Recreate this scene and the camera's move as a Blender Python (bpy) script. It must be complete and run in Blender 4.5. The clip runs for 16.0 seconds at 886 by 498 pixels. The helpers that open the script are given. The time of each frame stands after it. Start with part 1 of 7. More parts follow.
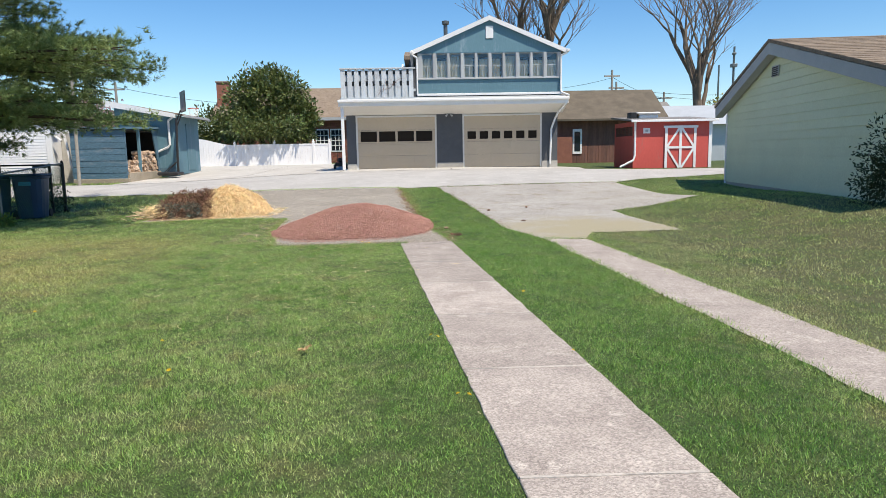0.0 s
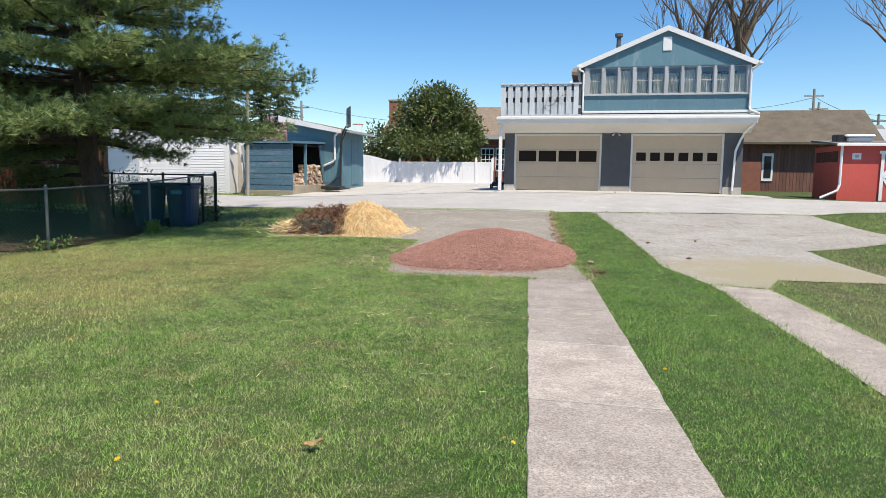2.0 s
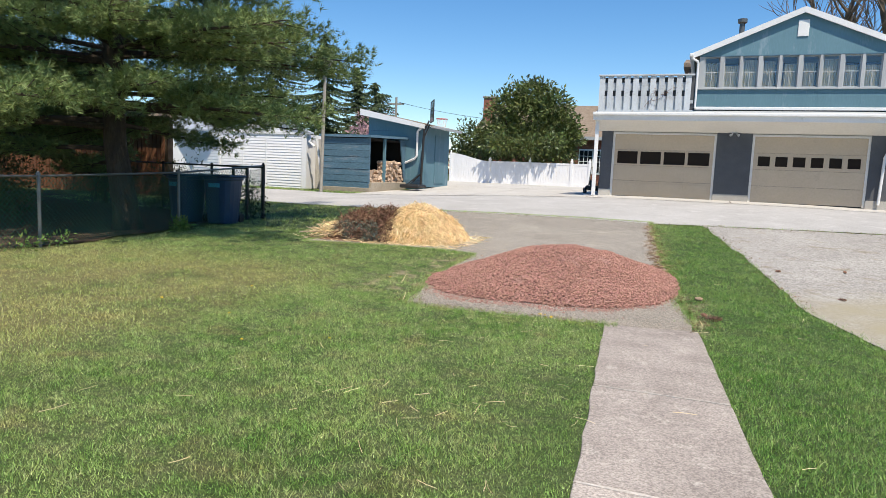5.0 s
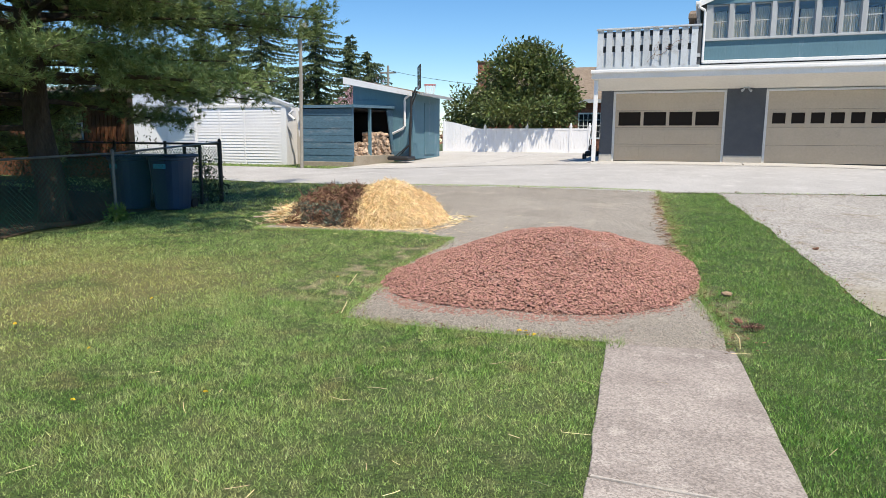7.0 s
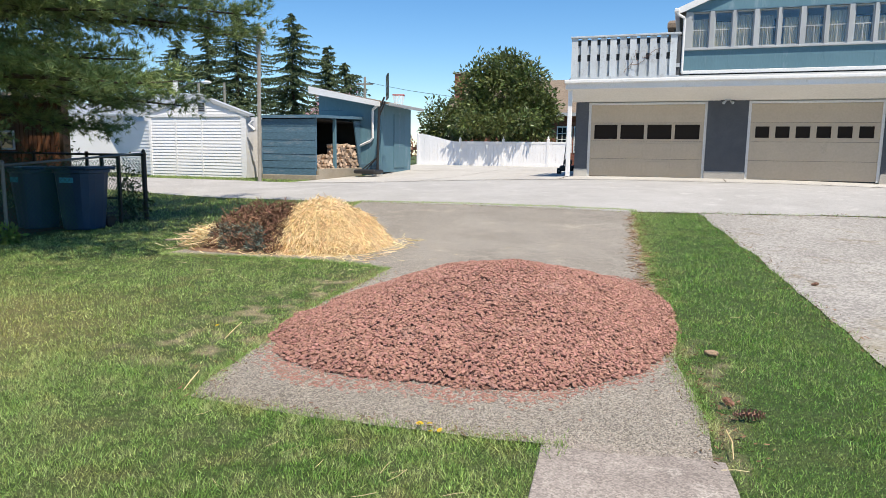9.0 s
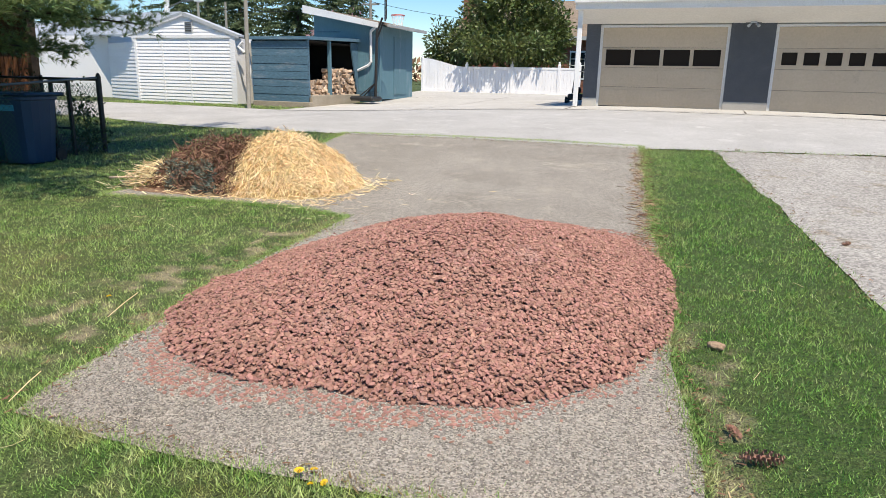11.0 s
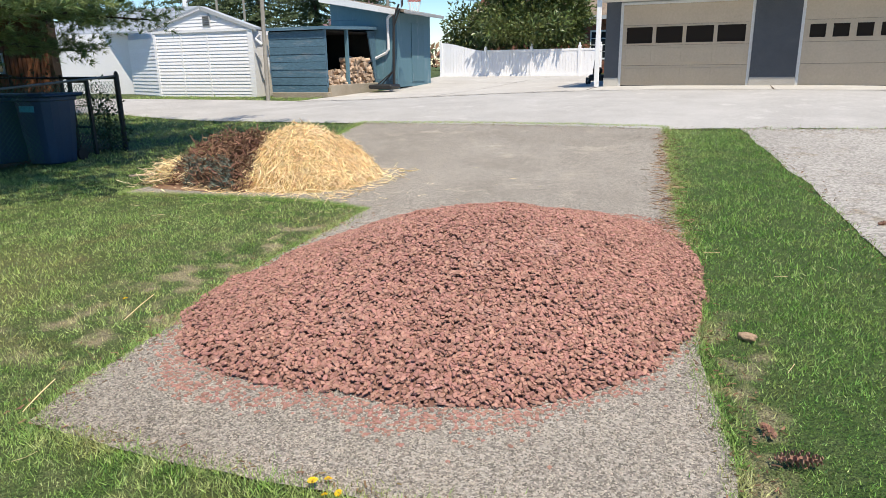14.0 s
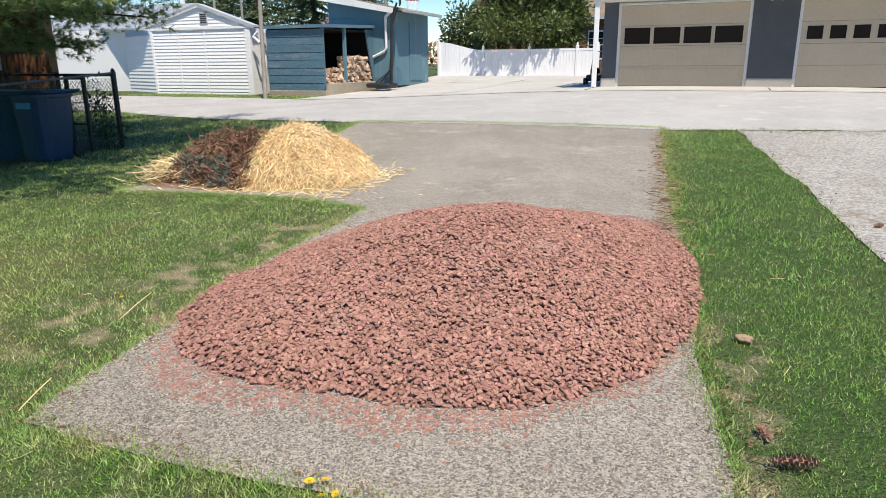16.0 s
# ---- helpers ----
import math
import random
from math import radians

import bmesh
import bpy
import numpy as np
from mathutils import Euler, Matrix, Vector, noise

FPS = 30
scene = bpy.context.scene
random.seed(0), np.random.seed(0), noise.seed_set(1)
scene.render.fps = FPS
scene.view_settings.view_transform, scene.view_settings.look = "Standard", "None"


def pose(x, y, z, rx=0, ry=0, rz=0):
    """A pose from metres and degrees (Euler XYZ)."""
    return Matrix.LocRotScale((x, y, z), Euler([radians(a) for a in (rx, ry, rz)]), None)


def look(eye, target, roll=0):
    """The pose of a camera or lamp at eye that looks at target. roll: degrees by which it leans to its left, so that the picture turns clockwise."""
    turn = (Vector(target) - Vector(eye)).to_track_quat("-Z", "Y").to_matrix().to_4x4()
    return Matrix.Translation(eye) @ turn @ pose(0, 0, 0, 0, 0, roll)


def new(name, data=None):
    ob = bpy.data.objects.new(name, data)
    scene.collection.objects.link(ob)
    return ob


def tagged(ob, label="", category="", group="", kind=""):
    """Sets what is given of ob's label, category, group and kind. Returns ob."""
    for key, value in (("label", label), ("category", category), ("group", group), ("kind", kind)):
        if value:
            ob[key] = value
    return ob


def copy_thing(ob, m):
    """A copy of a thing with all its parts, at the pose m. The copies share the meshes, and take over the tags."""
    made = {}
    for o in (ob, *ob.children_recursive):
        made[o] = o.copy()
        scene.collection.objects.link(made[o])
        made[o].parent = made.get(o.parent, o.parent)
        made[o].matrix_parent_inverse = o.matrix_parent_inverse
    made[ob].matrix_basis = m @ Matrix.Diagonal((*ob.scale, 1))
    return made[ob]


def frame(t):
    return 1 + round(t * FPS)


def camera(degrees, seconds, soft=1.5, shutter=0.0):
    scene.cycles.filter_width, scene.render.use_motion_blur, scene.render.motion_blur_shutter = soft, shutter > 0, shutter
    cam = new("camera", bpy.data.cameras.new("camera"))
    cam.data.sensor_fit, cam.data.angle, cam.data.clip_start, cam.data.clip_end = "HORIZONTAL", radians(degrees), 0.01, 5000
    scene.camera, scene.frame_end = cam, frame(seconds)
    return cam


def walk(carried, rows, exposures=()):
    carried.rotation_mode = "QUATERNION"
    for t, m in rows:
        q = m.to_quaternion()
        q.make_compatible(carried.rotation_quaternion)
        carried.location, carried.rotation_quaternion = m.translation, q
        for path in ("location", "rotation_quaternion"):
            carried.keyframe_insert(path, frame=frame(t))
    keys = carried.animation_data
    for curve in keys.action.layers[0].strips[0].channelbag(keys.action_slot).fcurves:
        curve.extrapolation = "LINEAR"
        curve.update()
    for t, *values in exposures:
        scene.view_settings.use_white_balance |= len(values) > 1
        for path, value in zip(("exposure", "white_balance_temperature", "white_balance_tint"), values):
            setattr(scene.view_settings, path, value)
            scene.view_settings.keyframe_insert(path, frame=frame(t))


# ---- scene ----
cam = camera(66.8, 16.0, soft=0.78)
PATH = [
    (0, (0.971, -0.202, 1.34), (1.033, 1.776, 1.055), -1.0),
    (0.5, (1.110, 0.223, 1.305), (0.897, 2.192, 1.03), 2.8),
    (1, (1.165, 0.664, 1.289), (1.070, 2.640, 0.995), 3.7),
    (1.5, (1.276, 1.002, 1.319), (1.148, 2.977, 1.033), -0.4),
    (2, (1.405, 1.399, 1.31), (0.975, 3.340, 1.086), 0.7),
    (2.5, (1.429, 1.806, 1.3), (0.942, 3.733, 1.083), 2.4),
    (3, (1.471, 2.224, 1.293), (0.925, 4.127, 1.011), 1.4),
    (3.5, (1.511, 2.609, 1.28), (0.828, 4.458, 0.937), 1.7),
    (3.7, (1.462, 2.741, 1.283), (0.790, 4.602, 0.996), 2.4),
    (5.8, (1.339, 4.614, 1.265), (0.547, 6.437, 1.045), 1.4),
    (6, (1.331, 4.763, 1.289), (0.438, 6.528, 0.999), 1.8),
    (6.5, (1.221, 5.148, 1.271), (0.427, 6.966, 1.009), 1.7),
    (7, (1.159, 5.526, 1.277), (0.450, 7.369, 0.961), 0.4),
    (7.5, (1.210, 5.915, 1.312), (0.440, 7.741, 1.037), 1.2),
    (8, (1.137, 6.271, 1.3), (0.535, 8.163, 1.06), 2.5),
    (8.5, (1.167, 6.634, 1.266), (0.536, 8.515, 1.016), 0.2),
    (9, (1.175, 6.975, 1.279), (0.510, 8.841, 1.001), 0.8),
    (9.2, (1.142, 7.150, 1.256), (0.535, 9.034, 0.973), 1.5),
    (11.3, (1.220, 8.122, 1.33), (0.521, 9.929, 0.834), 0.8),
    (11.5, (1.202, 8.150, 1.338), (0.496, 9.963, 0.87), -0.4),
    (12, (1.212, 8.145, 1.334), (0.487, 9.944, 0.85), -0.2),
    (12.5, (1.221, 8.143, 1.328), (0.500, 9.940, 0.827), -0.6),
    (13, (1.208, 8.158, 1.334), (0.509, 9.956, 0.806), -0.5),
    (13.5, (1.211, 8.170, 1.339), (0.493, 9.964, 0.825), -1.0),
    (14, (1.213, 8.170, 1.33), (0.470, 9.950, 0.801), -0.8),
    (14.5, (1.208, 8.171, 1.322), (0.472, 9.954, 0.793), -0.9),
    (15, (1.201, 8.177, 1.328), (0.495, 9.966, 0.78), 0.0),
    (15.5, (1.205, 8.174, 1.333), (0.475, 9.952, 0.782), -0.3),
    (16, (1.207, 8.170, 1.337), (0.474, 9.953, 0.805), -0.4),
]
walk(cam, [(t, look(eye, target, roll)) for t, eye, target, roll in PATH])


# ---- world, sun, exposure ----
SUN = Vector((0.36, -0.40, 1.0)).normalized()
sun_el = math.asin(SUN.z)
sun_az = math.atan2(SUN.x, SUN.y)
world = bpy.data.worlds.new("world")
scene.world = world
world.use_nodes = True
wt = world.node_tree
wt.nodes.clear()
sky = wt.nodes.new("ShaderNodeTexSky")
sky.sky_type = "NISHITA"
sky.sun_disc = False
sky.sun_elevation = sun_el
sky.sun_rotation = sun_az
sky.air_density, sky.dust_density, sky.ozone_density = 0.95, 0.0, 3.5
bg = wt.nodes.new("ShaderNodeBackground")
bg.inputs["Strength"].default_value = 0.125
wo = wt.nodes.new("ShaderNodeOutputWorld")
deep = wt.nodes.new("ShaderNodeHueSaturation")
deep.inputs["Saturation"].default_value = 1.25
wt.links.new(sky.outputs[0], deep.inputs["Color"])
wt.links.new(deep.outputs[0], bg.inputs[0])
wt.links.new(bg.outputs[0], wo.inputs[0])
sun = new("sun", bpy.data.lights.new("sun", "SUN"))
sun.data.energy = 5.0
sun.data.angle = radians(0.55)
sun.data.color = (1.0, 0.90, 0.75)
sun.matrix_world = look(SUN * 50, (0, 0, 0))
scene.view_settings.exposure = 0.29

# ---- materials ----


def mat(name, c1, c2, scale=3.0, fine=60.0, rough=0.8, bump=0.2, metal=0.0, stretch=(1, 1, 1), c3=None, wear=0.0, spec=0.4, dist=0.01, rand=0.12):
    """Two-scale procedural surface: broad tone c1..c2, fine grain, wear spots c3, bump."""
    m = bpy.data.materials.new(name)
    m.use_nodes = True
    nt = m.node_tree
    n, l = nt.nodes, nt.links
    b = n["Principled BSDF"]
    tc = n.new("ShaderNodeTexCoord")
    mp = n.new("ShaderNodeMapping")
    mp.inputs["Scale"].default_value = stretch
    l.new(tc.outputs["Object"], mp.inputs[0])
    big = n.new("ShaderNodeTexNoise")
    big.inputs["Scale"].default_value = scale
    big.inputs["Detail"].default_value = 5
    big.inputs["Roughness"].default_value = 0.65
    l.new(mp.outputs[0], big.inputs["Vector"])
    sm = n.new("ShaderNodeTexNoise")
    sm.inputs["Scale"].default_value = fine
    sm.inputs["Detail"].default_value = 3
    l.new(mp.outputs[0], sm.inputs["Vector"])
    r1 = n.new("ShaderNodeMapRange")
    r1.inputs[1].default_value, r1.inputs[2].default_value = 0.32, 0.68
    l.new(big.outputs["Fac"], r1.inputs[0])
    mx = n.new("ShaderNodeMix")
    mx.data_type = "RGBA"
    mx.inputs[6].default_value, mx.inputs[7].default_value = (*c1, 1), (*c2, 1)
    l.new(r1.outputs[0], mx.inputs[0])
    out = mx.outputs[2]
    if c3 is not None:
        wn = n.new("ShaderNodeTexNoise")
        wn.inputs["Scale"].default_value = scale * 2.3
        wn.inputs["Detail"].default_value = 8
        wn.inputs["Roughness"].default_value = 0.75
        l.new(mp.outputs[0], wn.inputs["Vector"])
        wr = n.new("ShaderNodeMapRange")
        wr.inputs[1].default_value, wr.inputs[2].default_value = 0.62 - wear * 0.25, 0.7 - wear * 0.2
        l.new(wn.outputs["Fac"], wr.inputs[0])
        mw = n.new("ShaderNodeMix")
        mw.data_type = "RGBA"
        mw.inputs[7].default_value = (*c3, 1)
        l.new(wr.outputs[0], mw.inputs[0])
        l.new(out, mw.inputs[6])
        out = mw.outputs[2]
    vr = n.new("ShaderNodeMapRange")
    vr.inputs[1].default_value, vr.inputs[2].default_value = 0.3, 0.7
    grain = 0.05 if bump <= 0.15 else 0.2
    vr.inputs[3].default_value, vr.inputs[4].default_value = 1 - grain, 1 + grain
    l.new(sm.outputs["Fac"], vr.inputs[0])
    oi = n.new("ShaderNodeObjectInfo")
    orr = n.new("ShaderNodeMapRange")
    orr.inputs[3].default_value, orr.inputs[4].default_value = 1 - rand, 1 + rand
    l.new(oi.outputs["Random"], orr.inputs[0])
    mu = n.new("ShaderNodeMath")
    mu.operation = "MULTIPLY"
    l.new(vr.outputs[0], mu.inputs[0])
    l.new(orr.outputs[0], mu.inputs[1])
    hs = n.new("ShaderNodeHueSaturation")
    l.new(mu.outputs[0], hs.inputs["Value"])
    l.new(out, hs.inputs["Color"])
    l.new(hs.outputs[0], b.inputs["Base Color"])
    b.inputs["Roughness"].default_value = rough
    b.inputs["Metallic"].default_value = metal
    b.inputs["Specular IOR Level"].default_value = spec
    if bump:
        bp = n.new("ShaderNodeBump")
        bp.inputs["Strength"].default_value = bump
        bp.inputs["Distance"].default_value = dist
        l.new(sm.outputs["Fac"], bp.inputs["Height"])
        l.new(bp.outputs[0], b.inputs["Normal"])
    return m


def island(m, amount=0.35, hue=0.02):
    """Vary a joined mesh piece by piece."""
    n, l = m.node_tree.nodes, m.node_tree.links
    b = n["Principled BSDF"]
    src = b.inputs["Base Color"].links[0].from_socket
    g = n.new("ShaderNodeNewGeometry")
    r = n.new("ShaderNodeMapRange")
    r.inputs[3].default_value, r.inputs[4].default_value = 1 - amount, 1 + amount
    l.new(g.outputs["Random Per Island"], r.inputs[0])
    wn = n.new("ShaderNodeTexWhiteNoise")
    wn.noise_dimensions = "1D"
    l.new(g.outputs["Random Per Island"], wn.inputs["W"])
    r2 = n.new("ShaderNodeMapRange")
    r2.inputs[3].default_value, r2.inputs[4].default_value = 0.5 - hue, 0.5 + hue
    l.new(wn.outputs["Value"], r2.inputs[0])
    h = n.new("ShaderNodeHueSaturation")
    l.new(r.outputs[0], h.inputs["Value"])
    l.new(r2.outputs[0], h.inputs["Hue"])
    l.new(src, h.inputs["Color"])
    l.new(h.outputs[0], b.inputs["Base Color"])
    return m


def leafy(m, amount=0.35):
    """Let some light through thin leaves."""
    n, l = m.node_tree.nodes, m.node_tree.links
    b = n["Principled BSDF"]
    tr = n.new("ShaderNodeBsdfTranslucent")
    src = b.inputs["Base Color"].links[0].from_socket
    l.new(src, tr.inputs[0])
    mx = n.new("ShaderNodeMixShader")
    mx.inputs[0].default_value = amount
    l.new(b.outputs[0], mx.inputs[1])
    l.new(tr.outputs[0], mx.inputs[2])
    l.new(mx.outputs[0], n["Material Output"].inputs[0])
    return m


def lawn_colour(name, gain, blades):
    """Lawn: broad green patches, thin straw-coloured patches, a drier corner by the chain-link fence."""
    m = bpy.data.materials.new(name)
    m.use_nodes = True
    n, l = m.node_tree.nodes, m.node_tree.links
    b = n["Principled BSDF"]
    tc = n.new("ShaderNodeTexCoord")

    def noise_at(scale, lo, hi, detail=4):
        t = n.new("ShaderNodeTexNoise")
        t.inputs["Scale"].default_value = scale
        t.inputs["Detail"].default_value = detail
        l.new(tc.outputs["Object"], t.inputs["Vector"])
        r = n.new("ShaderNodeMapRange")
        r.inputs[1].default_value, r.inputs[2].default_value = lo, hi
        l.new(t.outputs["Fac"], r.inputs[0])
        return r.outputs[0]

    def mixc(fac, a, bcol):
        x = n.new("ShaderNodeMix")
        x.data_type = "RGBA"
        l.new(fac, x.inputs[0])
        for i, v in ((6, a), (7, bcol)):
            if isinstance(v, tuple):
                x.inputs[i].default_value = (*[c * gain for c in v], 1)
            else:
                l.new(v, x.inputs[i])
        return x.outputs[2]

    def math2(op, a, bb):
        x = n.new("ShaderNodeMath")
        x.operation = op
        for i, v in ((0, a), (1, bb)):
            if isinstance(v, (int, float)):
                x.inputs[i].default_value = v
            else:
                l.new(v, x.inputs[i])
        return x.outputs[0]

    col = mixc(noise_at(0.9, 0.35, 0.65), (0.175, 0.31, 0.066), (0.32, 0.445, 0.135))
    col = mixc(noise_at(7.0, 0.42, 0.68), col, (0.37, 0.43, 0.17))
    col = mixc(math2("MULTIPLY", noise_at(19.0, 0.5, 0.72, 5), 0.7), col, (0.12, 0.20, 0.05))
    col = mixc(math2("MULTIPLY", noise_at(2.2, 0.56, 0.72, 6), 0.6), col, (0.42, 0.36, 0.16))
    sp = n.new("ShaderNodeSeparateXYZ")
    l.new(tc.outputs["Object"], sp.inputs[0])

    def soft_range(sock, a, bb):
        r = n.new("ShaderNodeMapRange")
        r.interpolation_type = "SMOOTHSTEP"
        r.inputs[1].default_value, r.inputs[2].default_value = a, bb
        l.new(sock, r.inputs[0])
        return r.outputs[0]

    dry = math2("MULTIPLY", math2("MULTIPLY", soft_range(sp.outputs[0], -1.9, -3.4), soft_range(sp.outputs[1], 5.2, 7.2)), soft_range(sp.outputs[1], 12.4, 10.2))
    dry = math2("MULTIPLY", dry, noise_at(1.1, 0.2, 0.5))
    col = mixc(math2("MULTIPLY", dry, 0.62), col, (0.42, 0.38, 0.15) if blades else (0.80, 0.68, 0.30))
    dry2 = math2("MULTIPLY", math2("MULTIPLY", soft_range(sp.outputs[0], 3.3, 4.2), soft_range(sp.outputs[1], 15.0, 11.5)), noise_at(1.4, 0.28, 0.6))
    col = mixc(math2("MULTIPLY", dry2, 0.75), col, (0.40, 0.38, 0.19))
    lush = math2("MULTIPLY", math2("MULTIPLY", soft_range(sp.outputs[0], 0.4, 1.3), soft_range(sp.outputs[0], 3.4, 2.7)), 0.5)
    col = mixc(lush, col, (0.125, 0.275, 0.048))
    worn = math2("MULTIPLY", math2("MULTIPLY", soft_range(sp.outputs[0], -2.5, -2.0), soft_range(sp.outputs[0], -1.2, -1.6)), math2("MULTIPLY", soft_range(sp.outputs[1], 9.9, 10.4), soft_range(sp.outputs[1], 13.6, 12.8)))
    side = math2("MULTIPLY", math2("MULTIPLY", soft_range(sp.outputs[0], 1.62, 1.42), soft_range(sp.outputs[0], 1.0, 1.2)), math2("MULTIPLY", soft_range(sp.outputs[1], 9.6, 9.9), soft_range(sp.outputs[1], 12.2, 11.4)))
    worn = math2("MULTIPLY", math2("MAXIMUM", worn, math2("MULTIPLY", side, 0.8)), noise_at(4.5, 0.48, 0.64, 5))
    col = mixc(math2("MULTIPLY", worn, 0.85), col, (0.45, 0.38, 0.22) if blades else (1.15, 0.95, 0.62))
    if blades:
        gi = n.new("ShaderNodeNewGeometry")
        wn = n.new("ShaderNodeTexWhiteNoise")
        wn.noise_dimensions = "1D"
        l.new(gi.outputs["Random Per Island"], wn.inputs["W"])
        r = n.new("ShaderNodeMapRange")
        r.inputs[1].default_value, r.inputs[2].default_value = 0.86, 0.95
        l.new(wn.outputs["Value"], r.inputs[0])
        col = mixc(math2("MULTIPLY", r.outputs[0], 0.6), col, (0.52, 0.48, 0.25))
    fn = noise_at(140.0, 0.3, 0.7, 2)
    vr = n.new("ShaderNodeMapRange")
    vr.inputs[3].default_value, vr.inputs[4].default_value = (0.6, 1.3) if blades else (0.3, 1.7)
    l.new(fn, vr.inputs[0])
    h = n.new("ShaderNodeHueSaturation")
    l.new(vr.outputs[0], h.inputs["Value"])
    l.new(col, h.inputs["Color"])
    l.new(h.outputs[0], b.inputs["Base Color"])
    b.inputs["Roughness"].default_value = 0.75
    b.inputs["Specular IOR Level"].default_value = 0.25
    if blades:
        island(m, 0.46, 0.02)
        leafy(m, 0.26)
        b.inputs["Roughness"].default_value = 0.55
        b.inputs["Specular IOR Level"].default_value = 0.35
    else:
        t = n.new("ShaderNodeTexNoise")
        t.inputs["Scale"].default_value = 45
        t.inputs["Detail"].default_value = 6
        l.new(tc.outputs["Object"], t.inputs["Vector"])
        bp = n.new("ShaderNodeBump")
        bp.inputs["Strength"].default_value = 1.0
        bp.inputs["Distance"].default_value = 0.04
        l.new(t.outputs["Fac"], bp.inputs["Height"])
        l.new(bp.outputs[0], b.inputs["Normal"])
    return m


def stony(name, dark, light, cell=70.0, rough=0.9, stain=None, bump=0.6, amp=0.38, scale=0.8, wear=0.25):
    """Packed gravel: small cells of differing tone over a broad stain."""
    m = mat(name, dark, light, scale, 30, rough, 0, c3=stain, wear=wear)
    n, l = m.node_tree.nodes, m.node_tree.links
    b = n["Principled BSDF"]
    tc = n.new("ShaderNodeTexCoord")
    v = n.new("ShaderNodeTexVoronoi")
    v.inputs["Scale"].default_value = cell
    l.new(tc.outputs["Object"], v.inputs["Vector"])
    sh = n.new("ShaderNodeSeparateColor")
    l.new(v.outputs["Color"], sh.inputs[0])
    r = n.new("ShaderNodeMapRange")
    r.inputs[3].default_value, r.inputs[4].default_value = 1 - amp, 1 + amp
    l.new(sh.outputs[0], r.inputs[0])
    src = b.inputs["Base Color"].links[0].from_socket
    h = n.new("ShaderNodeHueSaturation")
    l.new(r.outputs[0], h.inputs["Value"])
    l.new(src, h.inputs["Color"])
    l.new(h.outputs[0], b.inputs["Base Color"])
    bp = n.new("ShaderNodeBump")
    bp.invert = True
    bp.inputs["Strength"].default_value = bump
    bp.inputs["Distance"].default_value = 0.012
    l.new(v.outputs["Distance"], bp.inputs["Height"])
    l.new(bp.outputs[0], b.inputs["Normal"])
    return m


def glass_mat(name, tint=(0.02, 0.025, 0.03), rough=0.05, spec=0.6):
    m = bpy.data.materials.new(name)
    m.use_nodes = True
    b = m.node_tree.nodes["Principled BSDF"]
    b.inputs["Base Color"].default_value = (*tint, 1)
    b.inputs["Roughness"].default_value = rough
    b.inputs["Specular IOR Level"].default_value = spec
    return m


# Ground repeats the grass colours at low gain, painting the shade between blades.
M_LAWN = lawn_colour("lawn_gap_shade", 0.29, False)
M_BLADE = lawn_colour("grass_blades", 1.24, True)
M_CONC = stony("footpath_concrete", (0.29, 0.25, 0.222), (0.415, 0.365, 0.325), 130, stain=(0.46, 0.41, 0.365), bump=0.3, amp=0.34, scale=2.2, wear=0.3)
M_JOINT = mat("joint_mortar", (0.50, 0.455, 0.41), (0.41, 0.37, 0.325), 6, 60, 0.95, 0.3)
M_PAD = mat("pad_concrete", (0.56, 0.54, 0.50), (0.47, 0.445, 0.41), 0.5, 40, 0.88, 0.3, c3=(0.63, 0.61, 0.57), wear=0.3, dist=0.004)
M_ALLEY = stony("alley_surface", (0.41, 0.395, 0.375), (0.51, 0.495, 0.475), 85, stain=(0.57, 0.555, 0.53), bump=0.25, amp=0.16)
M_GRAVEL = stony("grey_gravel", (0.235, 0.212, 0.18), (0.31, 0.282, 0.245), 120, stain=(0.35, 0.31, 0.26), amp=0.6)
M_GRAVEL2 = stony("pale_gravel", (0.32, 0.30, 0.275), (0.40, 0.38, 0.35), 55, stain=(0.27, 0.235, 0.18))
def muddied(m, cx, cy, rx, ry, colour):
    """A dried mud stain with an uneven rim round (cx, cy)."""
    n, l = m.node_tree.nodes, m.node_tree.links
    b = n["Principled BSDF"]
    src = b.inputs["Base Color"].links[0].from_socket
    tc, mp = n.new("ShaderNodeTexCoord"), n.new("ShaderNodeMapping")
    mp.inputs["Location"].default_value = (-cx / rx, -cy / ry, 0)
    mp.inputs["Scale"].default_value = (1 / rx, 1 / ry, 0)
    l.new(tc.outputs["Object"], mp.inputs[0])
    ln = n.new("ShaderNodeVectorMath")
    ln.operation = "LENGTH"
    l.new(mp.outputs[0], ln.inputs[0])
    ns = n.new("ShaderNodeTexNoise")
    ns.inputs["Scale"].default_value, ns.inputs["Detail"].default_value = 1.6, 7
    l.new(tc.outputs["Object"], ns.inputs["Vector"])
    ad = n.new("ShaderNodeMath")
    ad.operation = "MULTIPLY_ADD"
    ad.inputs[1].default_value = 1.5
    l.new(ns.outputs["Fac"], ad.inputs[0])
    l.new(ln.outputs["Value"], ad.inputs[2])
    r = n.new("ShaderNodeMapRange")
    r.inputs[1].default_value, r.inputs[2].default_value = 2.0, 1.2
    l.new(ad.outputs[0], r.inputs[0])
    x = n.new("ShaderNodeMix")
    x.data_type = "RGBA"
    x.inputs[7].default_value = (*colour, 1)
    l.new(r.outputs[0], x.inputs[0])
    l.new(src, x.inputs[6])
    l.new(x.outputs[2], b.inputs["Base Color"])
    return m


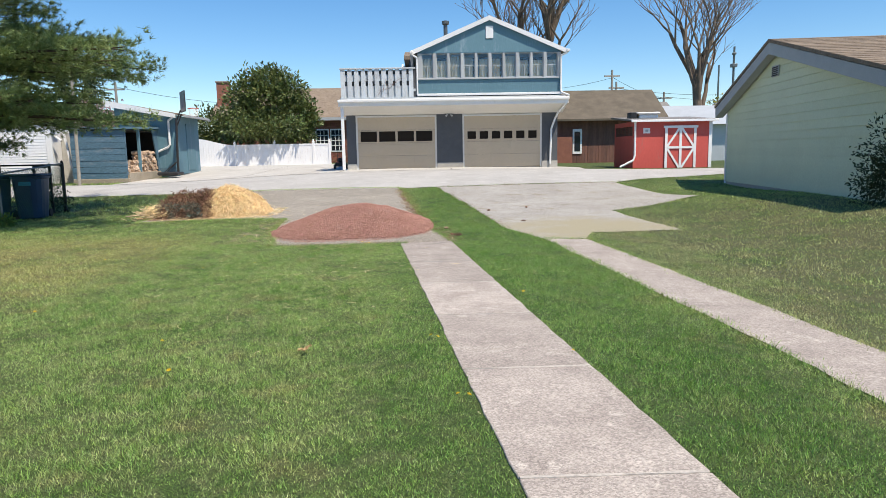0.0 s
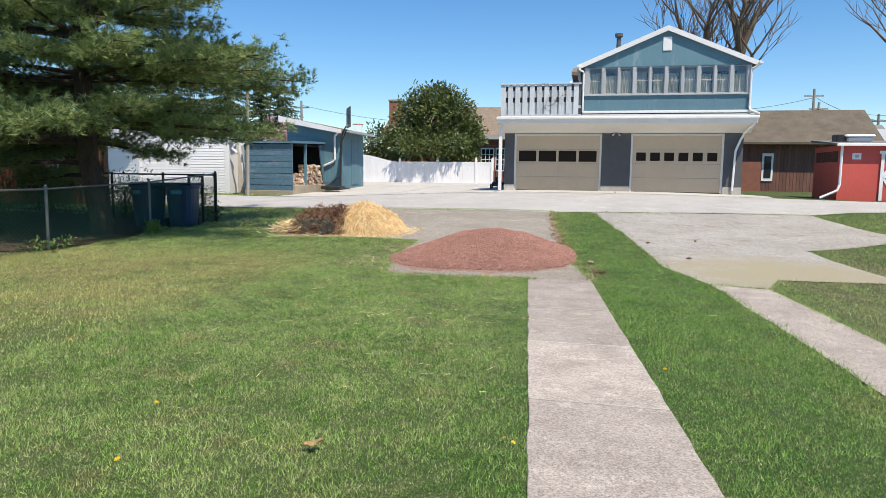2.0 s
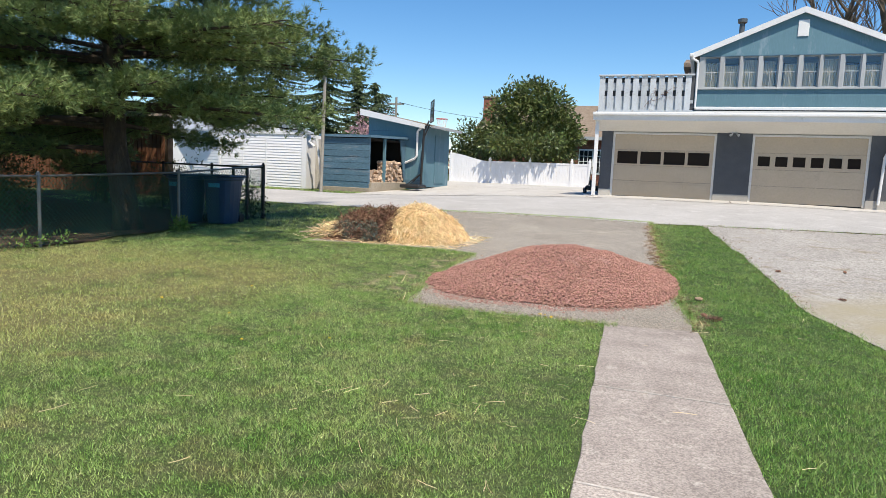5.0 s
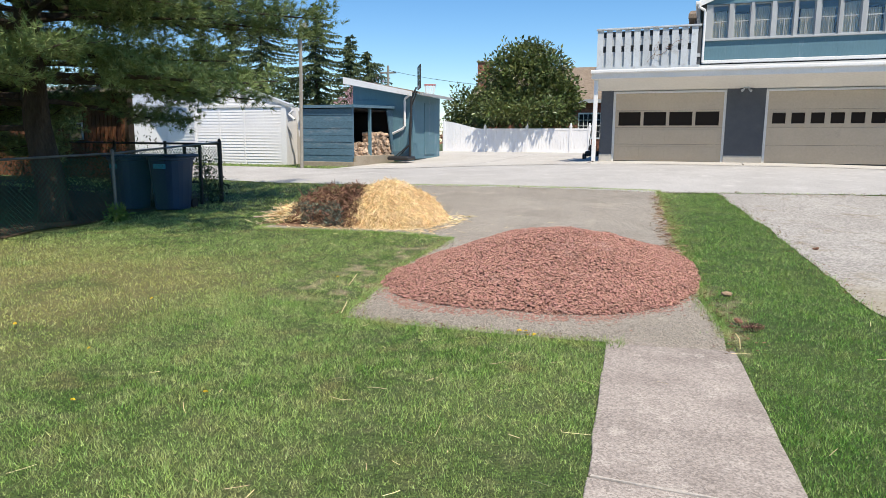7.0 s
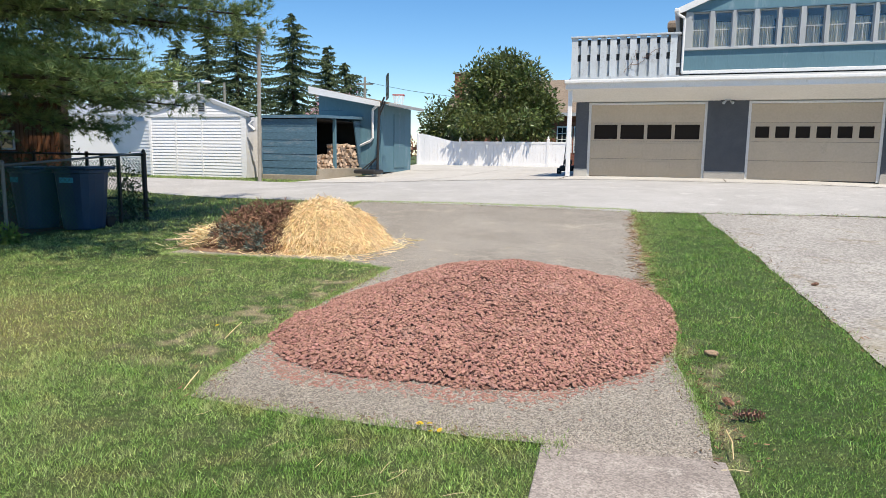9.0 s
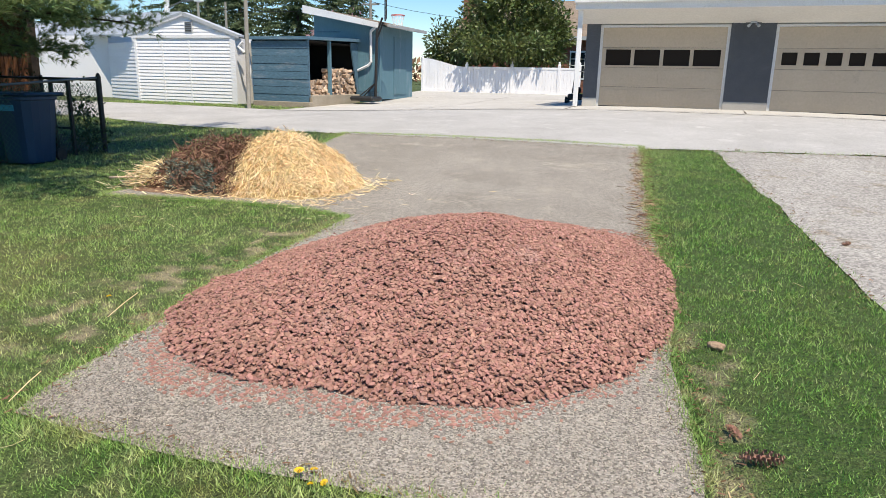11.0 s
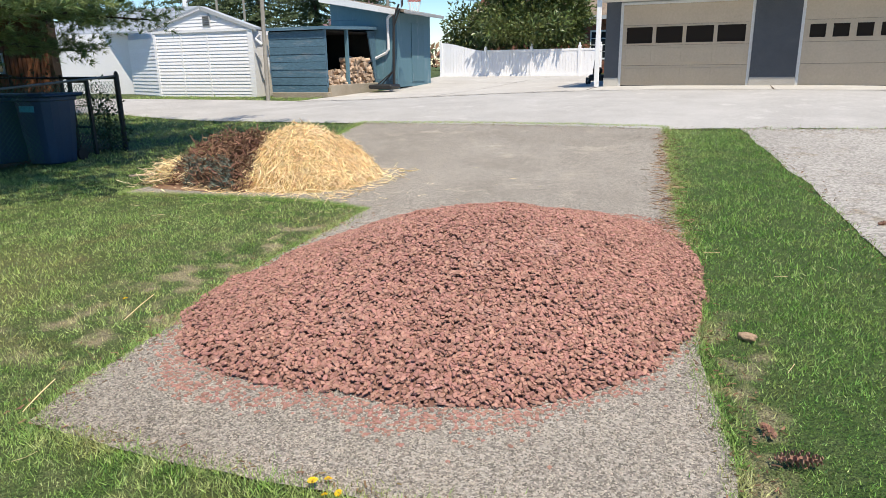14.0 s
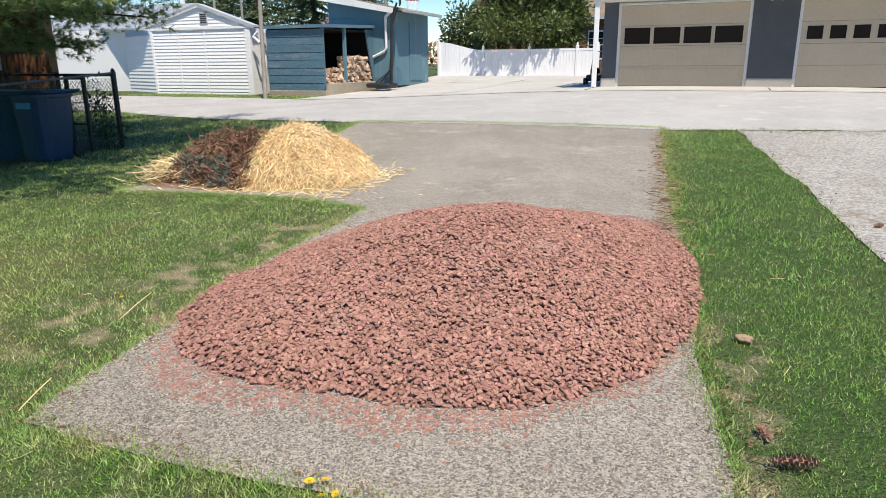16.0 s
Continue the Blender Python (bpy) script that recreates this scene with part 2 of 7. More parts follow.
muddied(M_GRAVEL2, 4.0, 11.2, 1.9, 1.7, (0.33, 0.295, 0.205))
M_REDSOIL = mat("reddish_soil", (0.26, 0.15, 0.095), (0.19, 0.11, 0.07), 5, 60, 0.95, 0.9, c3=(0.32, 0.23, 0.16), wear=0.4)
# Dark brown for soil, and for shade painted in gaps and under the pine.
M_SOILSHADE = mat("soil_and_shade", (0.06, 0.038, 0.024), (0.10, 0.07, 0.043), 5, 80, 0.95, 0.9)
M_BLUE = mat("blue_paint", (0.10, 0.20, 0.25), (0.125, 0.235, 0.29), 0.9, 25, 0.75, 0.15, c3=(0.20, 0.29, 0.35), wear=0.2, stretch=(1, 1, 0.25))
M_BLUE2 = mat("blue_board_paint", (0.075, 0.15, 0.21), (0.10, 0.185, 0.25), 1.2, 30, 0.75, 0.3, c3=(0.17, 0.23, 0.28), wear=0.3, stretch=(0.3, 0.3, 1.6))
M_WHITE = mat("white_paint", (0.80, 0.80, 0.80), (0.74, 0.74, 0.74), 1.5, 30, 0.6, 0.05, c3=(0.66, 0.66, 0.64), wear=0.15, rand=0.03)
M_VINYL = mat("white_vinyl", (0.84, 0.84, 0.85), (0.80, 0.80, 0.81), 0.8, 20, 0.45, 0.03, rand=0.02)
M_CREAM = mat("soffit_paint", (0.74, 0.72, 0.68), (0.69, 0.67, 0.63), 1.2, 20, 0.7, 0.05, rand=0.03)
M_TAN = mat("tan_door_paint", (0.56, 0.455, 0.33), (0.52, 0.42, 0.305), 1.1, 25, 0.6, 0.05, c3=(0.48, 0.39, 0.285), wear=0.15, rand=0.03)
M_GREY = mat("dark_grey_stucco", (0.085, 0.09, 0.10), (0.11, 0.115, 0.125), 2, 70, 0.9, 0.4)
M_GREYTRIM = mat("grey_trim_paint", (0.36, 0.38, 0.40), (0.42, 0.44, 0.45), 2, 40, 0.7, 0.1)
M_BALC = mat("pale_grey_boards", (0.56, 0.60, 0.63), (0.49, 0.52, 0.55), 2, 40, 0.7, 0.1, c3=(0.40, 0.41, 0.42), wear=0.3)
M_GLASS = glass_mat("window_glass")
M_BROWNGLASS = glass_mat("door_window_glass", (0.02, 0.013, 0.009), 0.35, 0.12)
M_CURTAIN = mat("curtain_cloth", (0.62, 0.54, 0.39), (0.46, 0.39, 0.27), 3, 40, 0.9, 0.1, stretch=(6, 6, 0.3))
# Near-black that paints the shade inside the store, room and vent slots.
M_DARK = mat("recess_shade", (0.012, 0.011, 0.010), (0.02, 0.018, 0.016), 2, 20, 0.9, 0)
M_BLACK = mat("black_plastic", (0.015, 0.016, 0.018), (0.03, 0.03, 0.032), 4, 60, 0.5, 0.05)
M_SHINGLE = mat("brown_shingle", (0.19, 0.145, 0.105), (0.25, 0.20, 0.15), 2.5, 35, 0.95, 0.6, c3=(0.13, 0.10, 0.08), wear=0.4)
M_SHINGLE2 = mat("grey_shingle", (0.17, 0.165, 0.16), (0.23, 0.22, 0.21), 2.5, 35, 0.95, 0.6)
M_RED = mat("red_paint", (0.60, 0.105, 0.085), (0.53, 0.085, 0.07), 1.5, 30, 0.7, 0.15, c3=(0.47, 0.12, 0.10), wear=0.2, stretch=(1, 1, 0.3))
M_GREEN = mat("pale_green_siding", (0.66, 0.70, 0.50), (0.61, 0.65, 0.46), 0.8, 25, 0.6, 0.05, rand=0.03)
M_BRICK = mat("brown_brick", (0.30, 0.125, 0.085), (0.24, 0.10, 0.07), 4, 40, 0.9, 0.4)
M_MORTAR = mat("mortar", (0.40, 0.36, 0.32), (0.34, 0.30, 0.27), 4, 60, 0.95, 0.3)
M_CEDAR = mat("weathered_cedar", (0.22, 0.092, 0.04), (0.13, 0.055, 0.027), 1.5, 30, 0.85, 0.4, stretch=(2, 2, 0.3))
M_BARNWOOD = mat("old_red_wood", (0.20, 0.095, 0.07), (0.13, 0.07, 0.055), 1.5, 30, 0.9, 0.4, stretch=(2, 2, 0.3))
M_BARNROOF = mat("mossy_shingle", (0.10, 0.085, 0.065), (0.15, 0.125, 0.095), 1.5, 20, 0.95, 0.8)
M_BARK = mat("bark", (0.045, 0.033, 0.025), (0.09, 0.067, 0.05), 6, 40, 0.95, 1.0, stretch=(1, 1, 0.35), dist=0.03)
M_PALEBARK = mat("pale_bark", (0.21, 0.16, 0.115), (0.12, 0.09, 0.07), 3, 30, 0.95, 0.8, stretch=(1, 1, 0.35), dist=0.02)
M_NEEDLE = leafy(island(mat("pine_needles", (0.12, 0.185, 0.055), (0.29, 0.36, 0.135), 1.6, 20, 0.6, 0), 0.45, 0.03), 0.07)
M_SPRUCE = island(mat("spruce_needles", (0.055, 0.085, 0.035), (0.10, 0.13, 0.06), 0.6, 10, 0.8, 0), 0.35, 0.02)
M_MAGLEAF = leafy(island(mat("magnolia_leaf", (0.075, 0.11, 0.03), (0.14, 0.165, 0.05), 0.8, 10, 0.35, 0, spec=0.5), 0.45, 0.03), 0.15)
M_BUSH = leafy(island(mat("shrub_leaf", (0.035, 0.055, 0.02), (0.06, 0.08, 0.03), 2, 20, 0.6, 0), 0.4, 0.03), 0.2)
M_STONE = island(mat("red_stone", (0.42, 0.226, 0.176), (0.335, 0.176, 0.137), 0.9, 55, 0.9, 0.35, c3=(0.42, 0.25, 0.205), wear=0.2, dist=0.003, rand=0.14), 0.22, 0.012)
M_STONEGAP = mat("stone_gap_shade", (0.22, 0.115, 0.088), (0.15, 0.078, 0.06), 4, 80, 0.95, 0.8)
M_STRAW = leafy(island(mat("straw", (0.93, 0.77, 0.49), (0.84, 0.64, 0.35), 2, 30, 0.6, 0), 0.35, 0.02), 0.25)
M_STRAWBASE = mat("straw_packed", (0.60, 0.42, 0.18), (0.48, 0.32, 0.13), 8, 60, 0.9, 1.0)
M_TWIG = island(mat("dead_twigs", (0.17, 0.09, 0.055), (0.28, 0.155, 0.10), 6, 30, 0.9, 0), 0.45, 0.02)
M_JUNIPER = island(mat("juniper_foliage", (0.12, 0.155, 0.125), (0.17, 0.20, 0.16), 3, 30, 0.8, 0), 0.4, 0.03)
M_STEEL = mat("galvanised_steel", (0.20, 0.21, 0.21), (0.15, 0.16, 0.16), 5, 40, 0.5, 0.05, metal=0.7)
M_GREENWIRE = mat("green_coated_wire", (0.02, 0.105, 0.062), (0.015, 0.08, 0.05), 5, 40, 0.5, 0.05)
M_BLACKSTEEL = mat("black_steel", (0.018, 0.018, 0.02), (0.03, 0.03, 0.03), 5, 40, 0.5, 0.05)
M_BIN = mat("blue_plastic", (0.012, 0.04, 0.085), (0.015, 0.05, 0.10), 2, 30, 0.45, 0.05)
M_LOG = mat("split_firewood", (0.66, 0.51, 0.38), (0.38, 0.26, 0.18), 9, 40, 0.9, 0.4, rand=0.4)
M_BLOCK = mat("concrete_block", (0.46, 0.44, 0.40), (0.38, 0.36, 0.33), 2, 40, 0.9, 0.4)
M_POLE = mat("grey_wood_pole", (0.36, 0.34, 0.30), (0.28, 0.26, 0.23), 3, 40, 0.9, 0.4, stretch=(3, 3, 0.3))
M_YELLOW = mat("yellow_petals", (0.85, 0.60, 0.02), (0.75, 0.48, 0.01), 30, 90, 0.7, 0)
M_CONE = island(mat("pine_cone_scale", (0.27, 0.14, 0.09), (0.36, 0.22, 0.15), 30, 90, 0.9, 0.2), 0.4, 0.02)
M_PALECONE = mat("tan_rock", (0.42, 0.30, 0.20), (0.30, 0.20, 0.13), 20, 90, 0.9, 0.5)
M_PINK = leafy(island(mat("pink_blossom", (0.55, 0.36, 0.38), (0.45, 0.28, 0.29), 1, 10, 0.8, 0), 0.3, 0.02), 0.3)
M_METALROOF = mat("pale_metal_roof", (0.50, 0.53, 0.56), (0.44, 0.47, 0.50), 1.5, 20, 0.45, 0.05, metal=0.2)
M_WOODBASE = mat("weathered_timber", (0.42, 0.36, 0.28), (0.33, 0.28, 0.21), 2, 40, 0.9, 0.4)

# ---- building helpers ----


def sstep(a, b, v):
    v = min(1.0, max(0.0, (v - a) / (b - a)))
    return v * v * (3 - 2 * v)


def ground_z(x, y):
    """Lawn is level, then rises gently to the alley and the garage pad; the alley is lower to the west."""
    h = 0.71 - 0.38 * (1 - sstep(-12, 0, x)) * (1 - sstep(27, 38, y)) - 0.14 * sstep(3, 11, x)
    return h * sstep(11.0, 27.5, y) + 0.36 * sstep(5.5, 8.8, x) * (1 - sstep(12.0, 19.5, y))


def part(name, bm, material, parent, label="", smooth=False):
    me = bpy.data.meshes.new(name)
    if isinstance(bm, tuple):
        me.from_pydata(*bm)
    else:
        bm.to_mesh(me)
        bm.free()
    me.polygons.foreach_set("use_smooth", [smooth] * len(me.polygons))
    me.materials.append(material)
    ob = new(name, me)
    if parent is not None:
        ob.parent = parent
        if parent.type == "EMPTY":
            ob.matrix_parent_inverse = Matrix.Translation(parent.location).inverted() if parent["at_world"] else Matrix()
    if label:
        ob["label"] = label
    return ob


def thing(name, at, label, category, group="", kind=""):
    """An empty at a thing's base; its parts are laid out in world metres."""
    e = new(name)
    e.empty_display_size = 0.1
    e.location = at
    e["at_world"] = 1
    return tagged(e, label, category, group, kind)


def kit(name, label, category, group=""):
    """An empty at the origin; its parts are laid out round it, for copies."""
    e = new(name)
    e.empty_display_size = 0.1
    e["at_world"] = 0
    return tagged(e, label, category, group)


def box(x0, x1, y0, y1, z0, z1, bevel=0.0, bm=None):
    bm = bm or bmesh.new()
    r = bmesh.ops.create_cube(bm, size=1)
    for v in r["verts"]:
        v.co = ((x0 + x1) / 2 + v.co.x * (x1 - x0), (y0 + y1) / 2 + v.co.y * (y1 - y0), (z0 + z1) / 2 + v.co.z * (z1 - z0))
    if bevel:
        es = list({e for v in r["verts"] for e in v.link_edges})
        bmesh.ops.bevel(bm, geom=es, offset=bevel, segments=1, affect="EDGES")
    return bm


def turned(bm, m):
    bmesh.ops.transform(bm, matrix=m, verts=bm.verts)
    return bm


def prism(pts, axis, a, b, bm=None):
    """A solid from a polygon in the plane across axis ('x' or 'y' or 'z'), from a to b."""
    bm = bm or bmesh.new()

    def put(p, q):
        return {"x": (q, p[0], p[1]), "y": (p[0], q, p[1]), "z": (p[0], p[1], q)}[axis]
    va = [bm.verts.new(put(p, a)) for p in pts]
    vb = [bm.verts.new(put(p, b)) for p in pts]
    n = len(pts)
    bm.faces.new(va)
    bm.faces.new(list(reversed(vb)))
    for i in range(n):
        bm.faces.new((va[i], vb[i], vb[(i + 1) % n], va[(i + 1) % n]))
    bmesh.ops.recalc_face_normals(bm, faces=bm.faces)
    return bm


def tube(pts, radii, sides=8, bm=None, cap=True):
    """A bent pipe through points, with a radius at each."""
    bm = bm or bmesh.new()
    pts = [Vector(p) for p in pts]
    if isinstance(radii, (int, float)):
        radii = [radii] * len(pts)
    rings = []
    for i, p in enumerate(pts):
        d = (pts[min(i + 1, len(pts) - 1)] - pts[max(i - 1, 0)]).normalized()
        u = d.orthogonal().normalized() if i == 0 else (u - d * u.dot(d)).normalized()
        w = d.cross(u)
        rings.append([bm.verts.new(p + (u * math.cos(k * 2 * math.pi / sides) + w * math.sin(k * 2 * math.pi / sides)) * radii[i]) for k in range(sides)])
    for a, b in zip(rings, rings[1:]):
        for k in range(sides):
            bm.faces.new((a[k], a[(k + 1) % sides], b[(k + 1) % sides], b[k]))
    if cap:
        bm.faces.new(list(reversed(rings[0])))
        bm.faces.new(rings[-1])
    return bm


def beam(p, q, w, h, bm=None):
    """A straight bar of w by h from p to q."""
    bm = bm or bmesh.new()
    p, q = Vector(p), Vector(q)
    d = (q - p)
    m = Matrix.Translation((p + q) / 2) @ d.to_track_quat("X", "Z").to_matrix().to_4x4()
    r = bmesh.ops.create_cube(bm, size=1)
    for v in r["verts"]:
        v.co = m @ Vector((v.co.x * d.length, v.co.y * w, v.co.z * h))
    return bm


def rough_edge(pts, step=0.25, amp=0.08, seed=0):
    """A closed outline with small wandering of its edge."""
    out = []
    n = len(pts)
    for i in range(n):
        a, b = Vector(pts[i]), Vector(pts[(i + 1) % n])
        k = max(1, int((b - a).length / step))
        nrm = Vector((-(b - a).y, (b - a).x)).normalized()
        for j in range(k):
            p = a.lerp(b, j / k)
            s = noise.noise(Vector((p.x * 1.3 + seed, p.y * 1.3, 0.3))) + 0.6 * noise.noise(Vector((p.x * 5 + seed, p.y * 5, 1.7)))
            out.append(p + nrm * (s * amp))
    return out


def draped(pts, lift, cell=1.0):
    """A sheet of that outline laid on the ground."""
    bm = bmesh.new()
    vs = [bm.verts.new((p[0], p[1], 0)) for p in pts]
    es = [bm.edges.new((vs[i], vs[(i + 1) % len(vs)])) for i in range(len(vs))]
    bmesh.ops.triangle_fill(bm, edges=es, use_beauty=True)
    xs, ys = [p[0] for p in pts], [p[1] for p in pts]
    for lo, hi, nn in ((min(xs), max(xs), (1, 0, 0)), (min(ys), max(ys), (0, 1, 0))):
        v = lo + cell
        while v < min(hi, 60):
            if v > -60:
                bmesh.ops.bisect_plane(bm, geom=bm.verts[:] + bm.edges[:] + bm.faces[:], plane_co=(v * nn[0], v * nn[1], 0), plane_no=nn)
            v += cell
    for v in bm.verts:
        v.co.z = ground_z(v.co.x, v.co.y) + lift
    bmesh.ops.recalc_face_normals(bm, faces=bm.faces)
    if bm.faces[:] and sum(f.normal.z for f in bm.faces) < 0:
        bmesh.ops.reverse_faces(bm, faces=bm.faces)
    return bm


def inside(x, y, poly):
    c = False
    j = len(poly) - 1
    for i in range(len(poly)):
        xi, yi = poly[i][0], poly[i][1]
        xj, yj = poly[j][0], poly[j][1]
        if (yi > y) != (yj > y) and x < (xj - xi) * (y - yi) / (yj - yi) + xi:
            c = not c
        j = i
    return c


# ---- ground ----
def ground_sheet():
    def axis_steps(lo, hi, fine):
        near = list(np.arange(lo, hi + 0.01, fine))
        far = [40, 60, 100, 180, 350, 700, 1500]
        return [lo - f for f in reversed(far)] + near + [hi + f for f in far]
    xs, ys = axis_steps(-26, 26, 0.5), axis_steps(-10, 50, 0.5)
    verts, faces = [], []
    for y in ys:
        for x in xs:
            verts.append((x, y, ground_z(x, y) + (0.004 * noise.noise(Vector((x * 0.7, y * 0.7, 0))) if abs(x) < 26 and y < 18 else 0) - 0.007))
    w = len(xs)
    for j in range(len(ys) - 1):
        for i in range(w - 1):
            a = j * w + i
            faces.append((a, a + 1, a + w + 1, a + w))
    return tagged(part("ground", (verts, [], faces), M_LAWN, None, smooth=True), "lawn ground in grass colours with dry patches, darkened as shade between blades", "ground", kind="structure")


ground_sheet()


def path_left(y):
    return 1.57 - 0.0945 * y


def path_right(y):
    return 2.39 - 0.098 * y


GRAVEL = rough_edge([(-1.20, 9.74), (-0.42, 9.74), (0.6, 9.8), (1.38, 9.9), (1.27, 10.9), (1.17, 11.8), (0.94, 13.8), (0.85, 14.5), (0.38, 19.2), (-5.1, 19.5), (-4.8, 18.2), (-4.6, 15.5), (-4.75, 13.5), (-2.63, 13.75), (-1.78, 13.55), (-1.72, 12.1), (-1.62, 11.5), (-1.37, 10.3)], 0.14, 0.05, 3)
DRIVE = rough_edge([(2.85, 9.9), (3.47, 9.85), (3.75, 10.6), (5.3, 10.7), (5.0, 13.9), (7.5, 15.3), (7.0, 16.3), (6.8, 19.9), (1.42, 19.15), (2.03, 15.6), (2.3, 13.2), (2.45, 11.5)], 0.16, 0.04, 7)
ALLEY = rough_edge([(-60, 26.5), (-60, 22.0), (-20, 21.8), (-13, 21.0), (-9.2, 19.9), (-5.4, 19.4), (0.35, 19.0), (4.2, 19.6), (6.8, 19.9), (8, 20.9), (11, 22.3), (15, 23.0), (60, 23.5), (60, 25.5), (13, 25.6), (6.6, 25.6), (-2.5, 25.5), (-10, 25.5), (-13, 26.0)], 0.3, 0.06, 11)
PADPOLY = [(-10.6, 25.3), (-2.4, 25.3), (7.2, 25.3), (7.4, 26.9), (6.6, 28.4), (-2.0, 28.4), (-2.0, 43.5), (-13.5, 43.5), (-10.2, 33), (-10.2, 31.0), (-10.9, 29.0)]
STRIP2 = rough_edge([(3.63 - 0.0785 * -6, -6), (4.292 - 0.082 * -6, -6), (4.292 - 0.082 * 9.8, 9.8), (3.63 - 0.0785 * 9.95, 9.95)], 0.16, 0.035, 5)
WALKPOLY = [(path_left(-6), -6), (path_right(-6), -6), (path_right(10.0), 10.0), (path_left(10.0), 10.0)]

tagged(part("gravel_drive", draped(GRAVEL, 0.004), M_GRAVEL, None), "packed grey gravel drive under the stone mound", "driveway", kind="structure")
tagged(part("side_drive", draped(DRIVE, 0.004), M_GRAVEL2, None), "worn pale gravel drive with muddy edge", "driveway", kind="structure")
tagged(part("road", draped(ALLEY, 0.008), M_ALLEY, None), "pale worn alley surface of fine gravel", "road", kind="structure")
tagged(part("concrete_pad", draped(PADPOLY, 0.016), M_PAD, None), "bright concrete pad before the garage", "pavement", kind="structure")
tagged(part("pavement_strip", draped(STRIP2, 0.006), M_CONC, None), "weathered second concrete footpath edged by grass", "pavement", kind="structure")

tagged(part("bare_soil", draped(rough_edge([(-4.95, 13.95), (-4.5, 13.72), (-3.9, 13.8), (-3.4, 13.9), (-3.4, 14.2), (-4.3, 14.9), (-4.9, 14.6)], 0.05, 0.13, 51), 0.007), M_REDSOIL, None), "bare reddish soil under the brush heap", "soil", kind="structure")
# Needle litter on soil coloured darker to carry the pine's shade.
tagged(part("needle_bed", draped(rough_edge([(-7.15, 10.3), (-7.45, 13.0), (-7.9, 16.2), (-9.5, 17.5), (-16, 18.5), (-24, 18.5), (-24, 10.0), (-13, 9.4), (-9, 9.8)], 0.3, 0.25, 31), 0.010), M_SOILSHADE, None), "soil with pine needle litter behind the fence, darkened for shade under the pine", "soil", kind="structure")
for jp in ([(-10.5, 25.49), (-2.1, 25.49), (-2.1, 25.51), (-10.5, 25.515)], [(-2.1, 25.49), (7.1, 25.47), (7.1, 25.49), (-2.1, 25.51)], [(-2.09, 25.5), (-2.06, 25.5), (-2.06, 27.2), (-2.09, 27.2)], [(2.15, 25.5), (2.17, 25.5), (2.17, 27.2), (2.15, 27.2)], [(-6.2, 25.5), (-6.18, 25.5), (-6.18, 41.8), (-6.2, 41.8)], [(-10.2, 33.5), (-2.1, 33.5), (-2.1, 33.53), (-10.2, 33.53)]):
    tagged(part("paving_joint", draped(rough_edge(jp, 0.3, 0.012, 41), 0.020), M_SOILSHADE, None), "dark open joint in the concrete", "joint", kind="structure")


def footpath():
    base = tagged(part("footpath", draped([(path_left(y) + 0.02 if s == 0 else path_right(y) - 0.02, y) for s, y in ((0, -6), (1, -6), (1, 9.9), (0, 9.82))], -0.004), M_JOINT, None), "weathered concrete footpath in slabs", "pavement", kind="structure")
    joints = [-6, -4.5, -3.15, -1.77, -0.4, 1.0, 2.4, 3.82, 5.24, 6.62, 8.0, 9.93]
    rng = random.Random(4)
    for a, b in zip(joints, joints[1:]):
        bm = bmesh.new()
        n = 10
        g = 0.009
        ring = []
        for k in range(n + 1):
            y = a + g + (b - a - 2 * g) * k / n
            ring.append((path_right(y) + 0.012 * noise.noise(Vector((3.1, y * 4, 0))), y))
        for k in range(n, -1, -1):
            y = a + g + (b - a - 2 * g) * k / n
            ring.append((path_left(y) + 0.010 * noise.noise(Vector((9.1, y * 3, 0))) + 0.012 * noise.noise(Vector((2.1, y * 14, 0))), y))
        dz = rng.uniform(-0.002, 0.002)
        prism(ring, "z", -0.06, 0.004 + dz, bm)
        top = [f for f in bm.faces if f.normal.z > 0.9]
        bmesh.ops.bevel(bm, geom=[e for f in top for e in f.edges], offset=0.004, segments=1, affect="EDGES")
        part("slab", bm, M_CONC, base)
        if b < 9.5:
            w = 0.009
            ring = [(path_left(b) + 0.01, b - w), (path_right(b) - 0.01, b - w), (path_right(b) - 0.01, b + w * 1.3), ((path_left(b) + path_right(b)) / 2, b + w * 0.6), (path_left(b) + 0.01, b + w)]
            part("joint_filler", prism(rough_edge(ring, 0.05, 0.011, 3), "z", 0.0, 0.0075), M_JOINT, base, "pale mortar joint")


footpath()

# ---- garage with room above ----
GX0, GX1, GY = -1.95, 6.55, 27.3
GZ = 0.60


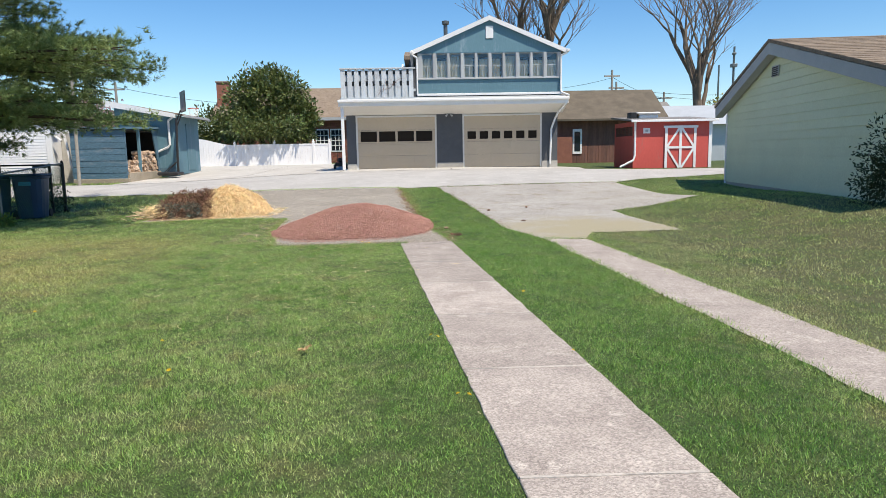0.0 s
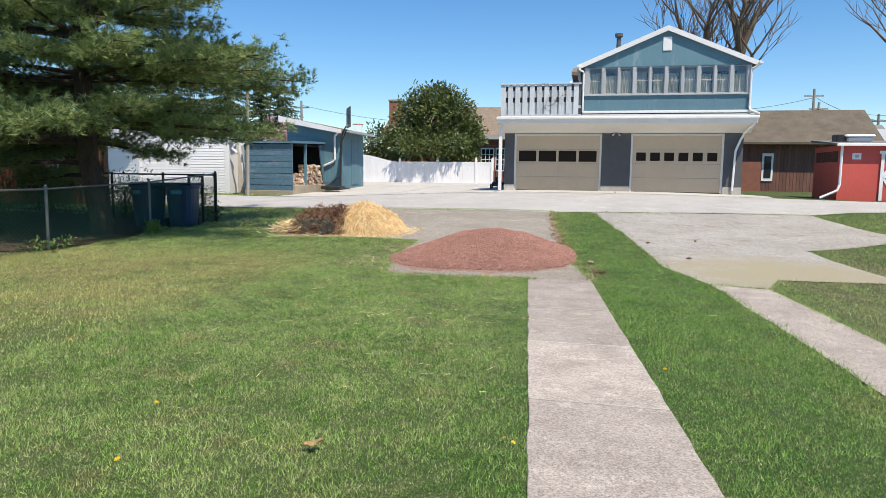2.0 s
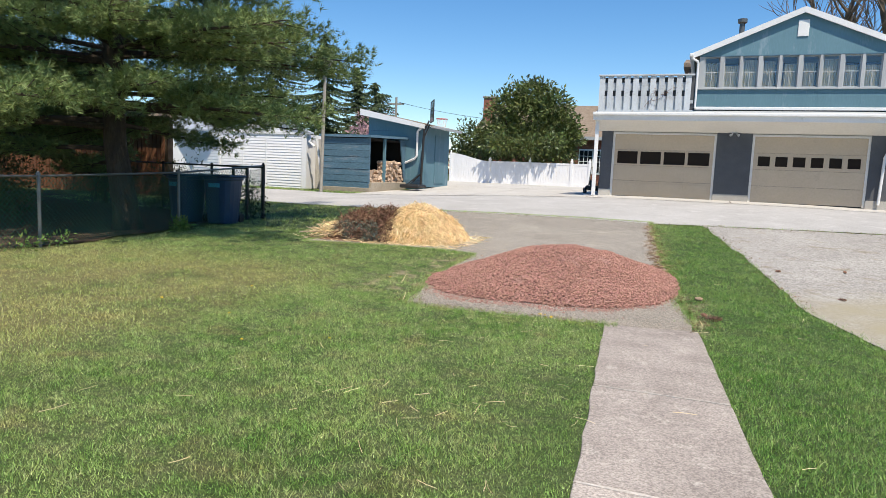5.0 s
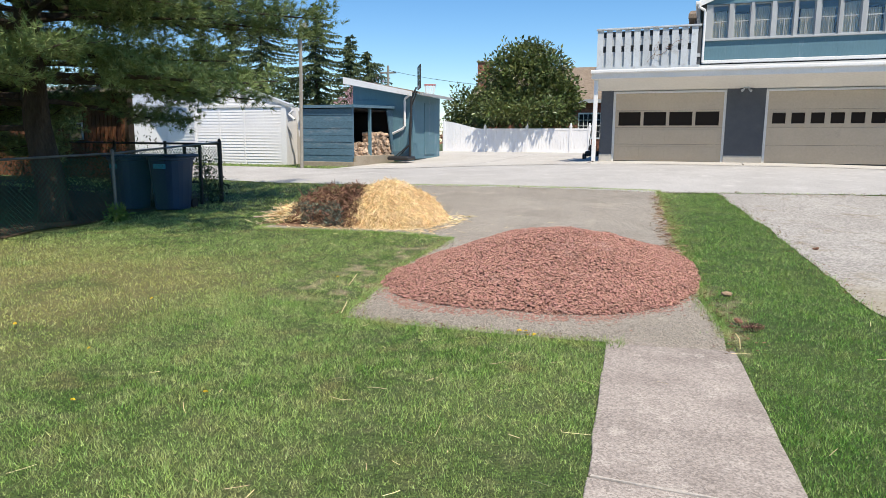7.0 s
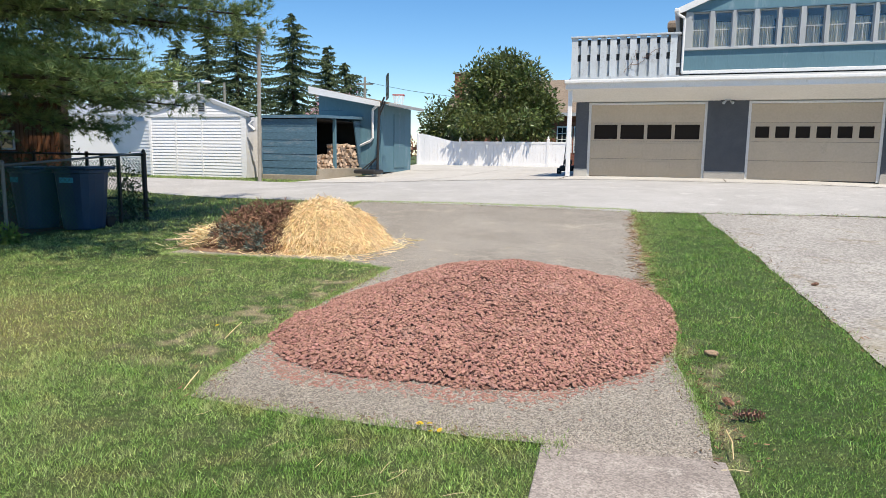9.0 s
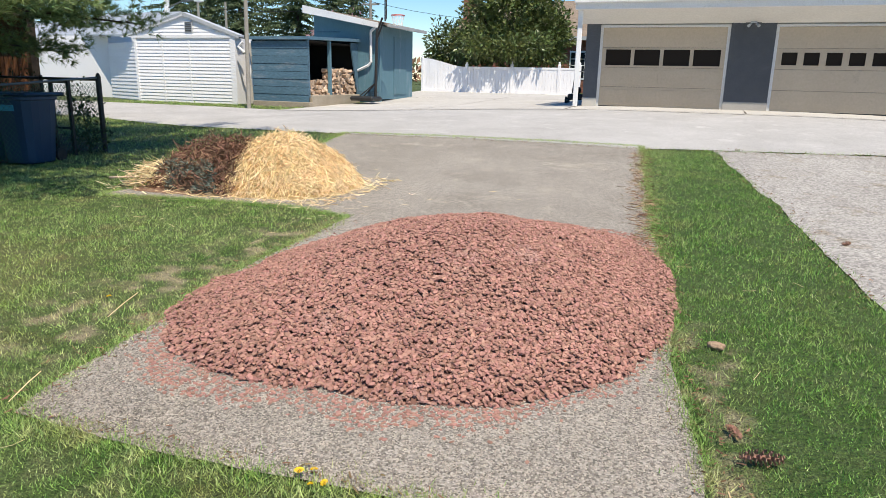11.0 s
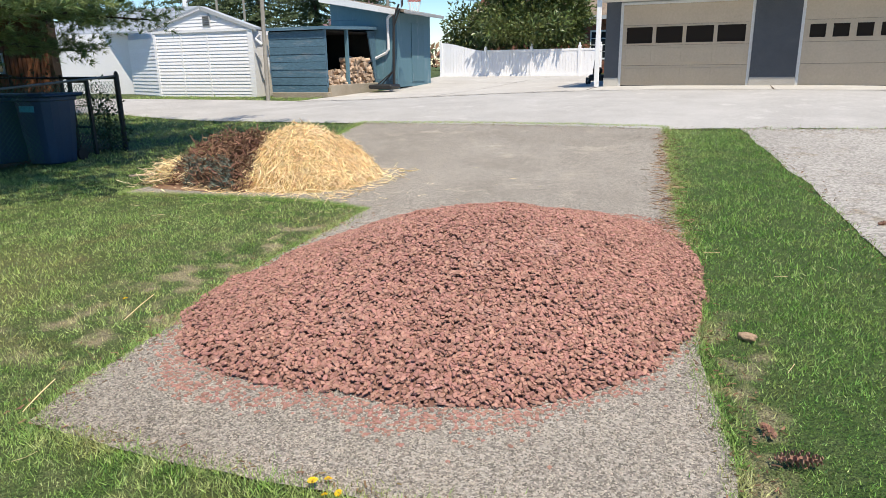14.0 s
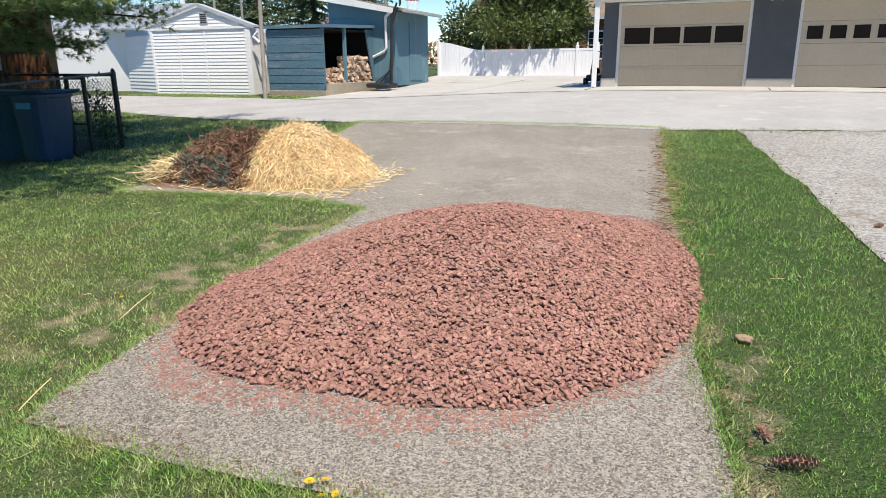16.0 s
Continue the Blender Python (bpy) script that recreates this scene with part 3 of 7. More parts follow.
def sectional_door(x0, x1, top, panes, name, label):
    d = thing(name, ((x0 + x1) / 2, GY, GZ), label, "garage door")
    n = 4
    h = (top - GZ - 0.02) / n
    for k in range(n):
        z0 = GZ + 0.02 + k * h
        if k == 2:
            w = (x1 - x0 - 0.12) / panes
            gw = w * (0.88 if panes == 4 else 0.70)
            zc, gh = z0 + h / 2, h * (0.80 if panes == 4 else 0.60)
            bm = box(x0, x1, GY, GY + 0.04, z0, zc - gh / 2)
            box(x0, x1, GY, GY + 0.04, zc + gh / 2, z0 + h - 0.005, bm=bm)
            xs = [x0]
            for i in range(panes):
                c = x0 + 0.06 + w * (i + 0.5)
                xs += [c - gw / 2, c + gw / 2]
            xs.append(x1)
            for i in range(0, len(xs), 2):
                box(xs[i], xs[i + 1], GY, GY + 0.04, zc - gh / 2, zc + gh / 2, bm=bm)
            p = part("panel", bm, M_TAN, d)
            for i in range(panes):
                c = x0 + 0.06 + w * (i + 0.5)
                part("pane", box(c - gw / 2, c + gw / 2, GY + 0.018, GY + 0.026, zc - gh / 2, zc + gh / 2), M_BROWNGLASS, p, "dark brownish glass pane")
                fr = bmesh.new()
                for q in ((c - gw / 2 - 0.02, c + gw / 2 + 0.02, zc + gh / 2, zc + gh / 2 + 0.02), (c - gw / 2 - 0.02, c + gw / 2 + 0.02, zc - gh / 2 - 0.02, zc - gh / 2), (c - gw / 2 - 0.02, c - gw / 2, zc - gh / 2, zc + gh / 2), (c + gw / 2, c + gw / 2 + 0.02, zc - gh / 2, zc + gh / 2)):
                    box(q[0], q[1], GY - 0.012, GY - 0.001, q[2], q[3], bm=fr)
                part("pane_frame", fr, M_TAN, p)
        else:
            bm = box(x0, x1, GY, GY + 0.04, z0, z0 + h - 0.005, 0.003)
            if panes == 4 and k < 2:
                w = (x1 - x0 - 0.1) / 4
                for i in range(4):
                    a = x0 + 0.05 + w * i
                    box(a + 0.05, a + w - 0.05, GY - 0.008, GY + 0.002, z0 + 0.06, z0 + h - 0.07, 0.003, bm)
            part("panel", bm, M_TAN, d)
    part("bottom_seal", box(x0, x1, GY, GY + 0.05, GZ - 0.01, GZ + 0.018), M_BLACK, d)


def garage():
    g = thing("garage", ((GX0 + GX1) / 2, 30, GZ), "two-car garage with dark grey piers and a blue room above", "garage")
    back = 35.0
    # ground storey
    for a, b in ((GX0, -1.58), (1.66, 2.70), (5.92, GX1)):
        part("pier", box(a, b, GY - 0.06, GY + 0.35, GZ + 0.22, 3.0), M_GREY, g)
        # Pale foot paints the sunlight that reaches the piers below the eave's shadow.
        part("plinth", box(a - 0.01, b + 0.01, GY - 0.075, GY + 0.36, GZ - 0.05, GZ + 0.22, 0.01), M_BLOCK, g, "pier foot coloured pale as sunlit below the eave shadow")
    part("side_wall", box(GX0, GX0 + 0.2, GY + 0.36, back, GZ - 0.05, 3.0), M_GREY, g)
    part("side_wall", box(GX1 - 0.2, GX1, GY + 0.36, back, GZ - 0.05, 3.0), M_GREY, g)
    part("back_wall", box(GX0 + 0.2, GX1 - 0.2, back - 0.2, back, GZ - 0.05, 3.0), M_GREY, g)
    part("floor_slab", box(GX0 + 0.2, GX1 - 0.2, GY + 0.06, back - 0.2, GZ - 0.1, GZ - 0.012), M_PAD, g)
    part("lintel", box(GX0, GX1, GY + 0.02, GY + 0.3, 2.721, 2.999), M_CREAM, g, "cream boarded lintel over the doors")
    for a, b, z in ((-1.58, 1.66, 2.72), (2.70, 5.92, 2.72)):
        tr = box(a - 0.0, a + 0.07, GY - 0.03, GY + 0.06, GZ, z)
        box(b - 0.07, b, GY - 0.03, GY + 0.06, GZ, z, bm=tr)
        box(a + 0.07, b - 0.07, GY - 0.03, GY + 0.06, z - 0.06, z - 0.002, bm=tr)
        part("door_frame", tr, M_CREAM, g, "cream painted door frame")
    # pent roof and balcony deck
    part("soffit", prism([(26.415, 3.06), (26.415, 3.10), (27.235, 2.79), (27.235, 2.745)], "x", -2.1, 6.76), M_CREAM, g, "sloping cream soffit boards")
    part("fascia", box(-2.14, 6.80, 26.36, 26.41, 3.04, 3.225, 0.006), M_WHITE, g, "white fascia board")
    gut = box(-2.16, 6.82, 26.25, 26.356, 3.19, 3.29, 0.02)
    part("gutter", gut, M_WHITE, g, "white metal gutter")
    part("deck", prism([(26.42, 3.235), (26.42, 3.255), (27.0, 3.42), (back, 3.42), (back, 3.06), (26.42, 3.11)], "x", -2.12, 6.78), M_GREYTRIM, g, "grey deck and pent roof")
    part("pent_flashing", box(0.9, 6.66, 26.92, 26.985, 3.44, 3.53, 0.01), M_WHITE, g, "white flashing strip")
    # upper room
    ux0, ux1, uy, ez, rz, rx = 0.95, 6.62, 27.0, 5.16, 6.36, 3.79
    part("upper_wall", box(ux0, ux1, uy, uy + 0.15, 3.53, 4.07), M_BLUE, g, "blue boarded wall below the windows")
    for k in range(1, 5):
        x = ux0 + (ux1 - ux0) * k / 5
        part("batten", box(x - 0.008, x + 0.008, uy - 0.006, uy - 0.001, 3.55, 4.02), M_BLUE, g)
    part("gable_wall", prism([(ux0, 5.09), (ux1, 5.09), (ux1, ez), (rx, rz), (ux0, ez)], "y", uy, uy + 0.15), M_BLUE, g, "blue gable wall")
    part("gable_drip", box(ux0, ux1, uy - 0.03, uy, 5.07, 5.10), M_BLUE2, g)
    part("sill_board", box(ux0, ux1, uy - 0.06, uy + 0.1, 4.07, 4.12, 0.005), M_GREYTRIM, g)
    part("side_wall", box(ux0, ux0 + 0.15, uy + 0.15, back, 3.43, ez), M_BLUE, g)
    part("side_wall", box(ux1 - 0.15, ux1, uy + 0.15, back, 3.43, ez), M_BLUE, g)
    part("back_wall", prism([(ux0, 3.43), (ux1, 3.43), (ux1, ez), (rx, rz), (ux0, ez)], "y", back - 0.15, back), M_BLUE, g)
    # band of windows: pairs of sashes between wide grey mullions
    n = 10
    x = ux0 + 0.05
    edges = []
    wide, thin = 0.11, 0.075
    sw = (ux1 - ux0 - 0.1 - 6 * wide - 5 * thin + 0.0) / n
    x += wide
    groups = (1, 2, 2, 2, 2, 1)
    posts = [(ux0, x)]
    for gi, c in enumerate(groups):
        for k in range(c):
            edges.append((x, x + sw))
            x += sw
            nxt = thin if k < c - 1 else wide
            posts.append((x, min(x + nxt, ux1)))
            x += nxt
    posts[-1] = (posts[-1][0], ux1)
    for a, b in posts:
        part("mullion", box(a, b, uy - 0.03, uy + 0.1, 4.12, 5.07), M_GREYTRIM, g)
    rng = random.Random(9)
    for a, b in edges:
        w = part("window", box(a, b, uy + 0.055, uy + 0.06, 4.15, 5.04), M_GLASS, g, "old window pane with curtain behind")
        w.data.materials.clear()
        w.data.materials.append(M_CLEAR)
        fr = bmesh.new()
        for q in ((a, b, 4.12, 4.16), (a, b, 5.03, 5.07), (a, a + 0.035, 4.16, 5.03), (b - 0.035, b, 4.16, 5.03)):
            box(q[0], q[1], uy + 0.03, uy + 0.09, q[2], q[3], bm=fr)
        box(a + 0.035, b - 0.035, uy + 0.045, uy + 0.07, 4.585, 4.61, bm=fr)
        box((a + b) / 2 - 0.009, (a + b) / 2 + 0.009, uy + 0.045, uy + 0.07, 4.16, 4.585, bm=fr)
        part("sash", fr, M_GREYTRIM, w)
        # gathered cafe curtain
        top = rng.uniform(4.78, 5.03)
        cov = rng.choice((0.8, 1.0, 1.0))
        side = rng.choice((0, 1))
        ca, cb = (a, a + (b - a) * cov) if side else (b - (b - a) * cov, b)
        vs, fs = [], []
        m = 26
        for i in range(m + 1):
            px = ca + (cb - ca) * i / m
            py = uy + 0.125 + 0.025 * math.sin(i * 1.9) + 0.008 * rng.random()
            vs += [(px, py, 4.1), (px, py, top)]
        for i in range(m):
            fs.append((2 * i, 2 * i + 2, 2 * i + 3, 2 * i + 1))
        part("curtain", (vs, [], fs), M_CURTAIN, w)
    # Near-black sheet stands in for the unlit depth of the room.
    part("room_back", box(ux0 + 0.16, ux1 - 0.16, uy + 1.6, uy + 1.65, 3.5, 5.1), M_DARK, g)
    part("room_ceiling", box(ux0 + 0.16, ux1 - 0.16, uy + 0.16, back - 0.2, 5.10, 5.14), M_CREAM, g)
    # roof
    ov = 0.22
    sl = (rz - ez) / (rx - ux0)
    sr = (rz - ez) / (ux1 - rx)
    rw = 6.94
    part("roof", prism([(ux0 - ov, ez - ov * sl + 0.02), (rx, rz + 0.02), (ux1 + ov, ez - ov * sr + 0.02), (ux1 + ov, ez - ov * sr + 0.10), (rx, rz + 0.11), (ux0 - ov, ez - ov * sl + 0.10)], "y", 26.93, back + 0.2), M_SHINGLE, g, "brown shingle roof")
    for s in (-1, 1):
        a = (ux0 - ov - 0.02, ez - ov * sl) if s < 0 else (ux1 + ov + 0.02, ez - ov * sr)
        part("rake_board", prism([(a[0], a[1] - 0.06), (rx, rz - 0.06), (rx, rz + 0.115), (a[0], a[1] + 0.11)], "y", 26.88, 26.925), M_WHITE, g, "white rake board")
        xg = a[0]
        part("gutter", box(xg - 0.06, xg + 0.06, 26.7, back, ez - 0.10, ez - 0.01, 0.015), M_WHITE, g, "white metal gutter")
    part("vent", box(3.64, 3.94, uy - 0.03, uy - 0.002, 5.62, 6.1, 0.01), M_WHITE, g, "white gable vent")
    # downspouts
    part("downspout", tube([(0.72, 26.78, 5.08), (0.76, 26.78, 4.99), (0.90, 26.88, 4.92), (0.92, 26.9, 4.85), (0.92, 26.9, 3.48)], 0.036), M_WHITE, g)
    part("downspout", tube([(6.8, 26.78, 5.1), (6.78, 26.8, 5.0), (6.62, 26.92, 4.93), (6.61, 26.92, 4.85), (6.61, 26.92, 3.62), (6.64, 26.85, 3.5), (6.85, 26.5, 3.36)], 0.038), M_WHITE, g)
    part("downspout", box(-2.08, -1.96, 26.50, 26.58, GZ, 3.04, 0.01), M_WHITE, g)
    part("downspout", tube([(6.72, 26.4, 3.2), (6.72, 26.5, 3.02), (6.5, 26.9, 2.72), (6.42, 27.1, 2.5), (6.28, 27.14, 2.1), (6.24, 27.16, GZ + 0.1)], 0.042), M_WHITE, g)
    # lamp between the doors
    lm = part("wall_lamp", box(2.08, 2.24, 27.14, 27.235, 2.74, 2.80, 0.015), M_GREYTRIM, g)
    part("lamp_head", tube([(2.1, 27.1, 2.72), (2.04, 27.02, 2.66)], [0.02, 0.04]), M_GREYTRIM, lm)
    part("lamp_head", tube([(2.22, 27.1, 2.72), (2.28, 27.02, 2.66)], [0.02, 0.04]), M_GREYTRIM, lm)
    part("lamp_board", box(1.98, 2.34, 27.2, 27.238, 2.74, 2.93), M_GREY, g)
    # rear dormer wing and flue seen past the roof
    part("rear_wing", box(0.55, 0.94, 31.0, back, 3.43, 5.35), M_GREY, g, "dark rear wing")
    part("rear_roof", prism([(30.7, 5.36), (35.2, 5.36), (35.2, 5.5), (33, 6.0), (30.7, 5.5)], "x", 0.35, 1.4), M_SHINGLE, g, "brown shingle roof")
    part("stair_wall", prism([(30.4, 3.43), (34.8, 3.43), (34.8, 5.6), (30.4, 4.45)], "x", 0.25, 0.5), M_BLUE2, g)
    part("stair_gutter", beam((0.2, 30.2, 4.42), (0.2, 34.8, 5.62), 0.08, 0.1), M_WHITE, g)
    fl = part("flue", tube([(2.2, 30.2, 5.7), (2.2, 30.2, 6.72)], 0.09, 12), M_STEEL, g, "galvanised flue pipe")
    part("flue_cap", tube([(2.2, 30.2, 6.72), (2.2, 30.2, 6.76), (2.2, 30.2, 6.88), (2.2, 30.2, 6.91)], [0.09, 0.16, 0.16, 0.05], 12), M_STEEL, fl)


def clear_glass():
    m = bpy.data.materials.new("clear_pane")
    m.use_nodes = True
    n, l = m.node_tree.nodes, m.node_tree.links
    n.remove(n["Principled BSDF"])
    t, gl = n.new("ShaderNodeBsdfTransparent"), n.new("ShaderNodeBsdfGlossy")
    t.inputs[0].default_value = (0.9, 0.93, 0.95, 1)
    gl.inputs["Roughness"].default_value = 0.03
    gl.inputs["Color"].default_value = (0.8, 0.85, 0.9, 1)
    mx = n.new("ShaderNodeMixShader")
    mx.inputs[0].default_value = 0.07
    l.new(t.outputs[0], mx.inputs[1])
    l.new(gl.outputs[0], mx.inputs[2])
    l.new(mx.outputs[0], n["Material Output"].inputs[0])
    return m


M_CLEAR = clear_glass()
garage()
sectional_door(-1.51, 1.59, 2.66, 4, "garage_door", "closed tan garage door with four wide panes")
sectional_door(2.77, 5.85, 2.66, 6, "garage_door", "closed tan garage door with six small panes")


def balcony():
    b = thing("balcony_railing", (-0.6, 26.75, 3.4), "pale grey board balcony railing on the deck", "railing")
    x0, x1, y, z0, z1 = -2.06, 0.86, 26.72, 3.30, 4.52
    part("top_rail", box(x0 - 0.03, x1, y - 0.06, y + 0.07, z1 - 0.05, z1, 0.006), M_BALC, b)
    part("mid_rail", box(x0, x1, y + 0.066, y + 0.1, 3.62, 3.72), M_BALC, b)
    part("bottom_rail", box(x0, x1, y - 0.03, y + 0.04, z0, z0 + 0.1), M_BALC, b)
    part("backing_board", box(x0, x1, y + 0.105, y + 0.12, 3.43, 4.44), M_GREY, b, "dark backing board")
    n = 11
    w = (x1 - x0) / n
    for i in range(n):
        a = x0 + w * i
        part("board", box(a, a + w * 0.66, y - 0.022, y, z0 + 0.02, z1 - 0.052), M_BALC, b)
    for i in range(n - 1):
        a = x0 + w * i + w * 0.66
        part("rear_board", box(a - 0.02, a + w * 0.40, y + 0.042, y + 0.064, z0 + 0.1, 3.84), M_BALC, b)
        part("rear_board", box(a - 0.02, a + w * 0.40, y + 0.042, y + 0.064, 4.02, 4.27), M_BALC, b)
    side = box(x0 - 0.03, x0 + 0.03, y + 0.07, 30.0, z1 - 0.05, z1)
    part("side_rail", side, M_BALC, b)
    for k in range(9):
        yy = y + 0.3 + k * 0.34
        part("side_board", box(x0 - 0.02, x0, yy, yy + 0.2, 3.43, z1 - 0.05), M_BALC, b)
    vine = bmesh.new()
    rng = random.Random(5)
    for s in range(5):
        p = Vector((-0.1 + s * 0.12 - 0.5, y - 0.03, 3.5 + 0.1 * s))
        pts = [p.copy()]
        for k in range(5):
            p = p + Vector((rng.uniform(-0.05, 0.16), rng.uniform(-0.02, 0.0), rng.uniform(-0.03, 0.16)))
            pts.append(p.copy())
        tube(pts, 0.006, 4, vine)
    part("dry_vine", vine, M_TWIG, b, "bare dry vine stems")


balcony()


# ---- lap siding helper ----
def lap_wall(name, u0, u1, z0, z1, frame_m, parent, material, lap=0.13, top=None):
    """Clapboards as parts: each a thin wedge. frame_m maps (u, out, z) to the world. top(u) trims a gable."""
    z = z0
    while z < z1 - 0.02:
        a, b = u0, u1
        zt = min(z + lap, z1)
        if top is not None:
            while a < u1 and top(a) < zt:
                a += 0.04
            while b > u0 and top(b) < zt:
                b -= 0.04
        if b - a > 0.1:
            bm = prism([(0.0, z), (0.024, z), (0.004, zt), (0.0, zt)], "x", a, b)
            turned(bm, frame_m)
            bmesh.ops.recalc_face_normals(bm, faces=bm.faces)
            part(name, bm, material, parent)
        z += lap


# ---- pale green house ----
def green_house():
    ang = radians(-7)
    o = Vector((9.9, 19.3, 0.0))
    # u runs from the far corner towards the near one, v away from the lawn
    u = Vector((math.sin(ang), -math.cos(ang), 0))
    out = Vector((u.y, -u.x, 0))
    if out.x > 0:
        out = -out
    m = Matrix(((u.x, out.x, 0, o.x), (u.y, out.y, 0, o.y), (0, 0, 1, 0), (0, 0, 0, 1)))
    h = thing("house", o + u * 4 - out * 3, "pale green clapboard house with brown shingle roof", "house")
    L, ru, rz, ez, bz = 9.4, 3.5, 3.62, 2.44, 0.2

    def top(s):
        return ez + (rz - ez) * (s / ru) if s < ru else rz - (rz - 2.2) * (s - ru) / (L - ru)
    core = prism([(0, 0.0), (L, 0.0), (L, 2.2), (ru, rz), (0, ez)], "y", -6.0, -0.02)
    part("wall", turned(core, m), M_GREEN, h)
    lap_wall("clapboard", 0.06, L, bz + 0.16, rz, m, h, M_GREEN, 0.19, top)
    part("foundation", turned(box(0, L, -0.019, 0.0, 0.0, bz + 0.16), m), M_BLOCK, h, "grey foundation strip")
    part("corner_board", turned(box(-0.04, 0.06, -0.02, 0.03, bz + 0.1, ez), m), M_WHITE, h)
    for pts, nm in (([(-0.35, ez - 0.24), (ru, rz - 0.12), (ru, rz + 0.14), (-0.38, ez + 0.03)], "rake_board"), ([(ru, rz - 0.12), (L + 0.4, 2.2 - 0.22), (L + 0.4, 2.2 + 0.04), (ru, rz + 0.14)], "rake_board")):
        part(nm, turned(prism(pts, "y", 0.035, 0.25), m), M_GREYTRIM, h, "grey metal rake trim")
    bm = prism([(-0.4, ez + 0.04), (ru, rz + 0.15), (ru, rz + 0.22), (-0.42, ez + 0.10)], "y", -6.2, 0.27)
    part("roof", turned(bm, m), M_SHINGLE, h, "brown shingle roof slope")
    roof2 = part("roof", turned(prism([(ru, rz + 0.15), (L + 0.45, 2.2 + 0.05), (L + 0.45, 2.2 + 0.11), (ru, rz + 0.22)], "y", -6.2, 0.27), m), M_SHINGLE, h, "brown shingle roof slope")
    rng = random.Random(2)
    ns = 22
    for k in range(ns):
        a, b = k / ns, (k + 1) / ns
        sa, sb = ru + (L + 0.45 - ru) * a, ru + (L + 0.45 - ru) * b
        za, zb = rz + 0.22 + (2.2 + 0.11 - rz - 0.22) * a, rz + 0.22 + (2.31 - rz - 0.22) * b
        part("shingle_course", turned(prism([(sa, za + 0.001), (sb, zb + 0.001), (sb, zb + 0.014), (sa, za + 0.004)], "y", -6.2, 0.26 + rng.uniform(0, 0.01)), m), M_SHINGLE, roof2)
    v = part("vent", turned(box(ru - 0.28, ru + 0.12, 0.02, 0.05, 2.98, 3.24, 0.01), m), M_GREYTRIM, h, "grey louvred gable vent")
    for k in range(5):
        part("louvre", turned(box(ru - 0.25, ru + 0.09, 0.05, 0.06, 3.0 + k * 0.045, 3.025 + k * 0.045), m), M_DARK, v)


green_house()


# ---- red garden shed ----
def red_shed():
    s = thing("shed", (11, 27.6, 0.45), "red wooden shed with white crossed door", "shed")
    x0, x1, y0, y1, z0, z1 = 9.46, 12.62, 26.6, 29.2, 0.42, 2.3
    part("wall", box(x0, x1, y0, y0 + 0.1, z0, z1), M_RED, s, "red front wall")
    part("wall", box(x1 - 0.1, x1, y0 + 0.1, y1, z0, z1), M_RED, s)
    part("wall", box(x0, x1 - 0.1, y1 - 0.1, y1, z0, z1), M_RED, s)
    part("wall", box(x0, x0 + 0.1, y0 + 0.1, y1 - 0.1, z0, 1.75), M_RED, s, "red side wall")
    part("wall_head", box(x0, x0 + 0.1, y0 + 0.1, y1 - 0.1, 2.12, z1), M_RED, s)
    for k in range(13):
        y = y0 + 0.15 + k * 0.19
        part("slat", box(x0 + 0.02, x0 + 0.06, y, y + 0.05, 1.75, 2.12), M_BARNWOOD, s)
    part("roof", prism([(y0 - 0.18, z1), (y1 + 0.1, z1 + 0.22), (y1 + 0.1, z1 + 0.29), (y0 - 0.18, z1 + 0.07)], "x", x0 - 0.15, x1 + 0.15), M_SHINGLE2, s, "low grey roof")
    part("gutter", box(x0 - 0.16, x1 + 0.16, y0 - 0.24, y0 - 0.181, z1 - 0.03, z1 + 0.06, 0.01), M_WHITE, s)
    part("corner_board", box(x1 - 0.12, x1 + 0.01, y0 - 0.02, y0 - 0.001, z0, z1), M_WHITE, s)
    part("downspout", tube([(x0 + 0.05, y0 - 0.06, z1), (x0 + 0.05, y0 - 0.06, z0 + 0.55), (x0 - 0.02, y0 - 0.1, z0 + 0.36), (x0 - 0.55, y0 - 0.12, z0 + 0.1)], 0.045), M_WHITE, s)
    d = part("door", box(10.74, 11.96, y0 - 0.03, y0 - 0.002, z0 + 0.04, 2.02), M_RED, s, "red double door with white crossed braces")
    dz0, dz1 = z0 + 0.04, 2.02
    for q in ((10.72, 10.82), (11.30, 11.40), (11.88, 11.98)):
        part("stile", box(q[0], q[1], y0 - 0.055, y0 - 0.031, dz0, dz1), M_WHITE, d)
    part("head_board", box(10.66, 12.04, y0 - 0.06, y0 - 0.031, dz1 + 0.002, dz1 + 0.1), M_WHITE, d)
    part("mid_rail", box(10.82, 11.88, y0 - 0.064, y0 - 0.056, 1.22, 1.31), M_WHITE, d)
    for a, b in (((10.82, dz1), (11.30, 1.31)), ((11.88, dz1), (11.40, 1.31)), ((10.82, dz0), (11.30, 1.22)), ((11.88, dz0), (11.40, 1.22))):
        if a[1] > 1.5:
            a, b = (a[0] + (b[0] - a[0]) * 1.0, a[1]), (a[0], b[1])
        else:
            a, b = (a[0] + (b[0] - a[0]) * 1.0, a[1]), (a[0], b[1])
        part("brace", beam((a[0], y0 - 0.044, a[1]), (b[0], y0 - 0.044, b[1]), 0.02, 0.08), M_WHITE, d)
    sg = part("sign", box(9.85, 10.12, y0 - 0.025, y0 - 0.002, 1.83, 2.04, 0.004), M_WHITE, s, "small white sign")
    part("sign_mark", box(9.93, 10.04, y0 - 0.031, y0 - 0.026, 1.89, 1.98), M_GREYTRIM, sg)
    rv = part("roof_vent", box(10.0, 10.8, 27.6, 28.3, 2.45, 2.62, 0.04), M_WHITE, s, "white roof vent housing")
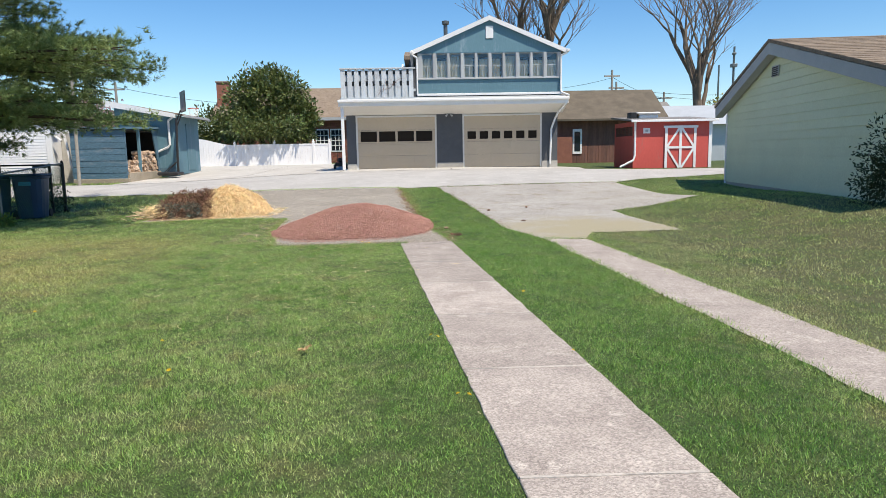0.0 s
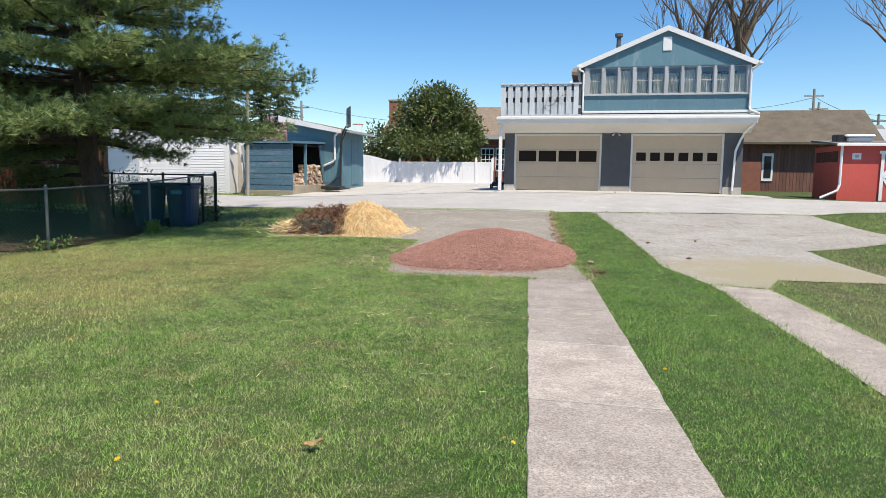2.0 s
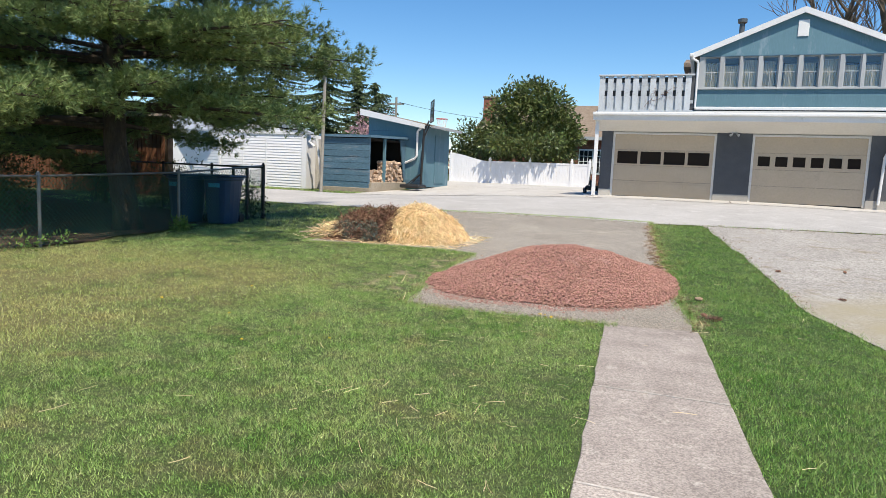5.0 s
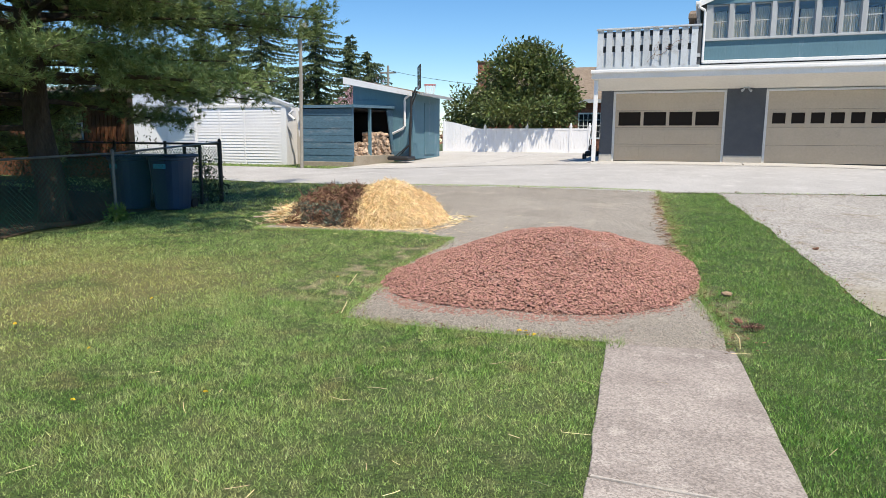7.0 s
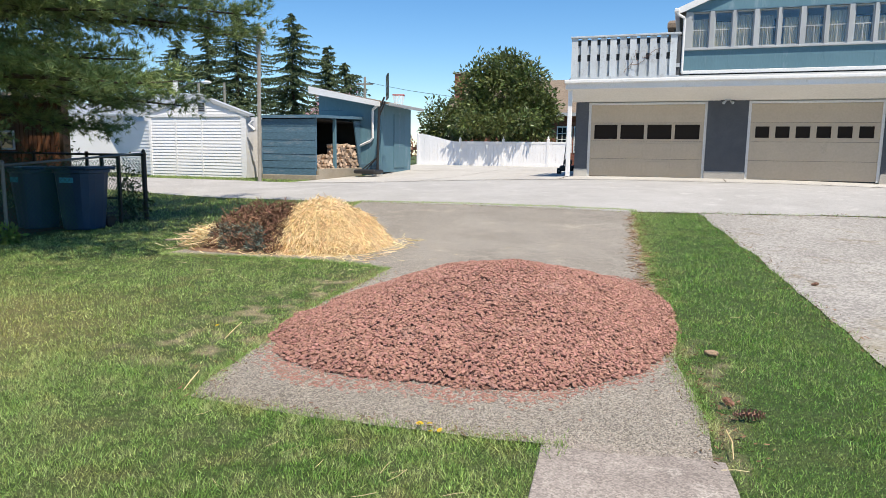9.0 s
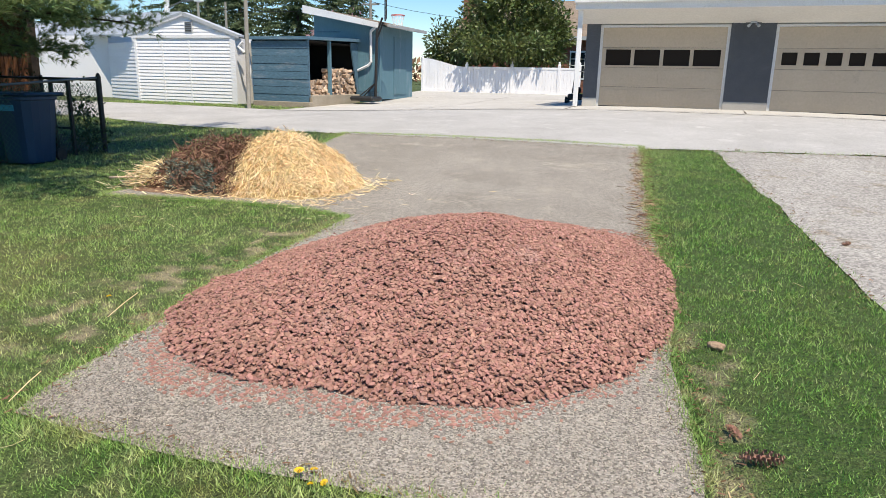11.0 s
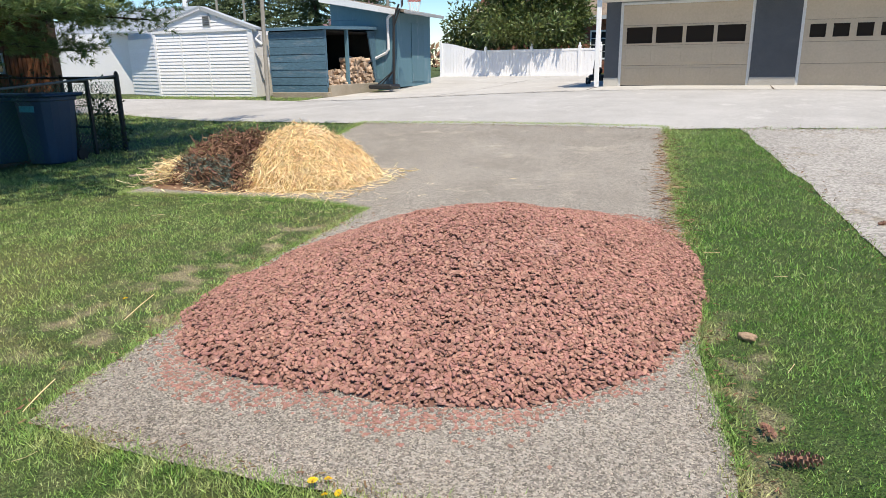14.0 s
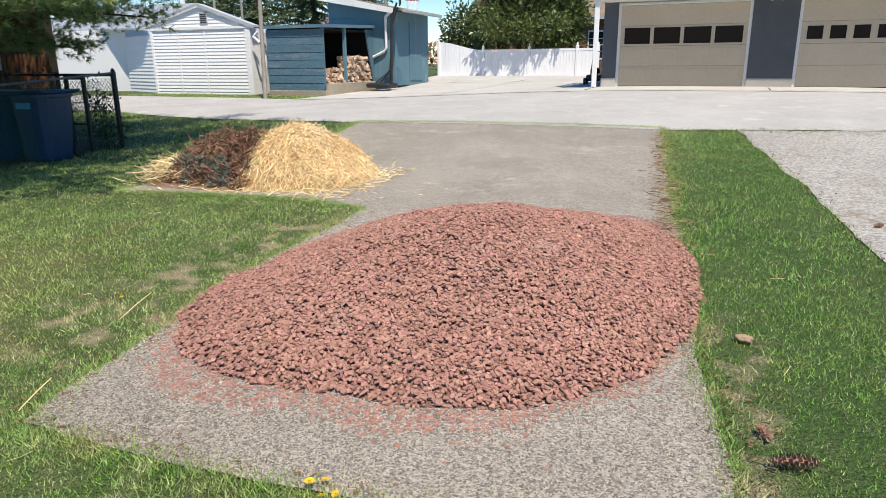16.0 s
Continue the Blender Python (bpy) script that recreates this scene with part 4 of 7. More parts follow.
    part("roof_vent_cap", box(9.92, 10.88, 27.52, 28.38, 2.622, 2.72, 0.05), M_WHITE, rv)
    part("roof_box", box(9.65, 9.9, 27.6, 28.1, 2.42, 2.72, 0.02), M_BLACK, s)


red_shed()


# ---- blue workshop with wood store ----
def plank_wall(parent, x0, x1, y, z0, z1, n, material, lean=0.0):
    for k in range(n):
        a, b = z0 + (z1 - z0) * k / n, z0 + (z1 - z0) * (k + 1) / n
        t = 0.016 * (noise.noise(Vector((k * 3.3, x0, 0))))
        part("board", prism([(x0, a + t), (x1, a + 0.6 * t - 0.004), (x1, b - 0.012), (x0, b - 0.012 + t * 0.5)], "y", y - 0.012 - 0.012 * (k % 2), y + 0.02), material, parent)


def wood_store():
    s = thing("wood_store", (-12, 28.5, 0.3), "blue plank lean-to wood store with open side", "shed")
    x0, x1, y0, y1 = -13.0, -10.85, 27.5, 30.95
    part("footing", box(x0, x1 + 0.05, y0 - 0.04, y0 + 0.15, 0.1, 0.40, 0.01), M_WOODBASE, s, "weathered timber sill")
    part("footing", box(x1 - 0.1, x1 + 0.05, y0 + 0.15, y1, 0.1, 0.62, 0.01), M_WOODBASE, s, "weathered timber sill")
    plank_wall(s, x0, x1, y0, 0.40, 2.34, 8, M_BLUE2)
    # Near-black sheets put the store's inner shade into colour.
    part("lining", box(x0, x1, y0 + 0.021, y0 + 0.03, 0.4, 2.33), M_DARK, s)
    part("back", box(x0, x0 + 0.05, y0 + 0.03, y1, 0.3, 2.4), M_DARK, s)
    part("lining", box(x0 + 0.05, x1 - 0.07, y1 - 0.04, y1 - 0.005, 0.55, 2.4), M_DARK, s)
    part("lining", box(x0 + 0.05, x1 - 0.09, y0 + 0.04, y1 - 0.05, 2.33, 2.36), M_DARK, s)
    part("floor", box(x0 + 0.05, x1 - 0.1, y0 + 0.15, y1, 0.2, 0.55), M_WOODBASE, s)
    part("post", beam((x1 - 0.05, 28.95, 0.62), (x1 - 0.05, 28.95, 2.42), 0.1, 0.1), M_BLUE, s)
    part("post", prism([(y0 + 0.03, 0.55), (y0 + 0.10, 0.55), (y0 + 0.10, 2.42), (y0 + 0.03, 2.42)], "x", x1 - 0.08, x1), M_BLUE2, s)
    part("cheek", prism([(y1, 0.62), (y1 - 0.05, 0.62), (y1 - 0.55, 2.42), (y1, 2.42)], "x", x1 - 0.06, x1 - 0.01), M_BLUE2, s)
    part("roof", prism([(y0 - 0.12, 2.36), (y1, 2.48), (y1, 2.58), (y0 - 0.12, 2.46)], "x", x0 - 0.05, x1 + 0.1), M_BLUE2, s, "flat blue roof edge")


def workshop():
    w = thing("workshop", (-12, 33, 0.5), "blue boarded workshop with sloping brown roof", "outbuilding")
    x0, x1, y0, y1 = -12.72, -10.0, 31.0, 34.0
    part("wall", prism([(x0, 0.2), (x1, 0.2), (x1, 3.05), (x0, 3.62)], "y", y0, y0 + 0.15), M_BLUE, w, "blue front wall")
    part("wall", box(x1 - 0.15, x1, y0 + 0.15, y1, 0.45, 3.05), M_BLUE, w, "blue side wall")
    part("wall", box(x0, x0 + 0.15, y0 + 0.15, y1, 0.2, 3.6), M_BLUE, w)
    part("wall", prism([(x0 + 0.15, 0.2), (x1 - 0.15, 0.2), (x1 - 0.15, 3.07), (x0 + 0.15, 3.6)], "y", y1 - 0.15, y1), M_BLUE, w)
    part("side_door", box(x1 + 0.002, x1 + 0.03, 32.2, 33.3, 0.62, 2.75), M_BLUE, w, "plain blue side door")
    part("roof", prism([(x0 - 0.25, 3.66), (x1 + 0.45, 3.02), (x1 + 0.45, 3.10), (x0 - 0.25, 3.75)], "y", y0 - 0.3, y1 + 0.2), M_SHINGLE, w, "brown shingle roof")
    part("fascia", prism([(x0 - 0.26, 3.50), (x1 + 0.1, 2.95), (x1 + 0.1, 3.13), (x0 - 0.26, 3.77)], "y", y0 - 0.36, y0 - 0.302), M_WHITE, w, "white fascia board")
    part("gutter", box(x1 + 0.44, x1 + 0.54, y0 - 0.3, y1 + 0.2, 2.98, 3.08, 0.01), M_GREYTRIM, w)
    part("downspout", tube([(-10.06, y0 - 0.25, 2.98), (-10.3, y0 - 0.1, 2.86), (-10.32, y0 - 0.07, 2.75), (-10.32, y0 - 0.07, 1.78), (-10.42, y0 - 0.07, 1.66), (-11.0, y0 - 0.07, 1.42), (-11.25, y0 - 0.07, 1.32)], 0.05), M_WHITE, w)
    part("trim", box(-12.6, -11.6, y0 - 0.02, y0 - 0.002, 2.83, 2.86), M_BLUE2, w)
    part("base_panel", box(-10.9, x1 - 0.01, y0 - 0.03, y0 - 0.002, 0.4, 0.75), M_BLUE2, w)


wood_store()
workshop()


def white_shed():
    s = thing("white_shed", (-15.8, 29, 0.2), "white lapboard shed with pale metal roof", "shed")
    x0, x1, y0, y1 = -18.35, -13.95, 27.9, 34
    gx, gz = -16.05, 3.2
    part("wall", box(x0, x1, y0, y1, 0.0, 2.44), M_VINYL, s)
    m = Matrix(((1, 0, 0, 0), (0, -1, 0, y0), (0, 0, 1, 0), (0, 0, 0, 1)))
    lap_wall("clapboard", x0 + 0.1, x1 - 0.2, 0.2, 2.38, m, s, M_VINYL, 0.115)
    for f in (0.3, 0.585):
        x = x0 + (x1 - x0 - 0.2) * f
        part("trim", box(x - 0.03, x + 0.03, y0 - 0.036, y0 - 0.026, 0.2, 2.38), M_VINYL, s)
    part("corner_board", box(x0, x0 + 0.1, y0 - 0.045, y0 - 0.001, 0.15, 2.44), M_VINYL, s)
    part("corner_board", box(x1 - 0.2, x1 + 0.02, y0 - 0.045, y0 - 0.001, 0.15, 2.44), M_VINYL, s)
    part("head_board", box(x0 - 0.05, x1 + 0.05, y0 - 0.06, y0 - 0.0, 2.441, 2.52), M_VINYL, s)

    def rake(q):
        return 2.52 + (gz - 2.52) * (1 - abs(q - gx) / (gx - x0 + 0.4 if q < gx else x1 + 0.1 - gx))
    part("gable", prism([(x0 - 0.3, 2.52), (x1 + 0.05, 2.52), (gx, gz)], "y", y0, y0 + 0.12), M_VINYL, s, "white boarded front gable")
    lap_wall("gable_board", x0 + 0.1, x1 - 0.05, 2.53, gz, m, s, M_VINYL, 0.115, rake)
    part("rake_board", prism([(x0 - 0.5, 2.45), (gx, gz - 0.02), (gx, gz + 0.1), (x0 - 0.5, 2.56)], "y", y0 - 0.09, y0 - 0.03), M_VINYL, s, "white rake board")
    part("rake_board", prism([(gx, gz - 0.02), (x1 + 0.2, 2.42), (x1 + 0.2, 2.53), (gx, gz + 0.1)], "y", y0 - 0.09, y0 - 0.03), M_GREYTRIM, s, "grey rake board")
    # skewed roof slope that runs back beside the front gable
    top = [Vector(p) for p in ((x0 - 0.55, y0 - 0.1, 2.56), (gx, y0 - 0.1, gz + 0.11), (-23.05, 31.0, 3.62), (-26.5, 30.6, 2.75))]
    bm = bmesh.new()
    hi, lo = [bm.verts.new(p) for p in top], [bm.verts.new(p - Vector((0, 0, 0.07))) for p in top]
    bm.faces.new(hi)
    bm.faces.new(lo[::-1])
    for i in range(4):
        bm.faces.new((hi[i], lo[i], lo[(i + 1) % 4], hi[(i + 1) % 4]))
    bmesh.ops.recalc_face_normals(bm, faces=bm.faces)
    part("roof", bm, M_METALROOF, s, "pale grey metal roof slope")
    part("roof", prism([(gx, gz + 0.03), (x1 + 0.2, 2.46), (x1 + 0.2, 2.53), (gx, gz + 0.1)], "y", y0 - 0.03, y0 + 0.25), M_METALROOF, s, "pale grey metal roof slope")
    gv = part("gable_vent", box(-16.02, -15.68, y0 - 0.05, y0 - 0.026, 2.62, 3.0, 0.01), M_GREYTRIM, s, "grey louvred gable vent")
    for k in range(5):
        part("louvre", box(-15.98, -15.72, y0 - 0.06, y0 - 0.051, 2.66 + k * 0.065, 2.69 + k * 0.065), M_DARK, gv)
    # clapboard wing that turns back from the front
    a, b = Vector((x0, y0, 0)), Vector((-20.7, 28.9, 0))
    u = (b - a).normalized()
    wing = Matrix(((u.x, u.y, 0, a.x), (u.y, -u.x, 0, a.y), (0, 0, 1, 0), (0, 0, 0, 1)))
    if wing[1][1] > 0:
        wing = Matrix(((u.x, -u.y, 0, a.x), (u.y, u.x, 0, a.y), (0, 0, 1, 0), (0, 0, 0, 1)))
    part("wing_wall", turned(box(0, (b - a).length, -0.15, 0.0, -0.05, 2.3), wing), M_VINYL, s)
    lap_wall("wing_board", 0.02, (b - a).length - 0.05, 0.0, 2.28, wing, s, M_VINYL, 0.13)
    part("block_wall", box(x1 + 0.02, -13.05, 28.6, 34, 0.1, 2.3), M_BLOCK, s, "bare concrete block wall")
    part("drain_pipe", tube([(-13.6, 27.85, 2.3), (-13.75, 27.8, 2.15), (-13.5, 27.8, 1.95)], 0.05), M_WHITE, s)
    part("loose_trim", beam((-13.35, 27.7, 2.4), (-13.08, 27.75, 0.4), 0.04, 0.09), M_WHITE, s)
    l2 = thing("white_building", (-23, 30, 0), "long white painted outbuilding beyond the alley", "outbuilding")
    part("wall", box(-30, -20.75, 29.0, 36, -0.1, 2.6), M_VINYL, l2)
    part("roof", prism([(31.2, 2.6), (33.5, 3.5), (36.2, 2.6)], "x", -30.3, -21.0), M_METALROOF, l2, "pale metal roof")


white_shed()


def white_fence():
    f = thing("vinyl_fence", (-8, 42, 0.6), "white vinyl privacy fence with curved top panel", "fence")
    y, z0 = 42.0, 0.58
    xs = [-12.85, -10.4, -8.0, -5.6, -4.6]
    for i, x in enumerate(xs):
        t = 2.25 if i == 0 else 1.98
        p = part("post", box(x - 0.065, x + 0.065, y - 0.065, y + 0.065, z0, t, 0.005), M_VINYL, f)
        part("post_cap", tube([(x, y, t), (x, y, t + 0.04), (x, y, t + 0.09), (x, y, t + 0.16), (x, y, t + 0.2)], [0.085, 0.085, 0.04, 0.055, 0.01], 8), M_VINYL, p)
    for i in range(len(xs) - 1):
        a, b = xs[i] + 0.066, xs[i + 1] - 0.066
        n = max(1, int((b - a) / 0.15))
        for k in range(n):
            u, v = a + (b - a) * k / n, a + (b - a) * (k + 1) / n

            def top(q):
                s = (q - xs[0]) / (xs[1] - xs[0])
                return 1.88 + 0.42 * (1 - sstep(0, 1, s)) if i == 0 else 1.88
            part("picket", prism([(u + 0.003, z0 + 0.06), (v - 0.003, z0 + 0.06), (v - 0.003, top(v)), (u + 0.003, top(u))], "y", y - 0.012, y + 0.012), M_VINYL, f)
        part("bottom_rail", box(a, b, y - 0.03, y + 0.03, z0 + 0.03, z0 + 0.16, 0.004), M_VINYL, f)
        if i:
            part("top_rail", box(a, b, y - 0.03, y + 0.03, 1.80, 1.90, 0.004), M_VINYL, f)
    gate = thing("wire_gate", (-13.2, 39, 0.6), "grey weathered wooden gate beside the workshop", "gate")
    for k in range(5):
        part("board", box(-13.0 - 0.0 + k * 0.02, -12.98 + k * 0.02 + 0.02, 35.0 + k * 1.1, 36.05 + k * 1.1, 0.6, 2.0), M_POLE, gate)


white_fence()


# ---- neighbours' houses in the distance ----
def brick_house():
    h = thing("brick_house", (-9, 54, 0.6), "brown brick house with shingle roof and chimney", "house")
    x0, x1, y0, y1 = -14.2, -0.5, 51.0, 60.0
    part("wall", box(x0, x1, y0, y1, 0.4, 3.9), M_BRICK, h)
    part("roof", prism([(y0 - 0.5, 3.75), (55.5, 6.3), (y1 + 0.5, 3.75), (y1 + 0.5, 3.9), (55.5, 6.5), (y0 - 0.5, 3.9)], "x", x0 - 0.4, x1 + 0.4), M_SHINGLE, h, "grey-brown shingle roof")
    part("fascia", box(x0 - 0.4, x1 + 0.4, y0 - 0.56, y0 - 0.5, 3.7, 3.92), M_GREYTRIM, h)
    ch = part("chimney", box(-14.35, -13.5, 52.5, 53.3, 4.0, 6.75), M_BRICK, h, "brick chimney")
    part("chimney_cap", box(-14.42, -13.43, 52.43, 53.37, 6.752, 6.85), M_MORTAR, ch)
    for x in (-9.7, -6.3, -5.2, -2.6):
        w = part("window", box(x - 0.5, x + 0.5, y0 - 0.05, y0 - 0.002, 1.4, 3.1), M_WHITE, h, "white framed window")
        part("pane", box(x - 0.42, x + 0.42, y0 - 0.062, y0 - 0.052, 1.5, 3.0), M_GLASS, w)
        gb = bmesh.new()
        for k in range(1, 3):
            box(x - 0.42 + 0.28 * k - 0.02, x - 0.42 + 0.28 * k + 0.02, y0 - 0.075, y0 - 0.063, 1.5, 3.0, bm=gb)
        for k in range(1, 4):
            box(x - 0.42, x + 0.42, y0 - 0.085, y0 - 0.076, 1.5 + 0.375 * k - 0.02, 1.5 + 0.375 * k + 0.02, bm=gb)
        part("glazing_bar", gb, M_WHITE, w)
    rows = int((3.7 - 0.6) / 0.0972)
    vs, fs = [], []
    for r in range(rows):
        z = 0.62 + r * 0.0972
        for k in range(46):
            a = -11.0 + k * 0.226 + (0.113 if r % 2 else 0)
            if any(abs(a + 0.1 - x) < 0.64 and 1.3 < z < 3.15 for x in (-9.7, -6.3, -5.2, -2.6)):
                continue
            i = len(vs)
            vs += [(a, y0 - 0.012, z), (a + 0.21, y0 - 0.012, z), (a + 0.21, y0 - 0.012, z + 0.082), (a, y0 - 0.012, z + 0.082), (a, y0, z), (a + 0.21, y0, z), (a + 0.21, y0, z + 0.082), (a, y0, z + 0.082)]
            fs += [(i, i + 1, i + 2, i + 3), (i + 3, i + 2, i + 6, i + 7), (i, i + 4, i + 5, i + 1), (i, i + 3, i + 7, i + 4), (i + 1, i + 5, i + 6, i + 2)]
    tagged(part("brickwork", (vs, [], fs), island_copy(M_BRICK), h), kind="stuff")


def island_copy(m):
    return island(m.copy(), 0.35, 0.02)


brick_house()


def far_houses():
    b = thing("old_barn", (13.5, 42, 0.6), "low weathered red wooden barn with mossy roof", "barn")
    part("wall", box(8.6, 15.2, 40.0, 45.0, 0.3, 2.95), M_BARNWOOD, b, "weathered red board wall")
    for k in range(40):
        x = 8.65 + k * 0.165
        part("board", box(x, x + 0.15, 39.975, 39.998, 0.4, 2.9), M_BARNWOOD, b)
    part("roof", prism([(39.4, 2.9), (42.5, 4.75), (45.6, 2.9), (45.6, 3.02), (42.5, 4.9), (39.4, 3.02)], "x", 8.2, 15.6), M_BARNROOF, b, "uneven brown shingle roof")
    w = part("window", box(10.05, 10.6, 39.93, 39.974, 1.0, 2.45), M_WHITE, b, "white framed window")
    part("pane", box(10.15, 10.5, 39.92, 39.929, 1.15, 2.3), M_GLASS, w)
    part("brick_bay", box(8.7, 9.95, 39.6, 39.97, 0.3, 2.0), M_BRICK, b, "brick lower bay")
    g = thing("grey_house", (22, 62, 0.6), "low pale house with grey roof", "house")
    part("wall", box(16.5, 24, 60, 68, 0.2, 3.4), M_WHITE, g)
    part("roof", prism([(59.5, 3.4), (64, 5.6), (68.5, 3.4)], "x", 16, 24.4), M_SHINGLE2, g, "grey shingle roof")
    part("chimney", box(19.6, 20.2, 63, 63.6, 5.0, 6.1), M_WHITE, g, "white chimney")
    c = thing("blue_garage", (20, 42, 0.5), "pale grey-blue garage with white roof edge", "garage")
    part("wall", box(16.0, 26.0, 40.0, 46, 0.3, 2.6), M_METALROOF, c)
    part("roof", prism([(39.5, 2.6), (43, 3.9), (46.5, 2.6)], "x", 15.4, 26.5), M_METALROOF, c, "pale roof")
    t = thing("tall_house", (39, 76, 0.6), "grey two-storey house in the distance", "house")
    part("wall", prism([(35.5, 0.2), (42, 0.2), (42, 5.2), (38.8, 7.4), (35.5, 5.2)], "y", 74, 82), M_SHINGLE2, t)
    part("roof", prism([(35.1, 5.0), (38.8, 7.5), (42.5, 5.0), (42.5, 5.25), (38.8, 7.75), (35.1, 5.25)], "y", 73.6, 82.5), M_SHINGLE2, t)
    w = part("window", box(37.8, 39.6, 73.9, 73.995, 4.4, 5.9), M_GLASS, t)
    part("window_frame", box(38.66, 38.74, 73.85, 73.899, 4.4, 5.9), M_WHITE, w)
    # neighbour's brown board shed behind the chain-link fence
    n = thing("cedar_shed", (-15, 20, 0.1), "brown vertical board shed behind the pine", "shed")
    x0, x1, y0 = -32.0, -13.75, 20.0
    # Wall coloured dark to paint shade into the gaps between boards.
    part("wall", box(x0, x1, y0, 20.2, 0.0, 2.6), M_SOILSHADE, n)
    for k in range(121):
        x = x0 + k * 0.15
        part("board", box(x, x + 0.12, y0 - 0.03, y0 - 0.001, 0.1, 2.55), M_CEDAR, n)
    part("roof", prism([(y0 - 0.4, 2.55), (20.1, 2.75), (20.5, 2.55)], "x", x0 - 0.3, x1 + 0.05), M_SHINGLE, n, "brown shingle roof")
    w = part("window", box(-15.9, -15.4, y0 - 0.06, y0 - 0.032, 1.25, 1.75), M_WHITE, n, "white framed window")
    part("pane", box(-15.85, -15.45, y0 - 0.07, y0 - 0.061, 1.3, 1.7), M_GLASS, w)


far_houses()

# the alley side stands a little higher than the plan's datum
for e in [o for o in scene.objects if o.type == "EMPTY" and o.location.y > 23]:
    e.location.z += 0.11

# distant spruces: x, y, height, spread, seed
SPRUCES = [(-41.5, 75, 16.2, 4.6, 1), (-49.0, 75, 17.5, 4.8, 2), (-38.0, 77, 12.8, 2.6, 3), (-34.7, 75, 10.6, 4.0, 4), (-55.5, 78, 16.0, 4.5, 5), (-62, 80, 15.0, 5.0, 6)]
BARETREES = [
    ("bare_tree", (21.9, 50.0, 0.5), 6.4, 0.46, 11, "tall bare tree with pruned upright limbs", 9, 9.0, 0.42),
    ("bare_tree", (8.45, 40.5, 0.6), 7.3, 0.42, 14, "bare pruned tree behind the garage", 9, 6.0, 0.3),
    ("bare_tree", (7.35, 42.0, 0.6), 7.0, 0.40, 17, "bare pruned tree behind the garage", 9, 6.0, 0.35),
]

# ---- soft things built from many strands ----


def mesh_from(name, verts, faces, material, parent=None, smooth=False):
    """A mesh from arrays of corners: faces is an (n, k) array."""
    me = bpy.data.meshes.new(name)
    verts, faces = np.asarray(verts, np.float32), np.asarray(faces, np.int32)
    n, k = faces.shape
    me.vertices.add(len(verts))
    me.vertices.foreach_set("co", verts.ravel())
    me.loops.add(n * k)
    me.loops.foreach_set("vertex_index", faces.ravel())
    me.polygons.add(n)
    me.polygons.foreach_set("loop_start", np.arange(0, n * k, k, dtype=np.int32))
    me.polygons.foreach_set("use_smooth", np.full(n, smooth))
    me.update(calc_edges=True)
    me.materials.append(material)
    ob = new(name, me)
    if parent is not None:
        ob.parent = parent
        if parent.type == "EMPTY" and parent["at_world"]:
            ob.matrix_parent_inverse = Matrix.Translation(parent.location).inverted()
    return ob


def in_poly(px, py, poly):
    poly = np.array([(p[0], p[1]) for p in poly])
    c = np.zeros(len(px), bool)
    j = len(poly) - 1
    for i in range(len(poly)):
        xi, yi = poly[i]
        xj, yj = poly[j]
        if yi != yj:
            c ^= ((yi > py) != (yj > py)) & (px < (xj - xi) * (py - yi) / (yj - yi) + xi)
        j = i
    return c


def ss_np(a, b, v):
    v = np.clip((v - a) / (b - a), 0, 1)
    return v * v * (3 - 2 * v)


def gz_np(x, y):
    h = 0.71 - 0.38 * (1 - ss_np(-12, 0, x)) * (1 - ss_np(27, 38, y)) - 0.14 * ss_np(3, 11, x)
    return h * ss_np(11.0, 27.5, y) + 0.36 * ss_np(5.5, 8.8, x) * (1 - ss_np(12.0, 19.5, y))


def strands(base, direction, length, width, rng, bend=0.0):
    """Thin pointed blades: one triangle each, or two when bent."""
    n = len(base)
    d = direction / np.linalg.norm(direction, axis=1, keepdims=True)
    r = rng.normal(size=(n, 3))
    s = np.cross(d, r)
    s /= np.linalg.norm(s, axis=1, keepdims=True) + 1e-9
    s *= (width / 2)[:, None]
    L = length[:, None]
    tip = base + d * L
    if not bend:
        v = np.stack([base - s, base + s, tip], 1).reshape(-1, 3)
        f = np.arange(3 * n).reshape(-1, 3)
        return v, f
    mid = base + d * L * 0.5
    tip = tip + rng.normal(size=(n, 3)) * (L * bend)
    v = np.stack([base - s, base + s, mid + s, mid - s, tip + s, tip - s], 1).reshape(-1, 3)
    k = np.arange(n)[:, None] * 6
    f = np.concatenate([k + np.array([[0, 1, 2, 3]]), k + np.array([[3, 2, 4, 5]])], 0)
    return v, f


